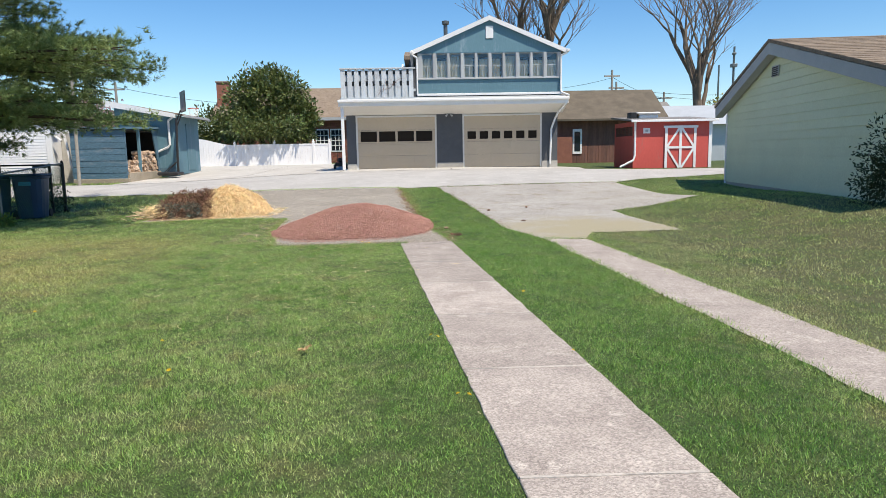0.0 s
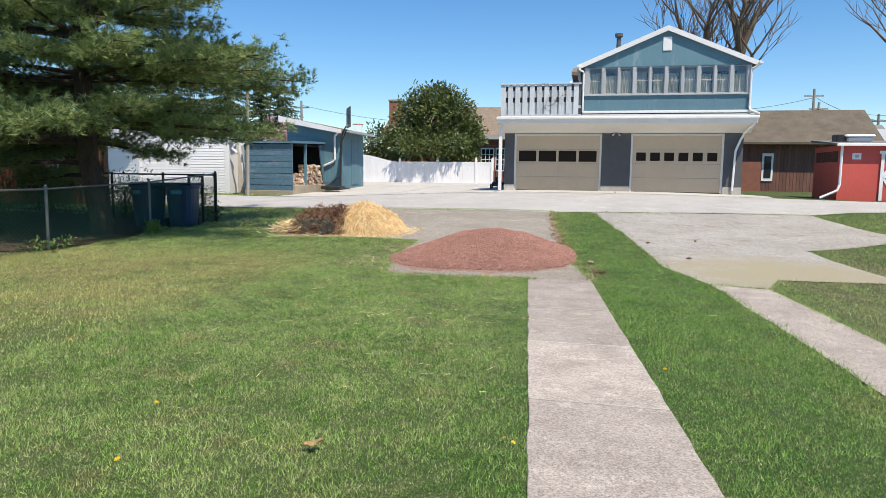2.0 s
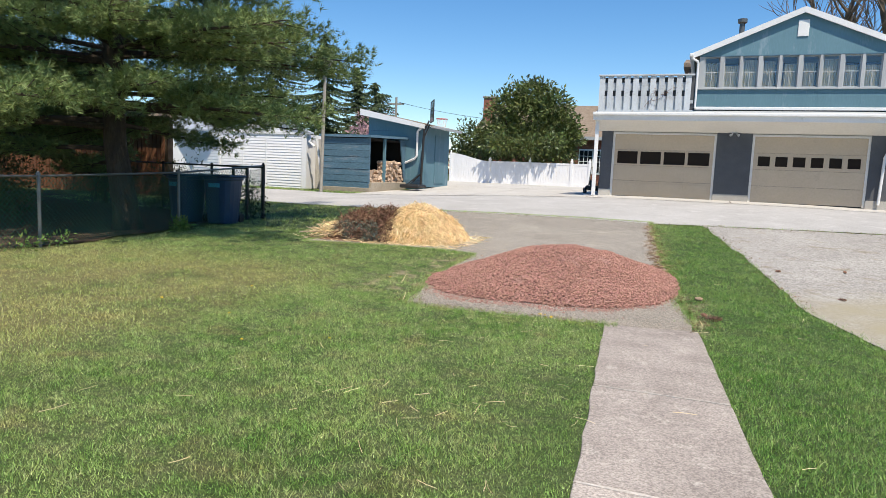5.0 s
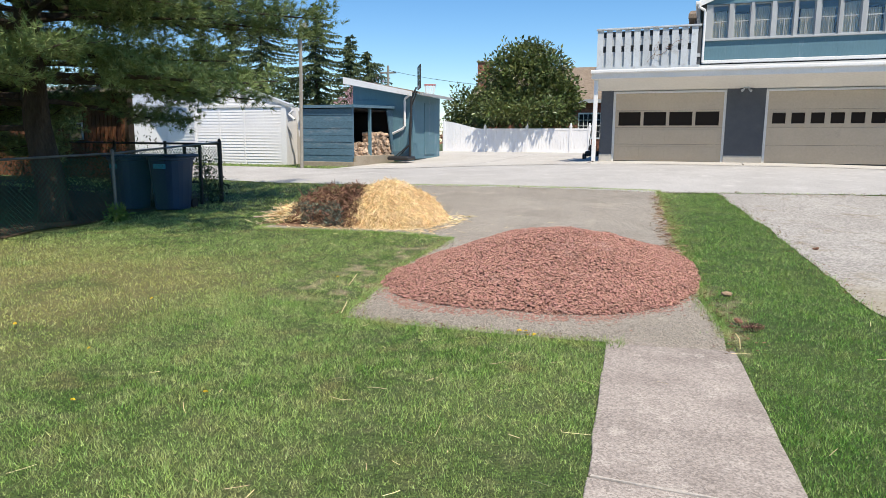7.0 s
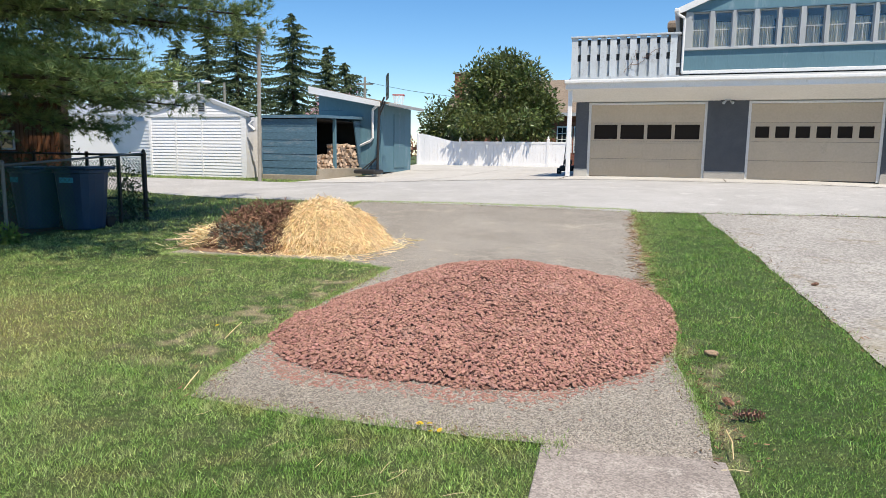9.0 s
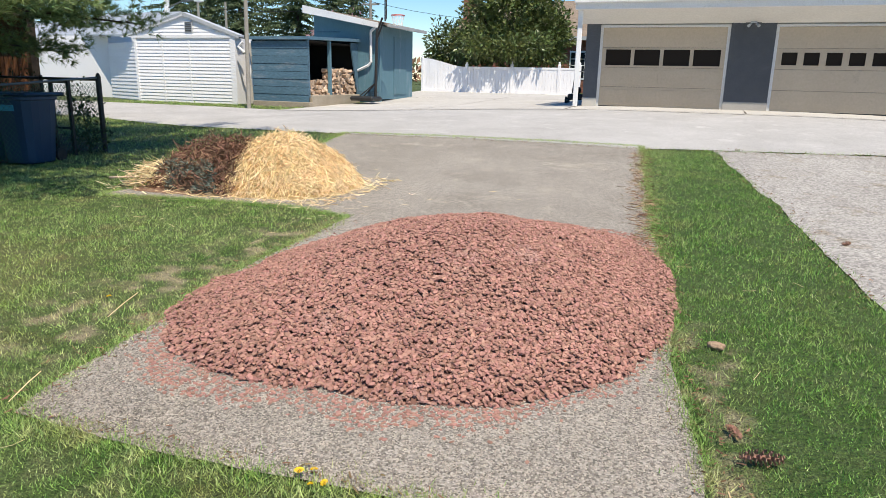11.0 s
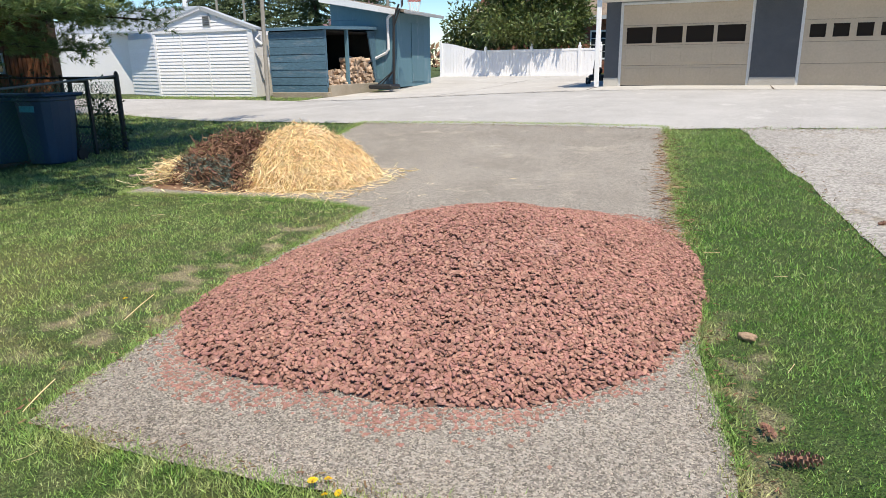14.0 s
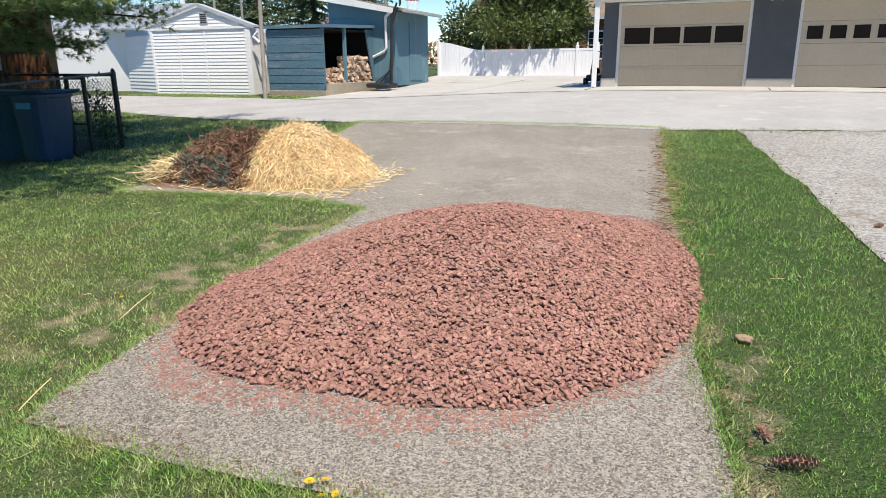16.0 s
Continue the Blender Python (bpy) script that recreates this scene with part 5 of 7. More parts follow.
# ---- lawn grass ----
def grass():
    rng = np.random.default_rng(3)
    vs, fs, off = [], [], 0
    bare = [GRAVEL, DRIVE, ALLEY, PADPOLY, STRIP2, WALKPOLY, [(-7.0, 10.6), (-7.9, 16.2), (-24, 18.5), (-24, 9.4), (-9, 9.8)]]
    zones = ((-2.6, 3.6, 1.0, 10.2, 15000, 0.031, 0.0044), (-2.6, 4.6, 10.2, 12.5, 8000, 0.032, 0.0058), (3.6, 4.6, 1.2, 10.2, 6000, 0.034, 0.006),
             (-7.2, -2.6, 2.5, 15, 4800, 0.034, 0.0072), (-9.5, -7.2, 2.5, 15, 1200, 0.04, 0.009), (4.6, 11.5, 3.5, 22.3, 1200, 0.042, 0.011),
             (-2.6, 4.6, 12.5, 19.4, 3200, 0.04, 0.0078), (-16.0, -2.6, 15, 21.5, 700, 0.055, 0.013), (-18.5, -10.5, 25.5, 27.9, 260, 0.08, 0.02))
    for x0, x1, y0, y1, dens, hgt, wid in zones:
        n = int((x1 - x0) * (y1 - y0) * dens)
        x, y = rng.uniform(x0, x1, n), rng.uniform(y0, y1, n)
        keep = np.ones(n, bool)
        for p in bare:
            keep &= ~in_poly(x, y, p)
        thin = 0.5 + 0.5 * np.sin(x * 1.7 + 0.6 * np.sin(y * 2.1)) * np.sin(y * 1.3 + 0.8 * np.sin(x * 1.9))
        keep &= rng.random(n) > 0.22 * thin
        wx, wy = x + 0.03 * np.sin(y * 31), y + 0.03 * np.sin(x * 37)
        tuft = np.sin(wx * 47 + 1.5 * np.sin(wy * 29)) * np.sin(wy * 43 + 1.5 * np.sin(wx * 23))
        keep &= rng.random(n) > 0.45 * (tuft < -0.1)
        dry = ((x < -2.6) & (y > 7.5)) | (x > 3.6)
        keep &= ~(dry & (rng.random(n) < 0.15))
        edge = ((x > -2.3) & (x < -1.3) & (y > 10) & (y < 13.3)) | ((x > 1.1) & (x < 1.5) & (y > 9.7) & (y < 11.5))
        keep &= ~(edge & (rng.random(n) < 0.35))
        x, y = x[keep], y[keep]
        n = len(x)
        base = np.stack([x, y, gz_np(x, y) - 0.012], 1)
        clump = 0.5 + 0.5 * np.sin(x * 5.1 + 2 * np.sin(y * 3.3)) * np.sin(y * 4.7 + 2 * np.sin(x * 2.9))
        L = hgt * rng.uniform(0.5, 1.25, n) * (0.6 + 0.75 * clump)
        d = np.stack([rng.normal(0, 0.6, n), rng.normal(0, 0.6, n), np.ones(n)], 1)
        v, f = strands(base, d, L, np.full(n, wid) * rng.uniform(0.7, 1.3, n), rng)
        vs.append(v)
        fs.append(f + off)
        off += len(v)
    tagged(mesh_from("grass", np.concatenate(vs), np.concatenate(fs), M_BLADE), "short mown green lawn grass with dry patches", "grass", kind="stuff")
    # longer tufts along the paving edges
    vs, fs, off = [], [], 0
    for poly, dens, lmax in ((WALKPOLY, 1500, 0.06), (STRIP2, 500, 0.06), (GRAVEL, 1300, 0.055), (DRIVE, 120, 0.07), (ALLEY, 90, 0.09)):
        pts = [Vector((p[0], p[1])) for p in poly]
        for a, b in zip(pts, pts[1:] + pts[:1]):
            ln = (b - a).length
            if max(abs(a.x), abs(b.x)) > 16 or min(a.y, b.y) < -5 or min(a.y, b.y) > 24 or (min(a.x, b.x) > 0.6 and max(a.x, b.x) < 1.45 and 9.6 < min(a.y, b.y) < 10.1):
                continue
            n = max(1, int(ln * dens))
            t = rng.random(n)
            nr = Vector(((b - a).y, -(b - a).x)).normalized()
            o = rng.normal(0.012, 0.045, n) * (0.4 + 1.5 * np.abs(np.sin(t * ln * 2.3 + a.y * 3)) * rng.random(n))
            x, y = a.x + (b.x - a.x) * t + nr.x * o, a.y + (b.y - a.y) * t + nr.y * o
            base = np.stack([x, y, gz_np(x, y) - 0.005], 1)
            d = np.stack([rng.normal(0, 0.6, n), rng.normal(0, 0.6, n), np.ones(n)], 1)
            v, f = strands(base, d, rng.uniform(0.02, lmax, n), rng.uniform(0.0035, 0.006, n), rng)
            vs.append(v)
            fs.append(f + off)
            off += len(v)
    tagged(mesh_from("edge_grass", np.concatenate(vs), np.concatenate(fs), M_BLADE), "uneven longer grass along the paving edges", "grass", kind="stuff")


grass()


def clippings():
    """Loose straw stems left on the lawn and gravel."""
    rng = np.random.default_rng(8)
    n1, n2, n3 = 130, 110, 130
    x = np.concatenate([rng.normal(0.15, 0.5, n1), rng.uniform(-4, 2.6, n2), rng.normal(-2.3, 0.9, n3)])
    y = np.concatenate([rng.uniform(4.8, 9.6, n1), rng.uniform(2.5, 13, n2), rng.normal(13.9, 0.7, n3)])
    keep = ~in_poly(x, y, WALKPOLY) | (rng.random(len(x)) < 0.12)
    x, y = x[keep], y[keep]
    n = len(x)
    base = np.stack([x, y, gz_np(x, y) + 0.022 + rng.uniform(0, 0.02, n)], 1)
    a = rng.uniform(0, 2 * np.pi, n)
    d = np.stack([np.cos(a), np.sin(a), rng.normal(0, 0.08, n)], 1)
    v, f = strands(base, d, rng.uniform(0.03, 0.13, n), rng.uniform(0.0015, 0.0032, n), rng, 0.08)
    tagged(mesh_from("straw_clippings", v, f, M_STRAW), "loose dry straw stems scattered on the lawn", "straw", kind="stuff")


clippings()


# ---- mound of red stones ----
def mound_h(x, y):
    """Height of the mound over the ground: a low dome with a flattened crown."""
    u, v = (x + 0.17) / (1.5 if x < -0.17 else 1.4), (y - 11.95) / (1.75 if y < 11.95 else 2.0)
    skew = 0.10 * (x + 0.13)
    v = (y - 11.95 - skew) / (1.68 if y < 11.95 + skew else 2.0)
    r = (abs(u) ** 2.6 + abs(v) ** 2.6) ** (1 / 2.6)
    r += 0.04 * noise.noise(Vector((x * 2.2, y * 2.2, 0))) + 0.02 * noise.noise(Vector((x * 7, y * 7, 3)))
    if r >= 1:
        return 0.0
    h = 0.43 * (1 - max(r, 0.0) ** 1.6) ** 1.22
    return h + 0.02 * noise.noise(Vector((x * 3, y * 3, 5))) * min(1, h * 6)


def stone_mesh(rng, n=5):
    """An angular flat chip: an uneven polygon with sloping broken sides."""
    bm = bmesh.new()
    th = rng.uniform(0.16, 0.30)
    ang = sorted((k + rng.uniform(-0.3, 0.3)) * 2 * math.pi / n for k in range(n))
    rad = [rng.uniform(0.72, 1.12) for _ in ang]
    squash = rng.uniform(0.5, 0.82)
    sx, sy = rng.gauss(0, 0.16), rng.gauss(0, 0.16)
    top = [bm.verts.new((math.cos(a) * r * 0.86, math.sin(a) * r * 0.86 * squash, th * (1 + sx * math.cos(a) + sy * math.sin(a)))) for a, r in zip(ang, rad)]
    low = [bm.verts.new((math.cos(a) * r, math.sin(a) * r * squash, -th * rng.uniform(0.6, 1.0))) for a, r in zip(ang, rad)]
    bm.faces.new(top)
    bm.faces.new(low[::-1])
    for i in range(n):
        bm.faces.new((low[i], low[(i + 1) % n], top[(i + 1) % n], top[i]))
    me = bpy.data.meshes.new("stone")
    bm.to_mesh(me)
    bm.free()
    me.materials.append(M_STONE)
    return me


def stone_mound():
    m = thing("stone_mound", (-0.1, 11.9, 0.03), "low mound of broken red landscaping stone on gravel", "stone pile")
    rng = random.Random(12)
    vs, fs = [], []
    nx, ny = 62, 76
    for j in range(ny + 1):
        for i in range(nx + 1):
            x, y = -1.8 + 3.3 * i / nx, 10.1 + 4.0 * j / ny
            h = mound_h(x, y)
            vs.append((x, y, ground_z(x, y) + (h - 0.012 if h > 0 else -0.03)))
    w = nx + 1
    for j in range(ny):
        for i in range(nx):
            a = j * w + i
            fs.append((a, a + 1, a + w + 1, a + w))
    # Core coloured darker than the stones, painting shade into the gaps.
    part("core", (vs, [], fs), M_STONEGAP, m, smooth=True)
    kinds = [stone_mesh(rng, k) for k in (4, 5, 5, 6, 5, 6, 4, 5, 6, 5, 4, 5)]
    arr = []
    for me in kinds:
        co = np.array([v.co[:] for v in me.vertices])
        tri = []
        for p in me.polygons:
            idx = list(p.vertices)
            if p.normal.z < -0.9:
                continue
            for k in range(1, len(idx) - 1):
                tri.append((idx[0], idx[k], idx[k + 1]))
        arr.append((co, np.array(tri)))
    allv, allf, off, singles = [], [], 0, 0
    count = 0
    tries = 0
    while count < 52000 and tries < 220000:
        tries += 1
        x, y = rng.uniform(-1.75, 1.42), rng.uniform(10.05, 14.0)
        h = mound_h(x, y)
        stray = False
        if h < 0.012:
            # thin scatter of strays round the foot
            near = max(mound_h(x * 0.88 - 0.017, 11.95 + (y - 11.95) * 0.80), 0)
            if near <= 0 or rng.random() > 0.45 * min(1.0, near / 0.077) ** 6 + 0.004 or not inside(x, y, GRAVEL):
                continue
            stray = True
        elif h < 0.05 and rng.random() < 0.3:
            continue
        e = 0.05
        g = Vector((mound_h(x - e, y) - mound_h(x + e, y), mound_h(x, y - e) - mound_h(x, y + e), 2 * e)).normalized()
        if stray:
            g = Vector((0, 0, 1))
            h = 0.0
        tilt = Vector((rng.gauss(0, 0.33), rng.gauss(0, 0.33), 1)).normalized() if not stray else Vector((0, 0, 1))
        q = g.to_track_quat("Z", "Y") @ tilt.to_track_quat("Z", "Y") @ Euler((0, 0, rng.uniform(0, 6.28))).to_quaternion()
        s = rng.uniform(0.010, 0.0205) * (0.75 if stray else 1)
        mm = Matrix.Translation((x, y, ground_z(x, y) + h + rng.uniform(-0.008, 0.013) * (0 if stray else 1) + (0.006 if stray else 0))) @ q.to_matrix().to_4x4() @ Matrix.Diagonal((s, s, s, 1))
        k = rng.randrange(len(kinds))
        if singles < 300 and y < 10.95 and -1.2 < x < 1.2 and rng.random() < 0.25:
            ob = new("stone", kinds[k])
            ob.parent = m
            ob.matrix_parent_inverse = Matrix.Translation(m.location).inverted()
            ob.matrix_basis = mm
            singles += 1
        else:
            co, tri = arr[k]
            M3 = np.array(mm)
            allv.append(co @ M3[:3, :3].T + M3[:3, 3])
            allf.append(tri + off)
            off += len(co)
        count += 1
    tagged(mesh_from("stone_rest", np.concatenate(allv), np.concatenate(allf), M_STONE, m), kind="stuff")


stone_mound()


# ---- straw heap and brush heap ----
def heap(cx, cy, rx, ry, h, x, y):
    u, v = (x - cx) / (rx if x < cx else rx * 1.12), (y - cy) / ry
    r = math.hypot(u, v) + 0.12 * noise.noise(Vector((x * 2.5, y * 2.5, cx)))
    return h * max(0.0, 1 - max(r, 0.0) ** 1.9) ** 0.85


def heap_core(name, cx, cy, rx, ry, h, material, parent):
    vs, fs = [], []
    n = 26
    for j in range(n + 1):
        for i in range(n + 1):
            x, y = cx + (2.2 * i / n - 1.1) * rx, cy + (2.2 * j / n - 1.1) * ry
            t = heap(cx, cy, rx, ry, h, x, y)
            vs.append((x, y, ground_z(x, y) + (t - 0.03 if t > 0.01 else -0.03)))
    for j in range(n):
        for i in range(n):
            a = j * (n + 1) + i
            fs.append((a, a + 1, a + n + 2, a + n + 1))
    part(name, (vs, [], fs), material, parent, smooth=True)


def straw_heap():
    s = thing("straw_heap", (-2.9, 14.6, 0.1), "loose heap of golden straw mulch on gravel", "straw pile")
    cx, cy, rx, ry, h = -3.2, 14.62, 0.78, 0.75, 0.58
    heap_core("core", cx, cy, rx, ry, h, M_STRAWBASE, s)
    rng = np.random.default_rng(5)
    rr = random.Random(5)
    base, d = [], []
    while len(base) < 11000:
        x, y = rr.uniform(cx - rx * 1.25, cx + rx * 1.35), rr.uniform(cy - ry * 1.2, cy + ry * 1.1)
        t = heap(cx, cy, rx, ry, h, x, y)
        if t <= 0.0 and rr.random() > 0.10:
            continue
        e = 0.04
        g = Vector(((heap(cx, cy, rx, ry, h, x + e, y) - heap(cx, cy, rx, ry, h, x - e, y)) / (2 * e), (heap(cx, cy, rx, ry, h, x, y + e) - heap(cx, cy, rx, ry, h, x, y - e)) / (2 * e)))
        a = rr.uniform(0, 6.283)
        u = Vector((math.cos(a), math.sin(a)))
        d.append((u.x, u.y, max(-1.2, min(1.2, g.dot(u))) + rr.gauss(0, 0.12)))
        base.append((x - u.x * 0.07, y - u.y * 0.07, ground_z(x, y) + t - g.dot(u) * 0.07 + rr.uniform(-0.01, 0.03)))
    n = len(base)
    v, f = strands(np.array(base), np.array(d), rng.uniform(0.09, 0.22, n), rng.uniform(0.004, 0.008, n), rng, 0.16)
    tagged(mesh_from("straw", v, f, M_STRAW, s), kind="stuff")


def brush_heap():
    b = thing("brush_heap", (-4.0, 14.5, 0.1), "heap of dead brown juniper cuttings beside the straw", "brush pile")
    lumps = ((-4.15, 14.5, 0.72, 0.62, 0.53), (-3.66, 14.35, 0.46, 0.52, 0.58))
    rng = np.random.default_rng(6)
    rr = random.Random(6)
    # Dark core paints the shade between the cuttings.
    heap_core("core", -3.95, 14.45, 0.78, 0.58, 0.33, M_SOILSHADE, b)
    for name, material, cnt, ln, wd in (("brushwood", M_TWIG, 9500, (0.03, 0.10), (0.005, 0.012)), ("foliage", M_JUNIPER, 5200, (0.025, 0.06), (0.006, 0.011))):
        base, d = [], []
        while len(base) < cnt:
            L = rr.choice(lumps)
            x, y = rr.uniform(L[0] - L[2], L[0] + L[2]), rr.uniform(L[1] - L[3], L[1] + L[3])
            t = heap(*L, x, y)
            if t <= 0.02:
                continue
            if name == "foliage" and not (noise.noise(Vector((x * 3.0, y * 3.0, 8))) > 0.08 and t < 0.33):
                continue
            lift = t * rr.uniform(0.6, 1.04)
            d.append((rr.gauss(0, 1), rr.gauss(0, 1), rr.gauss(0.25, 0.7)))
            base.append((x, y, ground_z(x, y) + lift))
        n = len(base)
        v, f = strands(np.array(base), np.array(d), rng.uniform(*ln, n), rng.uniform(*wd, n), rng, 0.15)
        tagged(mesh_from(name, v, f, material, b), kind="stuff")
    for k in range(14):
        p = Vector((rr.uniform(-4.7, -3.2), rr.uniform(13.95, 14.6), 0.12))
        q = p + Vector((rr.uniform(-0.4, 0.4), rr.uniform(-0.15, 0.3), rr.uniform(0.1, 0.45)))
        part("branch", tube([p, p.lerp(q, 0.5) + Vector((0, 0, 0.04)), q], [0.012, 0.009, 0.004], 5), M_TWIG, b)
    s = thing("straw_spill", (-4.75, 14.3, 0.1), "small spill of straw and brown leaves by the brush", "straw pile")
    base, d = [], []
    while len(base) < 1300:
        x, y = rr.gauss(-4.62, 0.2), rr.gauss(14.3, 0.22)
        t = heap(-4.62, 14.3, 0.5, 0.5, 0.26, x, y) * rr.uniform(0.2, 1.0)
        a = rr.uniform(0, 6.283)
        base.append((x, y, ground_z(x, y) + t + rr.uniform(0, 0.03)))
        d.append((math.cos(a), math.sin(a), rr.gauss(0, 0.3)))
    n = len(base)
    v, f = strands(np.array(base), np.array(d), rng.uniform(0.06, 0.18, n), rng.uniform(0.006, 0.012, n), rng, 0.10)
    tagged(mesh_from("straw", v, f, M_STRAW, s), kind="stuff")
    part("stick", tube([(-5.2, 14.0, 0.12), (-4.95, 14.05, 0.14), (-4.65, 14.1, 0.16)], [0.014, 0.013, 0.01], 6), M_LOG, s)


straw_heap()
brush_heap()


# ---- trees ----
def limb_path(start, heading, length, rise, droop, rng, n=7):
    pts = [Vector(start)]
    d = Vector((math.cos(heading), math.sin(heading), rise)).normalized()
    for k in range(n):
        d = (d + Vector((rng.gauss(0, 0.07), rng.gauss(0, 0.07), -droop + 1.6 * droop * k / n))).normalized()
        pts.append(pts[-1] + d * (length / n))
    return pts


def pine(ox, oy, seed, per, wide, label):
    """A white pine with layered limbs; the unseen upper tiers carry coarser tufts that block the sun."""
    t = thing("pine_tree", (-8.4 + ox, 13.1 + oy, 0.0), label, "tree")
    rng = random.Random(seed)
    g = ground_z(-8.4 + ox, 13.1 + oy)
    tr = [(-8.15, 13.05, g - 0.1), (-8.22, 13.08, g + 0.3), (-8.5, 13.12, 1.5), (-8.6, 13.15, 4), (-8.5, 13.2, 7.5), (-8.5, 13.2, 11.5)]
    tr = [(x + ox, y + oy, z) for x, y, z in tr]
    part("trunk", tube(tr, [0.3, 0.22, 0.19, 0.15, 0.09, 0.02], 12), M_BARK, t, smooth=True)
    tb, td = [], []
    z = 1.3
    level = 0
    while z < 10.8:
        frac = max(0.0, z - 1.7) / 9.5
        reach = 5.5 * (1 - frac) ** 0.7 + 0.3
        n = 8 if z < 5.5 else 7
        for k in range(n):
            a = level * 0.9 + k * 2 * math.pi / n + rng.uniform(-0.3, 0.3)
            L = reach * rng.uniform(0.72, 1.08)
            zz = z + rng.uniform(-0.2, 0.2)
            if math.cos(a) > 0.2:
                L *= 0.80 if z < 3.2 else 1.0
            # Unseen upper limbs lengthened to cast shade on the limbs and lawn below.
            if z > 4.6 and math.cos(a) > 0 and math.sin(a) > -0.4:
                L *= 1.4
            if z < 1.6 and (math.cos(a) > 0.1 or math.sin(a) < -0.3):
                continue
            if z < 2.8 and math.cos(a) > 0.25:
                zz += 0.35
                L *= 0.9
            pts = limb_path((-8.5 + ox, 13.15 + oy, zz), a, L, 0.10 + 0.4 * frac, 0.06 if z < 4 else 0.03, rng, 8)
            part("limb", tube(pts, [0.055 * (1 - i / 9.5) * (0.6 + 0.4 * L / 5) for i in range(9)], 5), M_BARK, t)
            # side sprays
            m = int(9 + L * 6.5)
            for s in range(m):
                f = 0.22 + 0.78 * (s + rng.random()) / m
                i = min(int(f * 8), 7)
                p = pts[i].lerp(pts[i + 1], f * 8 - i)
                ax = (pts[i + 1] - pts[i]).normalized()
                side = 1 if s % 2 else -1
                sd = (ax * rng.uniform(0.5, 1.0) + ax.cross(Vector((0, 0, 1))) * side * rng.uniform(0.5, 1.1) + Vector((0, 0, rng.uniform(-0.4, 0.45)))).normalized()
                sl = (0.35 + 0.75 * (1 - f)) * min(1.3, 0.35 + L / 5) * rng.uniform(0.7, 1.2)
                q = p + sd * sl + Vector((0, 0, 0.06))
                if s % 4 == 0:
                    part("spray", tube([p, p.lerp(q, 0.5), q], [0.012, 0.009, 0.004], 4, cap=False), M_BARK, t)
                c = max(3, int(sl / 0.042))
                for j in range(c + 1):
                    tp = p.lerp(q, (j + rng.random() * 0.6) / (c + 0.3)) + Vector((rng.gauss(0, 0.06), rng.gauss(0, 0.06), rng.gauss(0.03, 0.06)))
                    tb.append(tp[:])
                    dd = (sd + Vector((rng.gauss(0, 0.5), rng.gauss(0, 0.5), rng.gauss(0.35, 0.35)))).normalized()
                    td.append(dd[:])
        z += rng.uniform(0.44, 0.6) if z < 5 else rng.uniform(0.5, 0.7)
        level += 1
    r = np.random.default_rng(seed)
    tb, td = np.array(tb), np.array(td)
    vs, fs, off = [], [], 0
    for sel, k, w in ((tb[:, 2] < 5.2, per, wide), (tb[:, 2] >= 5.2, 4, 0.034)):
        base = np.repeat(tb[sel], k, 0)
        d = np.repeat(td[sel], k, 0) + r.normal(size=(len(base), 3)) * 0.5
        n = len(base)
        v, f = strands(base, d, r.uniform(0.09, 0.16, n), r.uniform(0.8 * w, 1.25 * w, n), r)
        vs.append(v)
        fs.append(f + off)
        off += len(v)
    tagged(mesh_from("needles", np.concatenate(vs), np.concatenate(fs), M_NEEDLE, t), kind="stuff")


pine(0.0, 0.0, 31, 17, 0.0095, "large green white pine with long drooping limbs")
# Second pine is added, mostly out of view, to shade the yard behind.
pine(-5.4, 1.3, 47, 6, 0.03, "white pine added mostly out of view to shade the yard")


def leaf_cloud(name, lumps, count, size, material, parent, seed, aspect=0.42, shell=0.35):
    """Leaves as bent diamonds through overlapping uneven lumps."""
    r = np.random.default_rng(seed)
    w = np.array([l[3] * l[4] * l[5] for l in lumps]) ** 0.67
    pick = r.choice(len(lumps), count, p=w / w.sum())
    L = np.array(lumps)[pick]
    u = r.normal(size=(count, 3))
    u /= np.linalg.norm(u, axis=1, keepdims=True)
    wob = 1 + 0.22 * np.sin(u[:, 0] * 5 + pick) * np.sin(u[:, 1] * 6 + 2 * pick) + 0.15 * np.sin(u[:, 2] * 9 + pick)
    rad = (1 - shell * r.random(count) ** 1.3) * wob
    p = L[:, :3] + u * L[:, 3:6] * rad[:, None]
    d = u + r.normal(size=(count, 3)) * 0.7
    d /= np.linalg.norm(d, axis=1, keepdims=True)
    s = np.cross(d, r.normal(size=(count, 3)))
    s /= np.linalg.norm(s, axis=1, keepdims=True)
    nrm = np.cross(d, s)
    ln = (size * r.uniform(0.6, 1.3, count))[:, None]
    mid = p + d * ln * 0.5 + nrm * ln * 0.06
    v = np.stack([p, mid + s * ln * aspect / 2, p + d * ln, mid - s * ln * aspect / 2], 1).reshape(-1, 3)
    f = np.arange(4 * count).reshape(-1, 4)
    return tagged(mesh_from(name, v, f, material, parent), kind="stuff")


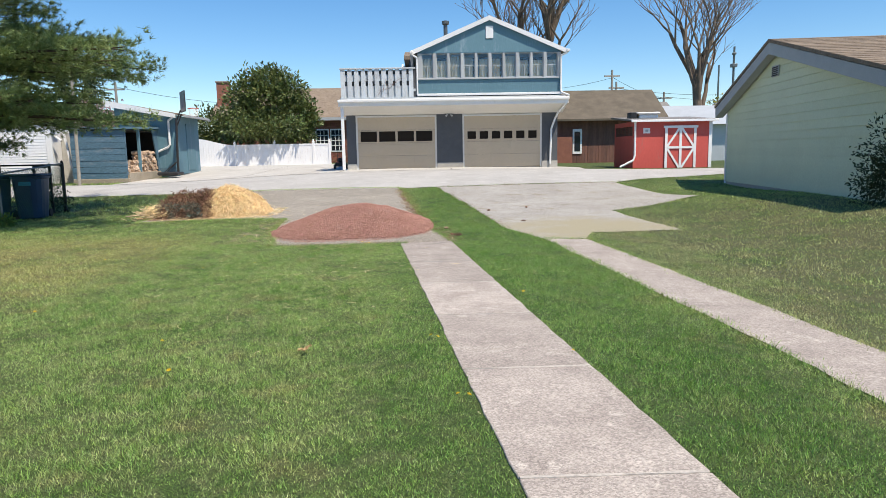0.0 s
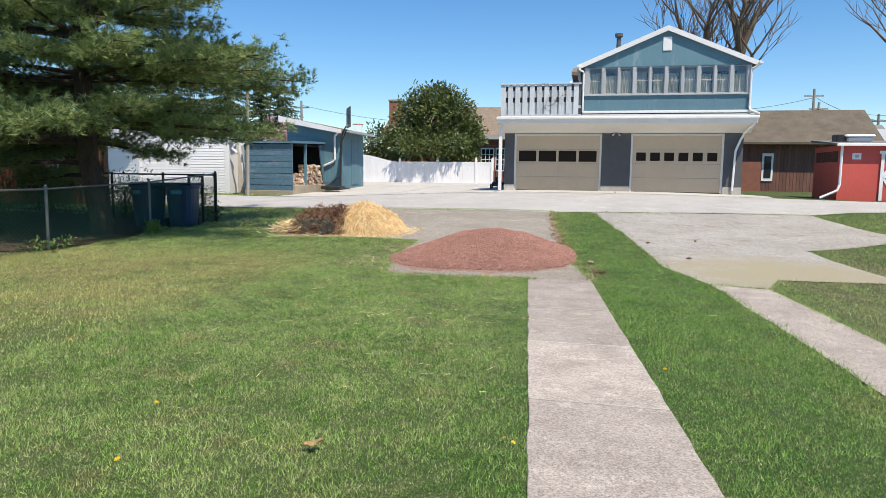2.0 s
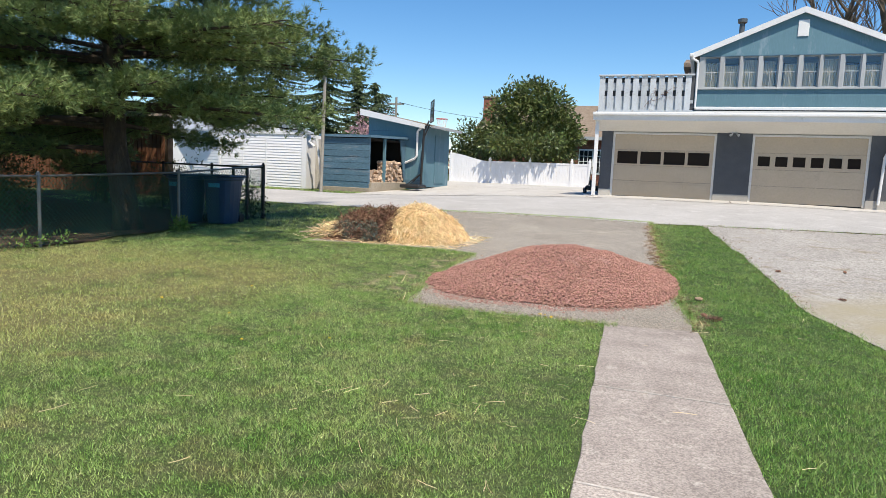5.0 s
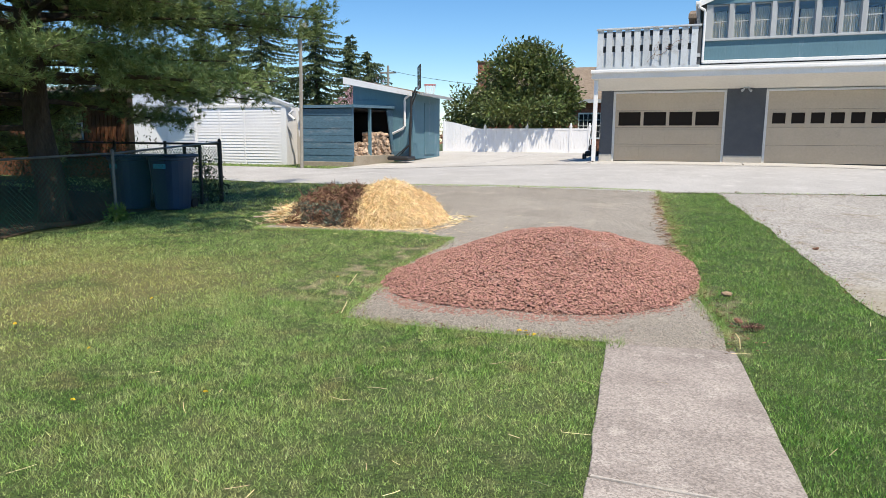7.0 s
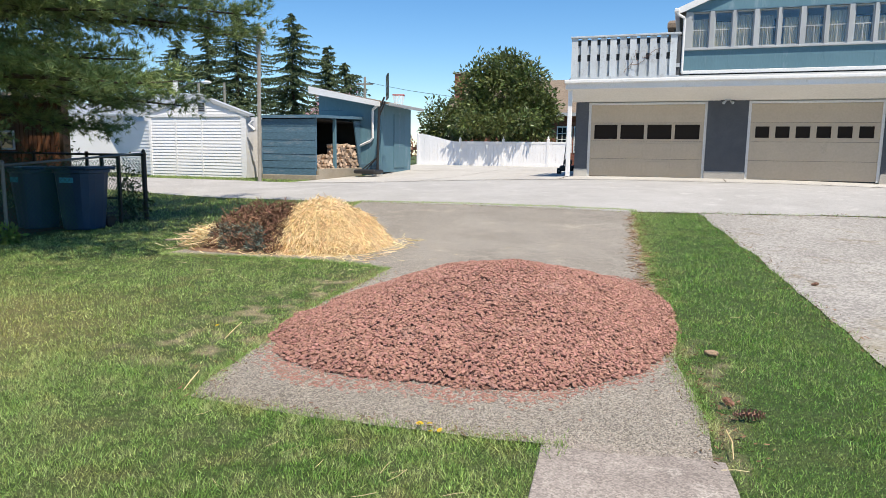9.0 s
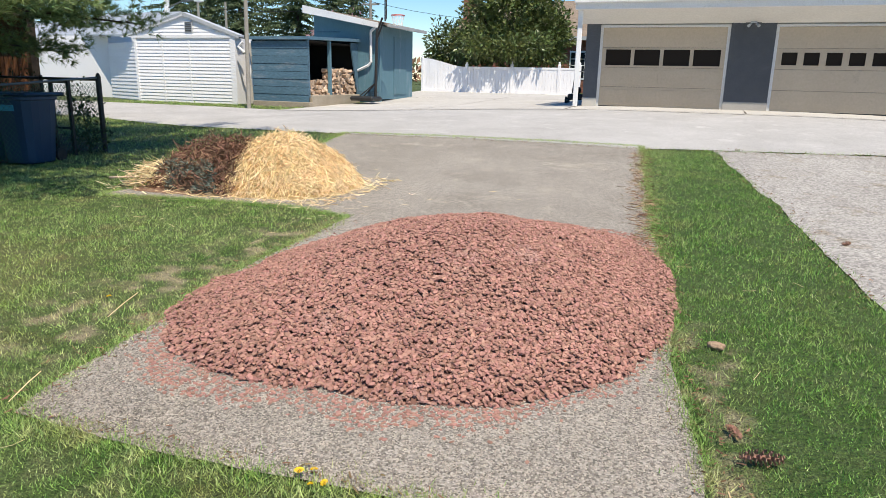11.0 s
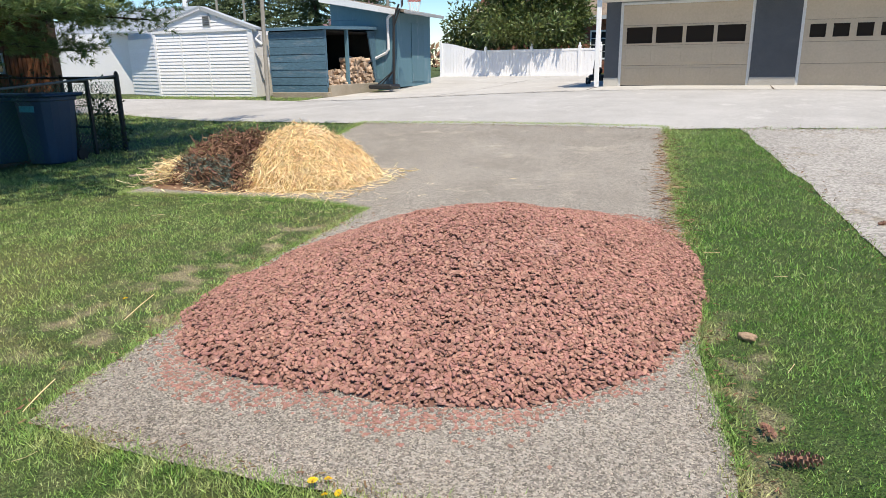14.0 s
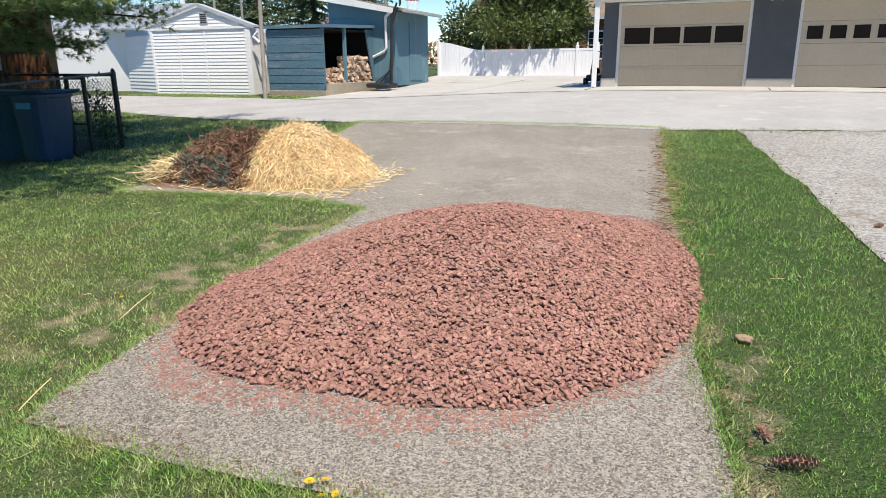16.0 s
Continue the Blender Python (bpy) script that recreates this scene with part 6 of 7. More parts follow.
def magnolia():
    t = thing("magnolia_tree", (-8.9, 44.5, 0.7), "dense dark evergreen magnolia behind the white fence", "tree")
    rng = random.Random(2)
    for k in range(5):
        a = k * 1.26
        part("trunk", tube([(-8.9 + 0.1 * math.cos(a), 44.6, 0.6), (-8.9 + 0.5 * math.cos(a), 44.6 + 0.3 * math.sin(a), 2.4), (-8.9 + 1.6 * math.cos(a), 44.6 + 1.2 * math.sin(a), 4.6)], [0.12, 0.09, 0.03], 7), M_BARK, t)
    lumps = [(-8.9, 44.6, 4.9, 2.3, 1.8, 1.8), (-10.4, 44.3, 3.6, 1.6, 1.5, 1.4), (-7.2, 44.3, 3.5, 1.7, 1.6, 1.4), (-8.8, 43.6, 3.2, 2.2, 1.2, 1.2), (-8.6, 44.6, 6.2, 1.1, 1.0, 0.95), (-10.0, 44.5, 5.5, 1.3, 1.0, 1.0), (-7.5, 44.4, 5.4, 1.4, 1.1, 1.0), (-6.4, 44.0, 3.9, 0.9, 0.9, 1.0), (-10.9, 44.1, 2.9, 1.0, 0.9, 0.8), (-6.6, 43.5, 2.7, 0.9, 0.8, 0.7), (-9.6, 41.7, 3.0, 1.1, 0.6, 0.6), (-8.0, 41.8, 2.9, 1.0, 0.55, 0.55), (-6.8, 41.9, 3.1, 0.8, 0.5, 0.5)]
    leaf_cloud("crown", lumps, 19000, 0.26, M_MAGLEAF, t, 4, 0.45, 0.6)
    b = thing("evergreen_shrub", (-12.9, 45.5, 0.7), "rounded dark evergreen shrub behind the fence", "shrub")
    part("trunk", tube([(-12.9, 45.5, 0.6), (-12.9, 45.5, 2.6)], [0.08, 0.04], 6), M_BARK, b)
    leaf_cloud("crown", [(-12.9, 45.5, 3.3, 1.2, 1.0, 1.2), (-12.2, 45.4, 2.6, 0.9, 0.9, 1.0), (-13.4, 45.4, 2.2, 0.8, 0.8, 0.9)], 2600, 0.26, M_MAGLEAF, b, 5, 0.45, 0.6)


magnolia()


def spruce(x, y, height, spread, seed):
    t = thing("spruce_tree", (x, y, 0.6), "tall dark spruce in the distance", "tree", "distant spruces")
    r = np.random.default_rng(seed)
    part("trunk", tube([(x, y, 0.3), (x, y, height)], [0.3, 0.03], 7), M_BARK, t)
    base, d, ln = [], [], []
    n = int(height * 13)
    for k in range(n):
        f = k / n
        z = 0.6 + height * (0.08 + 0.92 * f)
        reach = 2.2 * spread * (1 - f) ** 0.85 * r.uniform(0.65, 1.15) + 0.15
        a = r.uniform(0, 6.283)
        u = np.array([np.cos(a), np.sin(a), 0])
        m = int(8 + reach * 9)
        for j in range(m):
            q = (j + r.random()) / m
            base.append((x + u[0] * reach * q, y + u[1] * reach * q, z - 0.28 * reach * q + 0.12 * reach * q * q))
            d.append((u[0] * 0.7 + r.normal(0, 0.7), u[1] * 0.7 + r.normal(0, 0.7), r.normal(-0.55, 0.3)))
            ln.append(0.35 + 0.35 * (1 - q))
    base, d, ln = np.array(base), np.array(d), np.array(ln)
    v, f = strands(base, d, ln * r.uniform(0.7, 1.3, len(base)), np.full(len(base), 0.2), r)
    tagged(mesh_from("crown", v, f, M_SPRUCE, t), kind="stuff")


for x, y, h, s, k in SPRUCES:
    spruce(x, y, h, s, k)


def bare_tree(name, at, trunk_h, r0, seed, label, forks, height, splay=0.35):
    t = thing(name, at, label, "tree")
    rng = random.Random(seed)
    twigs = bmesh.new()

    def grow(p, d, length, r, depth, parent_mesh):
        n = 4
        pts, rad = [Vector(p)], [r]
        for k in range(n):
            d = (d + Vector((rng.gauss(0, 0.10), rng.gauss(0, 0.10), 0.07))).normalized()
            pts.append(pts[-1] + d * length / n)
            rad.append(r * (1 - 0.45 * (k + 1) / n))
        if depth == 0:
            tube(pts, rad, 10, parent_mesh)
        elif depth == 1:
            b = tube(pts, rad, 7)
            part("limb", b, M_PALEBARK, t)
        else:
            tube(pts, rad, 4 if depth > 2 else 5, twigs, cap=False)
        if depth >= 4:
            return
        kids = forks if depth == 0 else rng.choice((3, 4, 4))
        for k in range(kids):
            f = 1.0 if k < 2 else rng.uniform(0.45, 0.95)
            i = min(int(f * n), n - 1)
            q = pts[i].lerp(pts[i + 1], f * n - i)
            a = k * 2.4 + rng.uniform(0, 1)
            side = Vector((math.cos(a), math.sin(a), 0))
            sp = splay if depth == 0 else 0.55
            nd = (d + side * sp * rng.uniform(0.6, 1.5)).normalized()
            grow(q, nd, length * rng.uniform(0.55, 0.8) if depth else height * rng.uniform(0.4, 0.6), max(0.018, rad[-1] * rng.uniform(0.55, 0.85)), depth + 1, None)
    tm = bmesh.new()
    grow(Vector(at) - Vector((0, 0, 0.3)), Vector((0.02, 0, 1)), trunk_h, r0, 0, tm)
    part("trunk", tm, M_PALEBARK, t)
    tagged(part("twig_mass", twigs, M_PALEBARK, t), kind="stuff")


for q in BARETREES:
    bare_tree(*q)


def far_woods():
    r = np.random.default_rng(77)
    lumps = []
    for k in range(70):
        a = -0.85 + 1.7 * k / 70 + r.normal(0, 0.01)
        dist = r.uniform(150, 230)
        hh = r.uniform(3, 5.0)
        lumps.append((math.sin(a) * dist, math.cos(a) * dist, hh * 0.5, r.uniform(4, 9), 3, hh))
    ob = leaf_cloud("far_woods", lumps, 9000, 1.6, M_TWIG, None, 78, 0.4, 0.8)
    tagged(ob, "hazy brown bare woods along the horizon", "woods", kind="stuff")


far_woods()


def shrubs():
    s = thing("shrub", (8.5, 10.6, 0.05), "dark evergreen shrub against the green house", "shrub")
    part("stem", tube([(8.6, 10.5, 0.2), (8.6, 10.5, 1.3)], [0.03, 0.015], 5), M_BARK, s)
    leaf_cloud("leaves", [(8.62, 10.55, 1.05, 0.5, 0.45, 0.8), (8.5, 10.6, 0.72, 0.45, 0.4, 0.45)], 3200, 0.07, M_BUSH, s, 21, 0.4, 0.8)
    y = thing("yellow_shrub", (28, 58, 0.6), "yellow-green flowering shrub beyond the shed", "shrub")
    leaf_cloud("leaves", [(27.5, 58, 4.0, 2.2, 1.5, 1.6)], 900, 0.35, M_YELLOWSHRUB, y, 22, 0.5, 0.8)
    part("stem", tube([(27.5, 58, 0.5), (27.5, 58, 4)], [0.1, 0.05], 5), M_BARK, y)
    p = thing("blossom_tree", (-20, 46, 0.6), "small pink blossoming tree behind the workshop", "tree")
    part("trunk", tube([(-20, 46, 0.4), (-20, 46, 3)], [0.12, 0.05], 6), M_BARK, p)
    leaf_cloud("crown", [(-20, 46, 3.6, 2.0, 1.6, 1.4), (-18.9, 46, 3.2, 1.3, 1.2, 1.1)], 2500, 0.2, M_PINK, p, 23, 0.6, 0.8)
    v = thing("creeper", (-8.0, 16.1, 0.1), "leafy creeper on the fence end", "shrub")
    leaf_cloud("leaves", [(-7.9, 16.1, 0.7, 0.45, 0.12, 0.5), (-7.6, 15.9, 0.3, 0.35, 0.25, 0.3)], 700, 0.06, M_BUSH, v, 24, 0.6, 0.9)
    part("stem", tube([(-7.8, 16.1, 0.05), (-7.9, 16.1, 0.9)], [0.012, 0.006], 4), M_BARK, v)
    w = thing("weed", (-7.3, 13.4, 0.0), "bright green weed at the fence post", "weed")
    leaf_cloud("leaves", [(-7.28, 13.4, 0.12, 0.2, 0.2, 0.14)], 260, 0.09, M_WEED, w, 25, 0.35, 0.9)
    w2 = thing("weed", (-7.0, 10.3, 0.0), "green weeds at the fence post", "weed")
    leaf_cloud("leaves", [(-7.0, 10.2, 0.10, 0.3, 0.3, 0.13), (-7.05, 10.8, 0.1, 0.25, 0.25, 0.12)], 160, 0.07, M_WEED, w2, 26, 0.35, 0.9)


M_YELLOWSHRUB = island(mat("yellow_leaves", (0.30, 0.27, 0.06), (0.22, 0.20, 0.05), 1, 10, 0.8, 0), 0.3, 0.02)
M_WEED = leafy(island(mat("weed_leaf", (0.13, 0.22, 0.05), (0.19, 0.29, 0.07), 3, 20, 0.7, 0), 0.3, 0.03), 0.25)
shrubs()


def yard_shrubs():
    for k, (x, y, r, h) in enumerate(((-10.6, 12.3, 1.0, 1.5), (-12.3, 13.6, 1.3, 1.9), (-10.4, 16.6, 1.0, 1.3), (-14.5, 12.4, 1.5, 2.2), (-17.0, 14.5, 1.7, 2.4), (-13.0, 17.0, 1.2, 1.5))):
        s = thing("yard_shrub", (x, y, ground_z(x, y)), "dark twiggy evergreen shrub in the shade of the pine", "shrub", "shrubs behind the fence")
        part("stem", tube([(x, y, 0.0), (x, y, h * 0.6)], [0.05, 0.02], 6), M_BARK, s)
        leaf_cloud("leaves", [(x, y, h * 0.5, r, r * 0.9, h * 0.5), (x + 0.4 * r, y - 0.3 * r, h * 0.4, r * 0.7, r * 0.6, h * 0.4)], 3200, 0.075, M_BUSH, s, 60 + k, 0.35, 0.8)


yard_shrubs()

# ---- chain-link fence ----
def chain_fence():
    f = thing("chain_link_fence", (-6.7, 12.5, 0.0), "low green-coated chain-link fence with steel posts", "fence")
    posts = [(-6.55, 4.4), (-6.85, 7.5), (-7.15, 10.55), (-7.42, 13.5), (-7.5, 16.1)]
    rail_h = [0.98, 0.98, 0.98, 1.03, 1.13]
    for i, (x, y) in enumerate(posts):
        g = ground_z(x, y)
        m = M_BLACKSTEEL if i == 4 else M_STEEL
        h = rail_h[i]
        p = part("post", tube([(x, y, g - 0.1), (x, y, g + h + 0.02)], 0.024 if i < 4 else 0.04, 8), m, f)
        part("post_cap", tube([(x, y, g + h + 0.02), (x, y, g + h + 0.04), (x, y, g + h + 0.07)], [0.03, 0.03, 0.01], 8), m, p)
    for k, ((x0, y0), (x1, y1)) in enumerate(zip(posts, posts[1:])):
        g0, g1 = ground_z(x0, y0), ground_z(x1, y1)
        part("top_rail", tube([(x0, y0, g0 + rail_h[k]), (x1, y1, g1 + rail_h[k + 1])], 0.017, 8), M_STEEL, f)
        wires = bmesh.new()
        a, b = Vector((x0, y0, g0 + 0.03)), Vector((x1, y1, g1 + 0.03))
        L = (b - a).length
        H = 0.94 if k < 3 else 1.03
        step = 0.075
        n = int((L + H) / step)
        u = (b - a) / L
        side = Vector((-u.y, u.x, 0)) * 0.004
        for j in range(n):
            for s in (1, -1):
                q0 = -H + j * step
                t0, t1 = max(q0, 0), min(q0 + H, L)
                if t1 - t0 < 0.03:
                    continue
                z0, z1 = t0 - q0, t1 - q0
                p0 = a + u * (t0 if s > 0 else t0) + Vector((0, 0, z0 if s > 0 else H - z0)) + side * s
                p1 = a + u * t1 + Vector((0, 0, z1 if s > 0 else H - z1)) + side * s
                tube([p0, p1], 0.0028, 3, wires, cap=False)
        tagged(part("wire_mesh", wires, M_GREENWIRE, f), kind="stuff")
    back = [(-7.5, 16.1), (-9.2, 16.5), (-11.0, 16.9), (-14.0, 17.6)]
    for (x, y) in back[1:]:
        part("post", tube([(x, y, 0), (x, y, 1.25)], 0.03, 8), M_BLACKSTEEL, f)
    for (x0, y0), (x1, y1) in zip(back, back[1:]):
        part("top_rail", tube([(x0, y0, ground_z(x0, y0) + 1.1), (x1, y1, ground_z(x1, y1) + 1.1)], 0.021, 8), M_BLACKSTEEL, f)
        wires = bmesh.new()
        a, b = Vector((x0, y0, 0.1)), Vector((x1, y1, 0.1))
        L = (b - a).length
        u = (b - a) / L
        k = 0
        while k * 0.085 < L + 1.0:
            for s in (1, -1):
                q0 = -1.0 + k * 0.085
                t0, t1 = max(q0, 0), min(q0 + 1.0, L)
                if t1 - t0 > 0.03:
                    tube([a + u * t0 + Vector((0, 0, t0 - q0 if s > 0 else 1.0 - (t0 - q0))), a + u * t1 + Vector((0, 0, t1 - q0 if s > 0 else 1.0 - (t1 - q0)))], 0.003, 3, wires, cap=False)
            k += 1
        tagged(part("wire_mesh", wires, M_BLACKSTEEL, f), kind="stuff")


chain_fence()


def bin_kit():
    b = kit("rubbish_bin", "dark blue plastic bin standing by the fence", "bin", "bins by the fence")
    bm = bmesh.new()
    prof = [(0.23, 0.0), (0.25, 0.02), (0.29, 0.5), (0.315, 0.86), (0.34, 0.87), (0.34, 0.91)]
    n = 20
    rings = []
    for r, z in prof:
        ring = []
        for k in range(n):
            a = k * 2 * math.pi / n
            c, s = math.cos(a), math.sin(a)
            q = (abs(c) ** 4 + abs(s) ** 4) ** -0.25
            ring.append(bm.verts.new((r * c * q, r * s * q, z)))
        rings.append(ring)
    for p, q in zip(rings, rings[1:]):
        for k in range(n):
            bm.faces.new((p[k], p[(k + 1) % n], q[(k + 1) % n], q[k]))
    bm.faces.new(list(reversed(rings[0])))
    bm.faces.new(rings[-1])
    part("body", bm, M_BIN, b, smooth=False)
    lid = box(-0.35, 0.35, -0.35, 0.35, 0.912, 0.96, 0.02)
    ld = part("lid", lid, M_BIN, b)
    part("handle", tube([(-0.2, 0.35, 0.93), (-0.2, 0.42, 0.95), (0.2, 0.42, 0.95), (0.2, 0.35, 0.93)], 0.015, 6), M_BLACK, ld)
    for x in (-0.24, 0.24):
        w = part("wheel", tube([(x - 0.02, 0.28, 0.09), (x + 0.02, 0.28, 0.09)], 0.09, 14), M_BLACK, b)
    part("label_mark", box(-0.12, 0.12, -0.335, -0.322, 0.72, 0.80, 0.003), M_BINMARK, b, "pale turquoise mark")
    return b


M_BINMARK = mat("turquoise_mark", (0.05, 0.30, 0.42), (0.04, 0.24, 0.36), 20, 60, 0.6, 0)
bin_thing = bin_kit()
bin_thing.matrix_basis = pose(-7.58, 14.9, ground_z(-7.58, 14.9), 0, 0, 8)
copy_thing(bin_thing, pose(-8.34, 14.75, ground_z(-8.34, 14.75), 0, 0, -14))


def frame_stand():
    s = thing("garden_trolley", (-7.6, 15.6, 0.1), "black steel trolley frame leaning by the bins", "trolley")
    for x in (-7.85, -7.5):
        part("upright", beam((x, 15.55, 0.1), (x, 15.55, 1.15), 0.04, 0.05), M_BLACKSTEEL, s)
    part("crossbar", beam((-7.87, 15.55, 1.17), (-7.48, 15.55, 1.17), 0.05, 0.05), M_BLACKSTEEL, s)
    part("crossbar", beam((-7.85, 15.55, 0.5), (-7.5, 15.55, 0.5), 0.03, 0.03), M_BLACKSTEEL, s)


frame_stand()


# ---- basketball stand ----
def basketball_stand():
    b = thing("basketball_stand", (-9.9, 30.0, 0.5), "portable basketball hoop with clear board on black base", "basketball hoop")
    g = 0.56
    base = box(-10.45, -9.55, 29.5, 30.3, g - 0.02, g + 0.13, 0.05)
    part("base", base, M_BLACK, b, smooth=False)
    part("pole", tube([(-9.75, 30.15, g + 0.1), (-9.72, 30.15, 1.9), (-9.68, 30.15, 3.0)], 0.05, 10), M_BLACKSTEEL, b)
    part("strut", tube([(-10.3, 29.9, g + 0.1), (-9.74, 30.12, 1.15)], 0.02, 6), M_BLACKSTEEL, b)
    part("strut", tube([(-10.3, 30.25, g + 0.1), (-9.74, 30.16, 1.15)], 0.02, 6), M_BLACKSTEEL, b)
    part("arm", tube([(-9.68, 30.15, 2.9), (-9.45, 30.1, 3.35)], 0.035, 6), M_BLACKSTEEL, b)
    part("arm", tube([(-9.7, 30.15, 2.6), (-9.42, 30.1, 3.2)], 0.03, 6), M_BLACKSTEEL, b)
    m = Matrix.Translation((-9.33, 30.1, 3.72)) @ Matrix.Rotation(radians(118), 4, "Z")
    bd = part("backboard", turned(box(-0.55, 0.55, -0.015, 0.015, -0.4, 0.4, 0.005), m), M_BOARD, b, "clear acrylic backboard")
    fr = bmesh.new()
    for q in ((-0.57, 0.57, 0.4, 0.44), (-0.57, 0.57, -0.44, -0.4), (-0.59, -0.55, -0.44, 0.44), (0.55, 0.59, -0.44, 0.44)):
        box(q[0], q[1], -0.02, 0.02, q[2], q[3], bm=fr)
    part("board_frame", turned(fr, m), M_BLACKSTEEL, bd)
    ring = [Vector((math.cos(k * math.pi / 10) * 0.23, -0.42 + math.sin(k * math.pi / 10) * 0.23, -0.28)) for k in range(21)]
    rim = part("rim", turned(tube(ring, 0.014, 6), m), M_RIM, b, "red-orange rim")
    net = bmesh.new()
    for k in range(12):
        a, c = k * math.pi / 6, (k + 1) * math.pi / 6
        tube([(math.cos(a) * 0.23, -0.42 + math.sin(a) * 0.23, -0.28), (math.cos(c) * 0.16, -0.42 + math.sin(c) * 0.16, -0.62)], 0.006, 3, net)
        tube([(math.cos(c) * 0.23, -0.42 + math.sin(c) * 0.23, -0.28), (math.cos(a) * 0.16, -0.42 + math.sin(a) * 0.16, -0.62)], 0.006, 3, net)
    tagged(part("net", turned(net, m), M_WHITE, rim), kind="stuff")


M_BOARD = glass_mat("acrylic_board", (0.25, 0.28, 0.30), 0.1)
M_RIM = mat("rim_paint", (0.50, 0.08, 0.04), (0.42, 0.07, 0.04), 5, 40, 0.5, 0)
basketball_stand()


# ---- yard light pole, street lamp, utility poles, wires, mast ----
def poles():
    p = thing("yard_light", (-11.9, 25.8, 0.3), "tall grey pole with floodlight by the wood store", "lamp post")
    part("pole", tube([(-11.95, 25.8, 0.2), (-11.9, 25.8, 3), (-11.85, 25.8, 5.3)], [0.065, 0.06, 0.05], 10), M_POLE, p)
    part("bracket", tube([(-11.85, 25.8, 4.95), (-11.7, 25.75, 4.98)], 0.02, 6), M_STEEL, p)
    part("floodlight", tube([(-11.74, 25.76, 4.9), (-11.66, 25.7, 5.02), (-11.6, 25.64, 5.08)], [0.05, 0.1, 0.12], 10), M_STEEL, p)
    part("photocell_box", box(-11.93, -11.83, 25.7, 25.76, 4.4, 4.7, 0.01), M_STEEL, p)
    s = thing("street_lamp", (-24.1, 36, 0.4), "street lamp with long curved arm", "street lamp")
    part("pole", tube([(-24.1, 36, 0.3), (-24.1, 36, 4.9)], 0.13, 8), M_WHITE, s)
    part("arm", tube([(-24.1, 36, 4.45), (-23.2, 36, 4.75), (-22.2, 36, 4.8)], 0.035, 6), M_STEEL, s)
    part("lamp_head", tube([(-22.4, 36, 4.79), (-22.1, 36, 4.78), (-21.85, 36, 4.76)], [0.05, 0.09, 0.04], 8), M_WHITE, s)
    for x, y, h, arm in ((20.85, 70, 9.4, True), (21.6, 71, 8.3, True), (26.3, 70, 7.1, True), (-42.3, 60, 7.6, False), (-26, 62, 8.0, True), (-44, 66, 8.3, False)):
        u = thing("utility_pole", (x, y, 0.5), "wooden utility pole with crossarm", "utility pole", "utility poles")
        part("pole", tube([(x, y, 0.2), (x, y, h)], [0.16, 0.11], 8), M_POLE, u)
        if arm:
            part("crossarm", box(x - 0.8, x + 0.8, y - 0.06, y + 0.06, h - 0.7, h - 0.55), M_POLE, u)
    for a, b, sag in (((9, 71, 7.6), (20.85, 70, 8.6), 0.5), ((20.85, 70, 7.6), (40, 69, 7.0), 0.6), ((20.85, 70, 8.7), (26.3, 70, 6.5), 0.3), ((26.3, 70, 6.6), (60, 72, 6.6), 0.8), ((-26, 62, 7.6), (-9, 60, 5.6), 0.5), ((-26, 62, 7.4), (-42, 60, 7.2), 0.5)):
        w = thing("overhead_wire", a, "thin dark overhead utility wire", "wire", "overhead wires")
        a, b = Vector(a), Vector(b)
        part("cable", tube([a.lerp(b, k / 8) - Vector((0, 0, sag * 4 * (k / 8) * (1 - k / 8))) for k in range(9)], 0.022, 4), M_BLACKSTEEL, w)
    m = thing("radio_mast", (93.7, 200, 0.5), "distant slim radio mast with antennas", "mast")
    part("mast", tube([(93.7, 200, 0), (93.7, 200, 30.5)], [0.5, 0.3], 8), M_STEEL, m)
    part("antenna_ring", box(92.9, 94.5, 199.2, 200.8, 24.6, 25.6, 0.1), M_STEEL, m)
    part("antenna_ring", box(93.2, 94.2, 199.5, 200.5, 28.2, 28.8, 0.1), M_STEEL, m)
    m2 = thing("radio_mast", (91.0, 202, 0.5), "distant slim radio mast", "mast")
    part("mast", tube([(90.2, 202, 0), (90.2, 202, 25.5)], [0.35, 0.25], 8), M_STEEL, m2)


poles()


# ---- firewood ----
def log_kit():
    rng = random.Random(3)
    out = []
    for k in range(5):
        bm = bmesh.new()
        n = rng.choice((5, 6, 7))
        r = rng.uniform(0.055, 0.095)
        ring = [(math.cos(a) * r * rng.uniform(0.75, 1.1), math.sin(a) * r * rng.uniform(0.7, 1.1)) for a in [i * 2 * math.pi / n for i in range(n)]]
        prism(ring, "x", -0.2, 0.2, bm)
        me = bpy.data.meshes.new("log")
        bm.to_mesh(me)
        bm.free()
        me.materials.append(M_LOG)
        out.append(me)
    return out


def firewood():
    f = thing("firewood_stack", (-11.1, 29.6, 0.65), "stack of split pale firewood in the wood store", "firewood")
    rng = random.Random(8)
    kinds = log_kit()
    y = 27.75
    while y < 30.8:
        top = 0.85 + (0.62 if y > 29.05 else 0.2) + rng.uniform(-0.06, 0.06) - (0.25 if y > 30.5 else 0)
        z = 0.72
        while z < top + 0.11:
            ob = new("log", kinds[rng.randrange(5)])
            ob.parent = f
            ob.matrix_parent_inverse = Matrix.Translation(f.location).inverted()
            ob.matrix_basis = Matrix.Translation((-11.12 + rng.uniform(-0.04, 0.08), y + rng.uniform(-0.02, 0.02), z)) @ Euler((rng.uniform(0, 6.28), rng.gauss(0, 0.16), rng.gauss(0, 0.45))).to_matrix().to_4x4()
            z += 0.135
        y += 0.15


firewood()


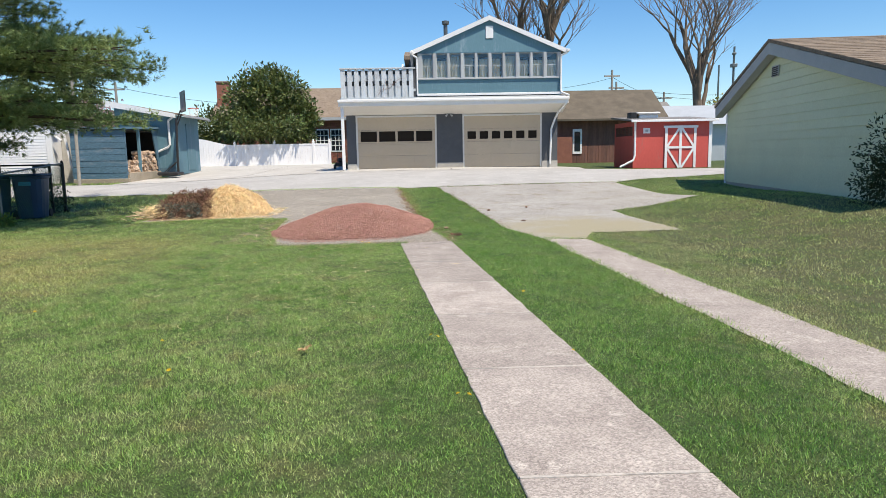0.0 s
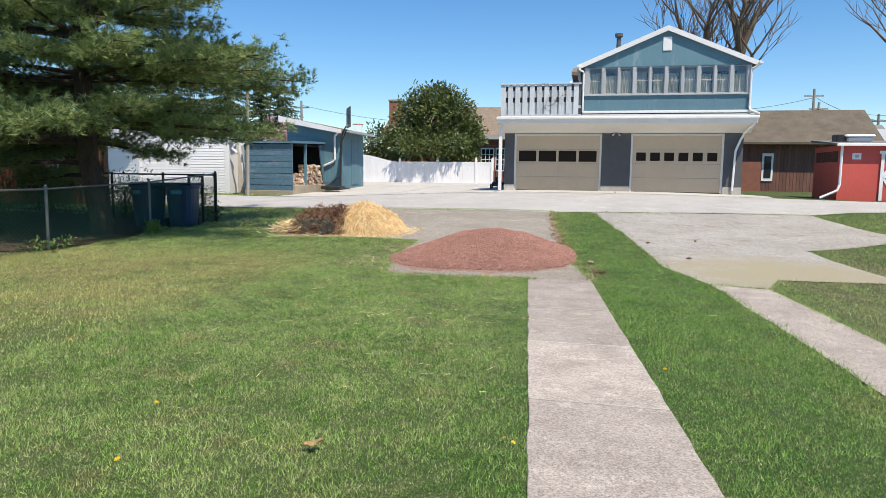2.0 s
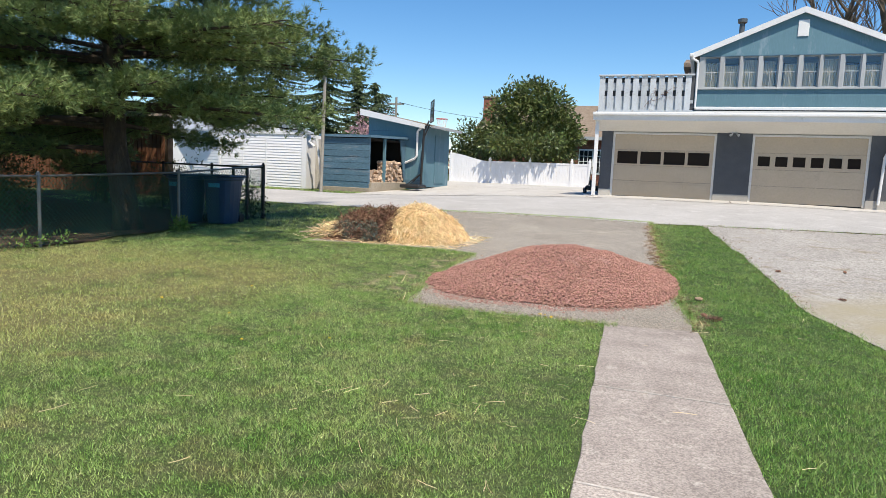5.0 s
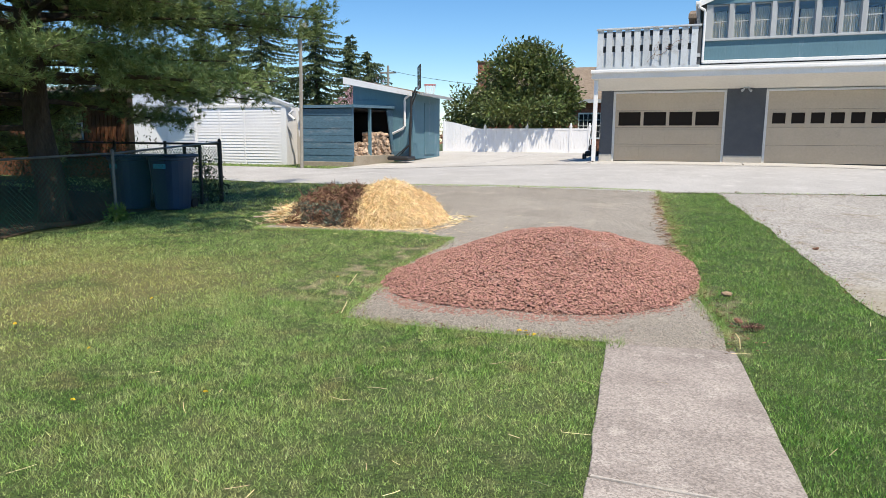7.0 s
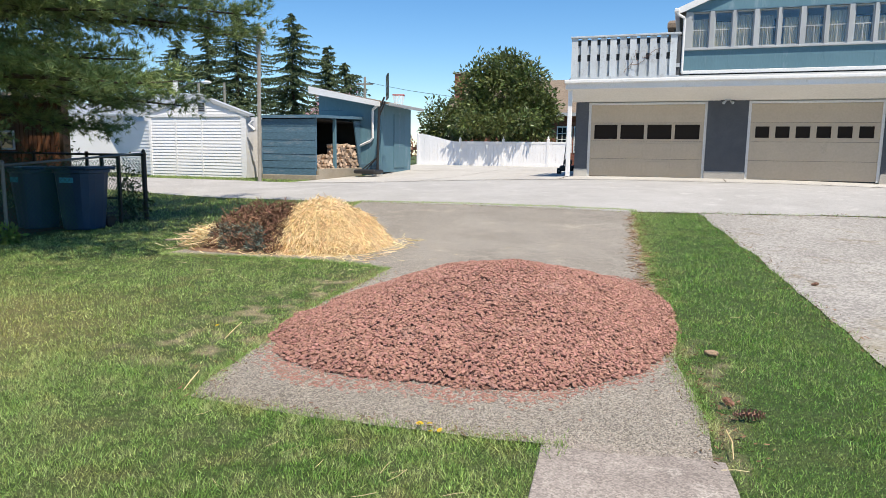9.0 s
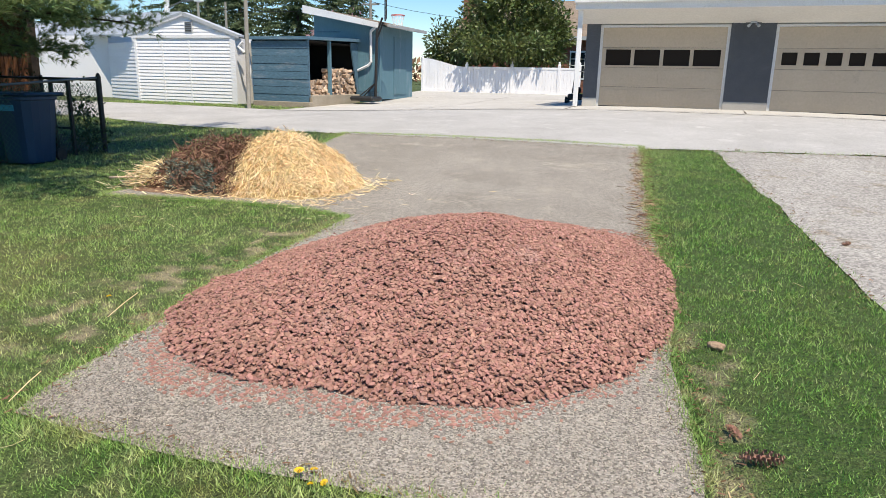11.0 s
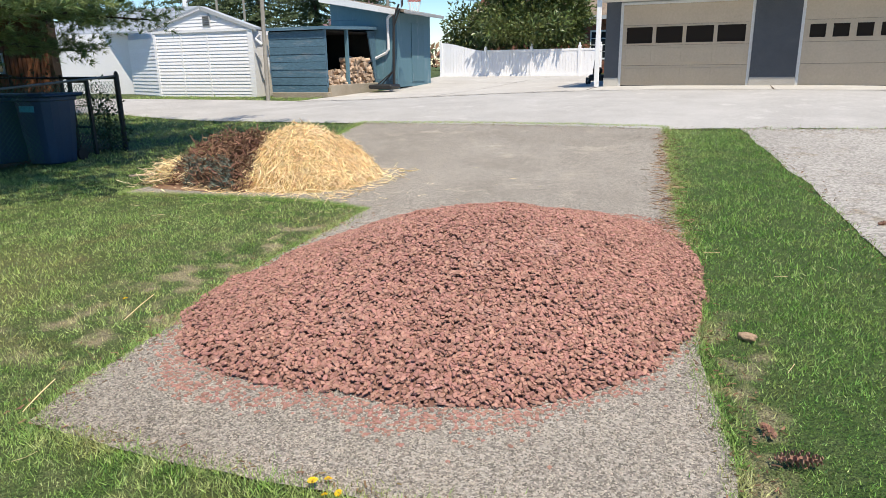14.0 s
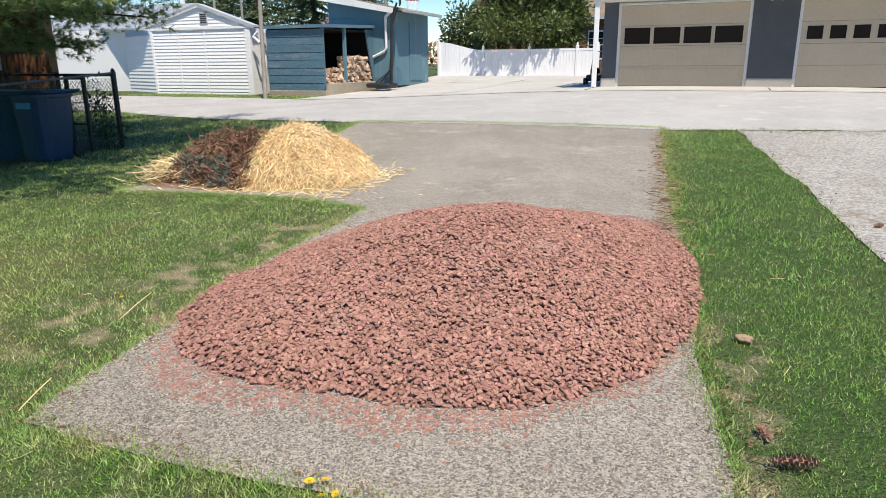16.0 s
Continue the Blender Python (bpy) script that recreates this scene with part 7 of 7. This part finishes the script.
# ---- hand mower beside the garage ----
def mower():
    m = thing("lawn_mower", (-2.4, 29.0, 0.71), "small black push mower beside the garage wall", "lawn mower")
    g = 0.71
    part("deck", box(-2.65, -2.2, 28.75, 29.25, g + 0.1, g + 0.28, 0.04), M_BLACK, m)
    part("engine", box(-2.55, -2.3, 28.85, 29.15, g + 0.281, g + 0.48, 0.05), M_BLACK, m)
    for x, y in ((-2.69, 28.8), (-2.17, 28.8), (-2.69, 29.2), (-2.17, 29.2)):
        w = part("wheel", tube([(x - 0.025, y, g + 0.1), (x + 0.025, y, g + 0.1)], 0.1, 14), M_BLACK, m)
        part("hub", tube([(x - 0.03, y, g + 0.1), (x + 0.03, y, g + 0.1)], 0.04, 10), M_WHITE, w)
    part("handle", tube([(-2.6, 29.2, g + 0.25), (-2.6, 29.6, g + 0.95), (-2.25, 29.6, g + 0.95), (-2.25, 29.2, g + 0.25)], 0.014, 6), M_BLACKSTEEL, m)


mower()


# ---- dandelions, cones, rock, leaf, sticks ----
def dandelion_kit():
    d = kit("dandelion", "yellow dandelion flower in the lawn", "flower", "dandelions")
    bm = bmesh.new()
    rng = random.Random(1)
    for ring, (n, r, z) in enumerate(((14, 0.02, 0.0), (11, 0.015, 0.004), (7, 0.008, 0.008))):
        for k in range(n):
            a = k * 2 * math.pi / n + ring * 0.3
            c, s = math.cos(a), math.sin(a)
            p = [bm.verts.new(q) for q in ((c * 0.003, s * 0.003, 0.05 + z), (c * r - s * 0.003, s * r + c * 0.003, 0.055 + z), (c * (r + 0.003), s * (r + 0.003), 0.053 + z), (c * r + s * 0.003, s * r - c * 0.003, 0.055 + z))]
            bm.faces.new(p)
    part("petals", bm, M_YELLOW, d)
    part("stem", tube([(0, 0, 0), (0.003, 0, 0.052)], 0.002, 5), M_BLADE, d)
    return d


dand = dandelion_kit()
spots = [(0.08, 9.76), (0.15, 9.72), (0.19, 9.76), (0.12, 9.79), (-1.11, 8.1), (-1.65, 7.79), (-2.26, 8.44), (-3.2, 8.65), (1.06, 4.53), (1.2, 3.33), (-0.94, 4.6), (1.92, 6.0), (-2.44, 5.67), (1.03, 4.56), (1.16, 3.36), (-0.62, 3.9), (-3.9, 7.4), (-2.9, 9.6), (-1.95, 10.9), (1.95, 4.1)]
rng = random.Random(6)
dand.matrix_basis = pose(spots[0][0], spots[0][1], ground_z(*spots[0]) - 0.005) @ Matrix.Diagonal((0.8, 0.8, 0.8, 1))
for sx, sy in spots[1:]:
    copy_thing(dand, pose(sx, sy, ground_z(sx, sy) - 0.005, rng.uniform(-25, 25), rng.uniform(-25, 25), rng.uniform(0, 360)) @ Matrix.Diagonal([rng.uniform(0.6, 0.85)] * 3 + [1]))


def pine_cone_kit(length=0.15):
    c = kit("pine_cone", "brown open pine cone lying in the grass", "pine cone", "fallen pine cones")
    core = tube([(-length / 2, 0, 0.02), (0, 0, 0.025), (length / 2, 0, 0.02)], [0.006, 0.012, 0.005], 6)
    part("core", core, M_CONE, c)
    bm = bmesh.new()
    for k in range(64):
        f = k / 63
        x = -length / 2 + length * f
        a = k * 2.4
        r = 0.024 * math.sin(math.pi * (0.12 + 0.82 * f)) + 0.004
        o = Vector((x, 0, 0.024))
        u = Vector((0.3, math.cos(a), math.sin(a))).normalized()
        w = Vector((0, -math.sin(a), math.cos(a)))
        n = u.cross(w)
        p, q = o + u * 0.006, o + u * (r + 0.004)
        vs = [bm.verts.new(v) for v in (p - w * 0.004, p + w * 0.004, q + w * 0.009, q - w * 0.009, q + n * 0.004)]
        bm.faces.new((vs[0], vs[1], vs[2], vs[3]))
        bm.faces.new((vs[3], vs[2], vs[4]))
    tagged(part("scale_cover", bm, M_CONE, c), kind="stuff")
    return c


cone = pine_cone_kit()
cone.matrix_basis = pose(1.54, 10.46, 0.012, 0, 0, 14)
for cx, cy, rz in ((2.42, 14.2, 40), (3.3, 14.6, 100), (2.9, 12.4, 10), (1.12, 12.35, 70), (0.78, 14.6, 20), (1.46, 10.65, 120)):
    copy_thing(cone, pose(cx, cy, ground_z(cx, cy) + 0.008, 0, 0, rz) @ Matrix.Diagonal((0.6, 0.6, 0.6, 1)))


def rock():
    bm = bmesh.new()
    bmesh.ops.create_icosphere(bm, subdivisions=3, radius=1)
    for v in bm.verts:
        s = 1 + 0.3 * noise.noise(v.co * 1.7) + 0.28 * noise.noise(v.co * 4.5)
        v.co = Vector((v.co.x * 0.062 * s, v.co.y * 0.038 * s, v.co.z * 0.03 * s + 0.02))
    ob = part("rock", bm, M_PALECONE, None, smooth=True)
    ob.matrix_basis = pose(1.41, 11.58, ground_z(1.41, 11.58), 0, 0, -18) @ Matrix.Diagonal((0.75, 0.75, 0.75, 1))
    tagged(ob, "small tan rock lying in the grass strip", "rock")


rock()


def dead_leaf():
    bm = bmesh.new()
    n = 9
    rows = []
    for k in range(n):
        f = k / (n - 1)
        w = 0.042 * math.sin(math.pi * min(1, f * 0.95 + 0.05)) * (1.25 if k % 2 else 0.75)
        z = 0.035 + 0.03 * f * f + 0.008 * math.sin(f * 9)
        rows.append([bm.verts.new((-0.07 + 0.14 * f, s * w, z + abs(s) * 0.018)) for s in (-1, 0, 1)])
    for a, b in zip(rows, rows[1:]):
        for i in range(2):
            bm.faces.new((a[i], b[i], b[i + 1], a[i + 1]))
    bmesh.ops.solidify(bm, geom=bm.faces, thickness=0.001)
    ob = part("dead_leaf", bm, M_LEAFTAN, None)
    ob.matrix_basis = pose(0.16, 4.24, 0.0, 0, 0, 25) @ Matrix.Diagonal((0.7, 0.7, 0.7, 1))
    tagged(ob, "curled tan dead oak leaf on the lawn", "leaf")


M_LEAFTAN = mat("dead_leaf_tan", (0.62, 0.45, 0.25), (0.48, 0.31, 0.15), 30, 90, 0.8, 0.1)
dead_leaf()


def sticks():
    for k, (a, b) in enumerate((((-1.78, 10.95), (-1.70, 10.65)), ((-1.33, 9.95), (-1.27, 9.75)), ((1.42, 10.15), (1.44, 9.93)))):
        p, q = Vector((*a, ground_z(*a) + 0.06)), Vector((*b, ground_z(*b) + 0.02))
        s = part("stick", tube([p, p.lerp(q, 0.5) + Vector((0.01, 0, 0.012)), q], [0.0025, 0.003, 0.002], 5), M_STRAW, None)
        tagged(s, "dry pale stick at the gravel edge", "stick", "dry sticks")


sticks()


def leaf_litter():
    """Brown litter along the drive edges and soil in the joints of the alley."""
    r = np.random.default_rng(14)
    xs, ys = [], []
    for poly, n, sp in (([(1.45, 9.95), (1.33, 10.9), (1.17, 11.8), (0.94, 13.8), (0.85, 14.5), (0.4, 18.8)], 1500, 0.08), ([(-1.25, 9.72), (-1.4, 10.4), (-1.7, 11.8), (-1.8, 13.5)], 420, 0.09), ([(-1.25, 9.72), (0.6, 9.82)], 110, 0.03), ([(-5.3, 19.35), (0.4, 18.95), (4.2, 19.5), (6.8, 19.8)], 1500, 0.14), ([(2.45, 11.5), (2.05, 15.5), (1.45, 18.9)], 500, 0.08)):
        seg = [Vector(p) for p in poly]
        ln = [(b - a).length for a, b in zip(seg, seg[1:])]
        for a, b, l in zip(seg, seg[1:], ln):
            m = int(n * l / sum(ln))
            t = r.random(m)
            xs.append(a.x + (b.x - a.x) * t + r.normal(0, sp, m))
            ys.append(a.y + (b.y - a.y) * t + r.normal(0, sp, m))
    x, y = np.concatenate(xs), np.concatenate(ys)
    n = len(x)
    base = np.stack([x, y, gz_np(x, y) + 0.014], 1)
    a = r.uniform(0, 6.283, n)
    d = np.stack([np.cos(a), np.sin(a), np.abs(r.normal(0, 0.25, n))], 1)
    v, f = strands(base, d, r.uniform(0.010, 0.032, n), r.uniform(0.003, 0.007, n), r, 0.1)
    tagged(mesh_from("leaf_litter", v, f, M_LITTER), "brown leaf litter and dry bits along the drive edge", "litter", kind="stuff")


M_LITTER = island(mat("leaf_litter_brown", (0.27, 0.17, 0.09), (0.17, 0.10, 0.06), 6, 40, 0.9, 0), 0.45, 0.03)
leaf_litter()


def needle_strip():
    """Fallen orange pine needles along the grass strip by the drive."""
    r = np.random.default_rng(44)
    n = 900
    t = r.random(n) ** 0.8
    y = 18.6 - 6.4 * t
    x = np.interp(y, [12.2, 13.8, 14.5, 19.2], [1.1, 0.94, 0.85, 0.38]) + r.normal(-0.06, 0.07, n)
    base = np.stack([x, y, gz_np(x, y) + 0.012 + 0.012 * r.random(n)], 1)
    a = r.uniform(0, 6.283, n)
    d = np.stack([np.cos(a), np.sin(a), r.normal(0, 0.12, n)], 1)
    v, f = strands(base, d, r.uniform(0.05, 0.12, n), r.uniform(0.003, 0.006, n), r, 0.08)
    tagged(mesh_from("fallen_needles", v, f, M_NEEDLEDRY), "fallen orange-brown pine needles along the drive", "litter", kind="stuff")


M_NEEDLEDRY = island(mat("dry_needles", (0.40, 0.27, 0.16), (0.29, 0.18, 0.10), 6, 40, 0.9, 0), 0.4, 0.02)
needle_strip()


def loose_gravel():
    """Small loose chips on the gravel nearest the lawn."""
    r = np.random.default_rng(15)
    n = 52000
    x, y = r.uniform(-1.6, 1.5, n), 9.7 + 2.2 * r.random(n) ** 1.6
    keep = in_poly(x, y, GRAVEL)
    x, y = x[keep], y[keep]
    n = len(x)
    s = r.uniform(0.0028, 0.006, n)[:, None]
    c = np.stack([x, y, gz_np(x, y) + 0.006], 1)
    u = r.normal(size=(n, 3))
    u[:, 2] *= 0.3
    u /= np.linalg.norm(u, axis=1, keepdims=True)
    w = np.cross(u, np.array([0, 0, 1.0]) + r.normal(size=(n, 3)) * 0.25)
    w /= np.linalg.norm(w, axis=1, keepdims=True)
    k = np.cross(u, w)
    k *= np.sign(k[:, 2:3])
    v = np.stack([c + u * s, c + w * s * 0.8, c - u * s, c - w * s * 0.8, c + k * s * 0.7], 1).reshape(-1, 3)
    i = np.arange(n)[:, None] * 5
    f = np.concatenate([i + np.array([[a, b, 4]]) for a, b in ((0, 1), (1, 2), (2, 3), (3, 0))], 0)
    tagged(mesh_from("loose_gravel", v, f, M_CHIP), "loose grey stone chips on the gravel drive", "gravel", kind="stuff")


M_CHIP = island(mat("grey_chip", (0.44, 0.39, 0.33), (0.30, 0.262, 0.215), 0.7, 50, 0.9, 0), 0.62, 0.02)
loose_gravel()
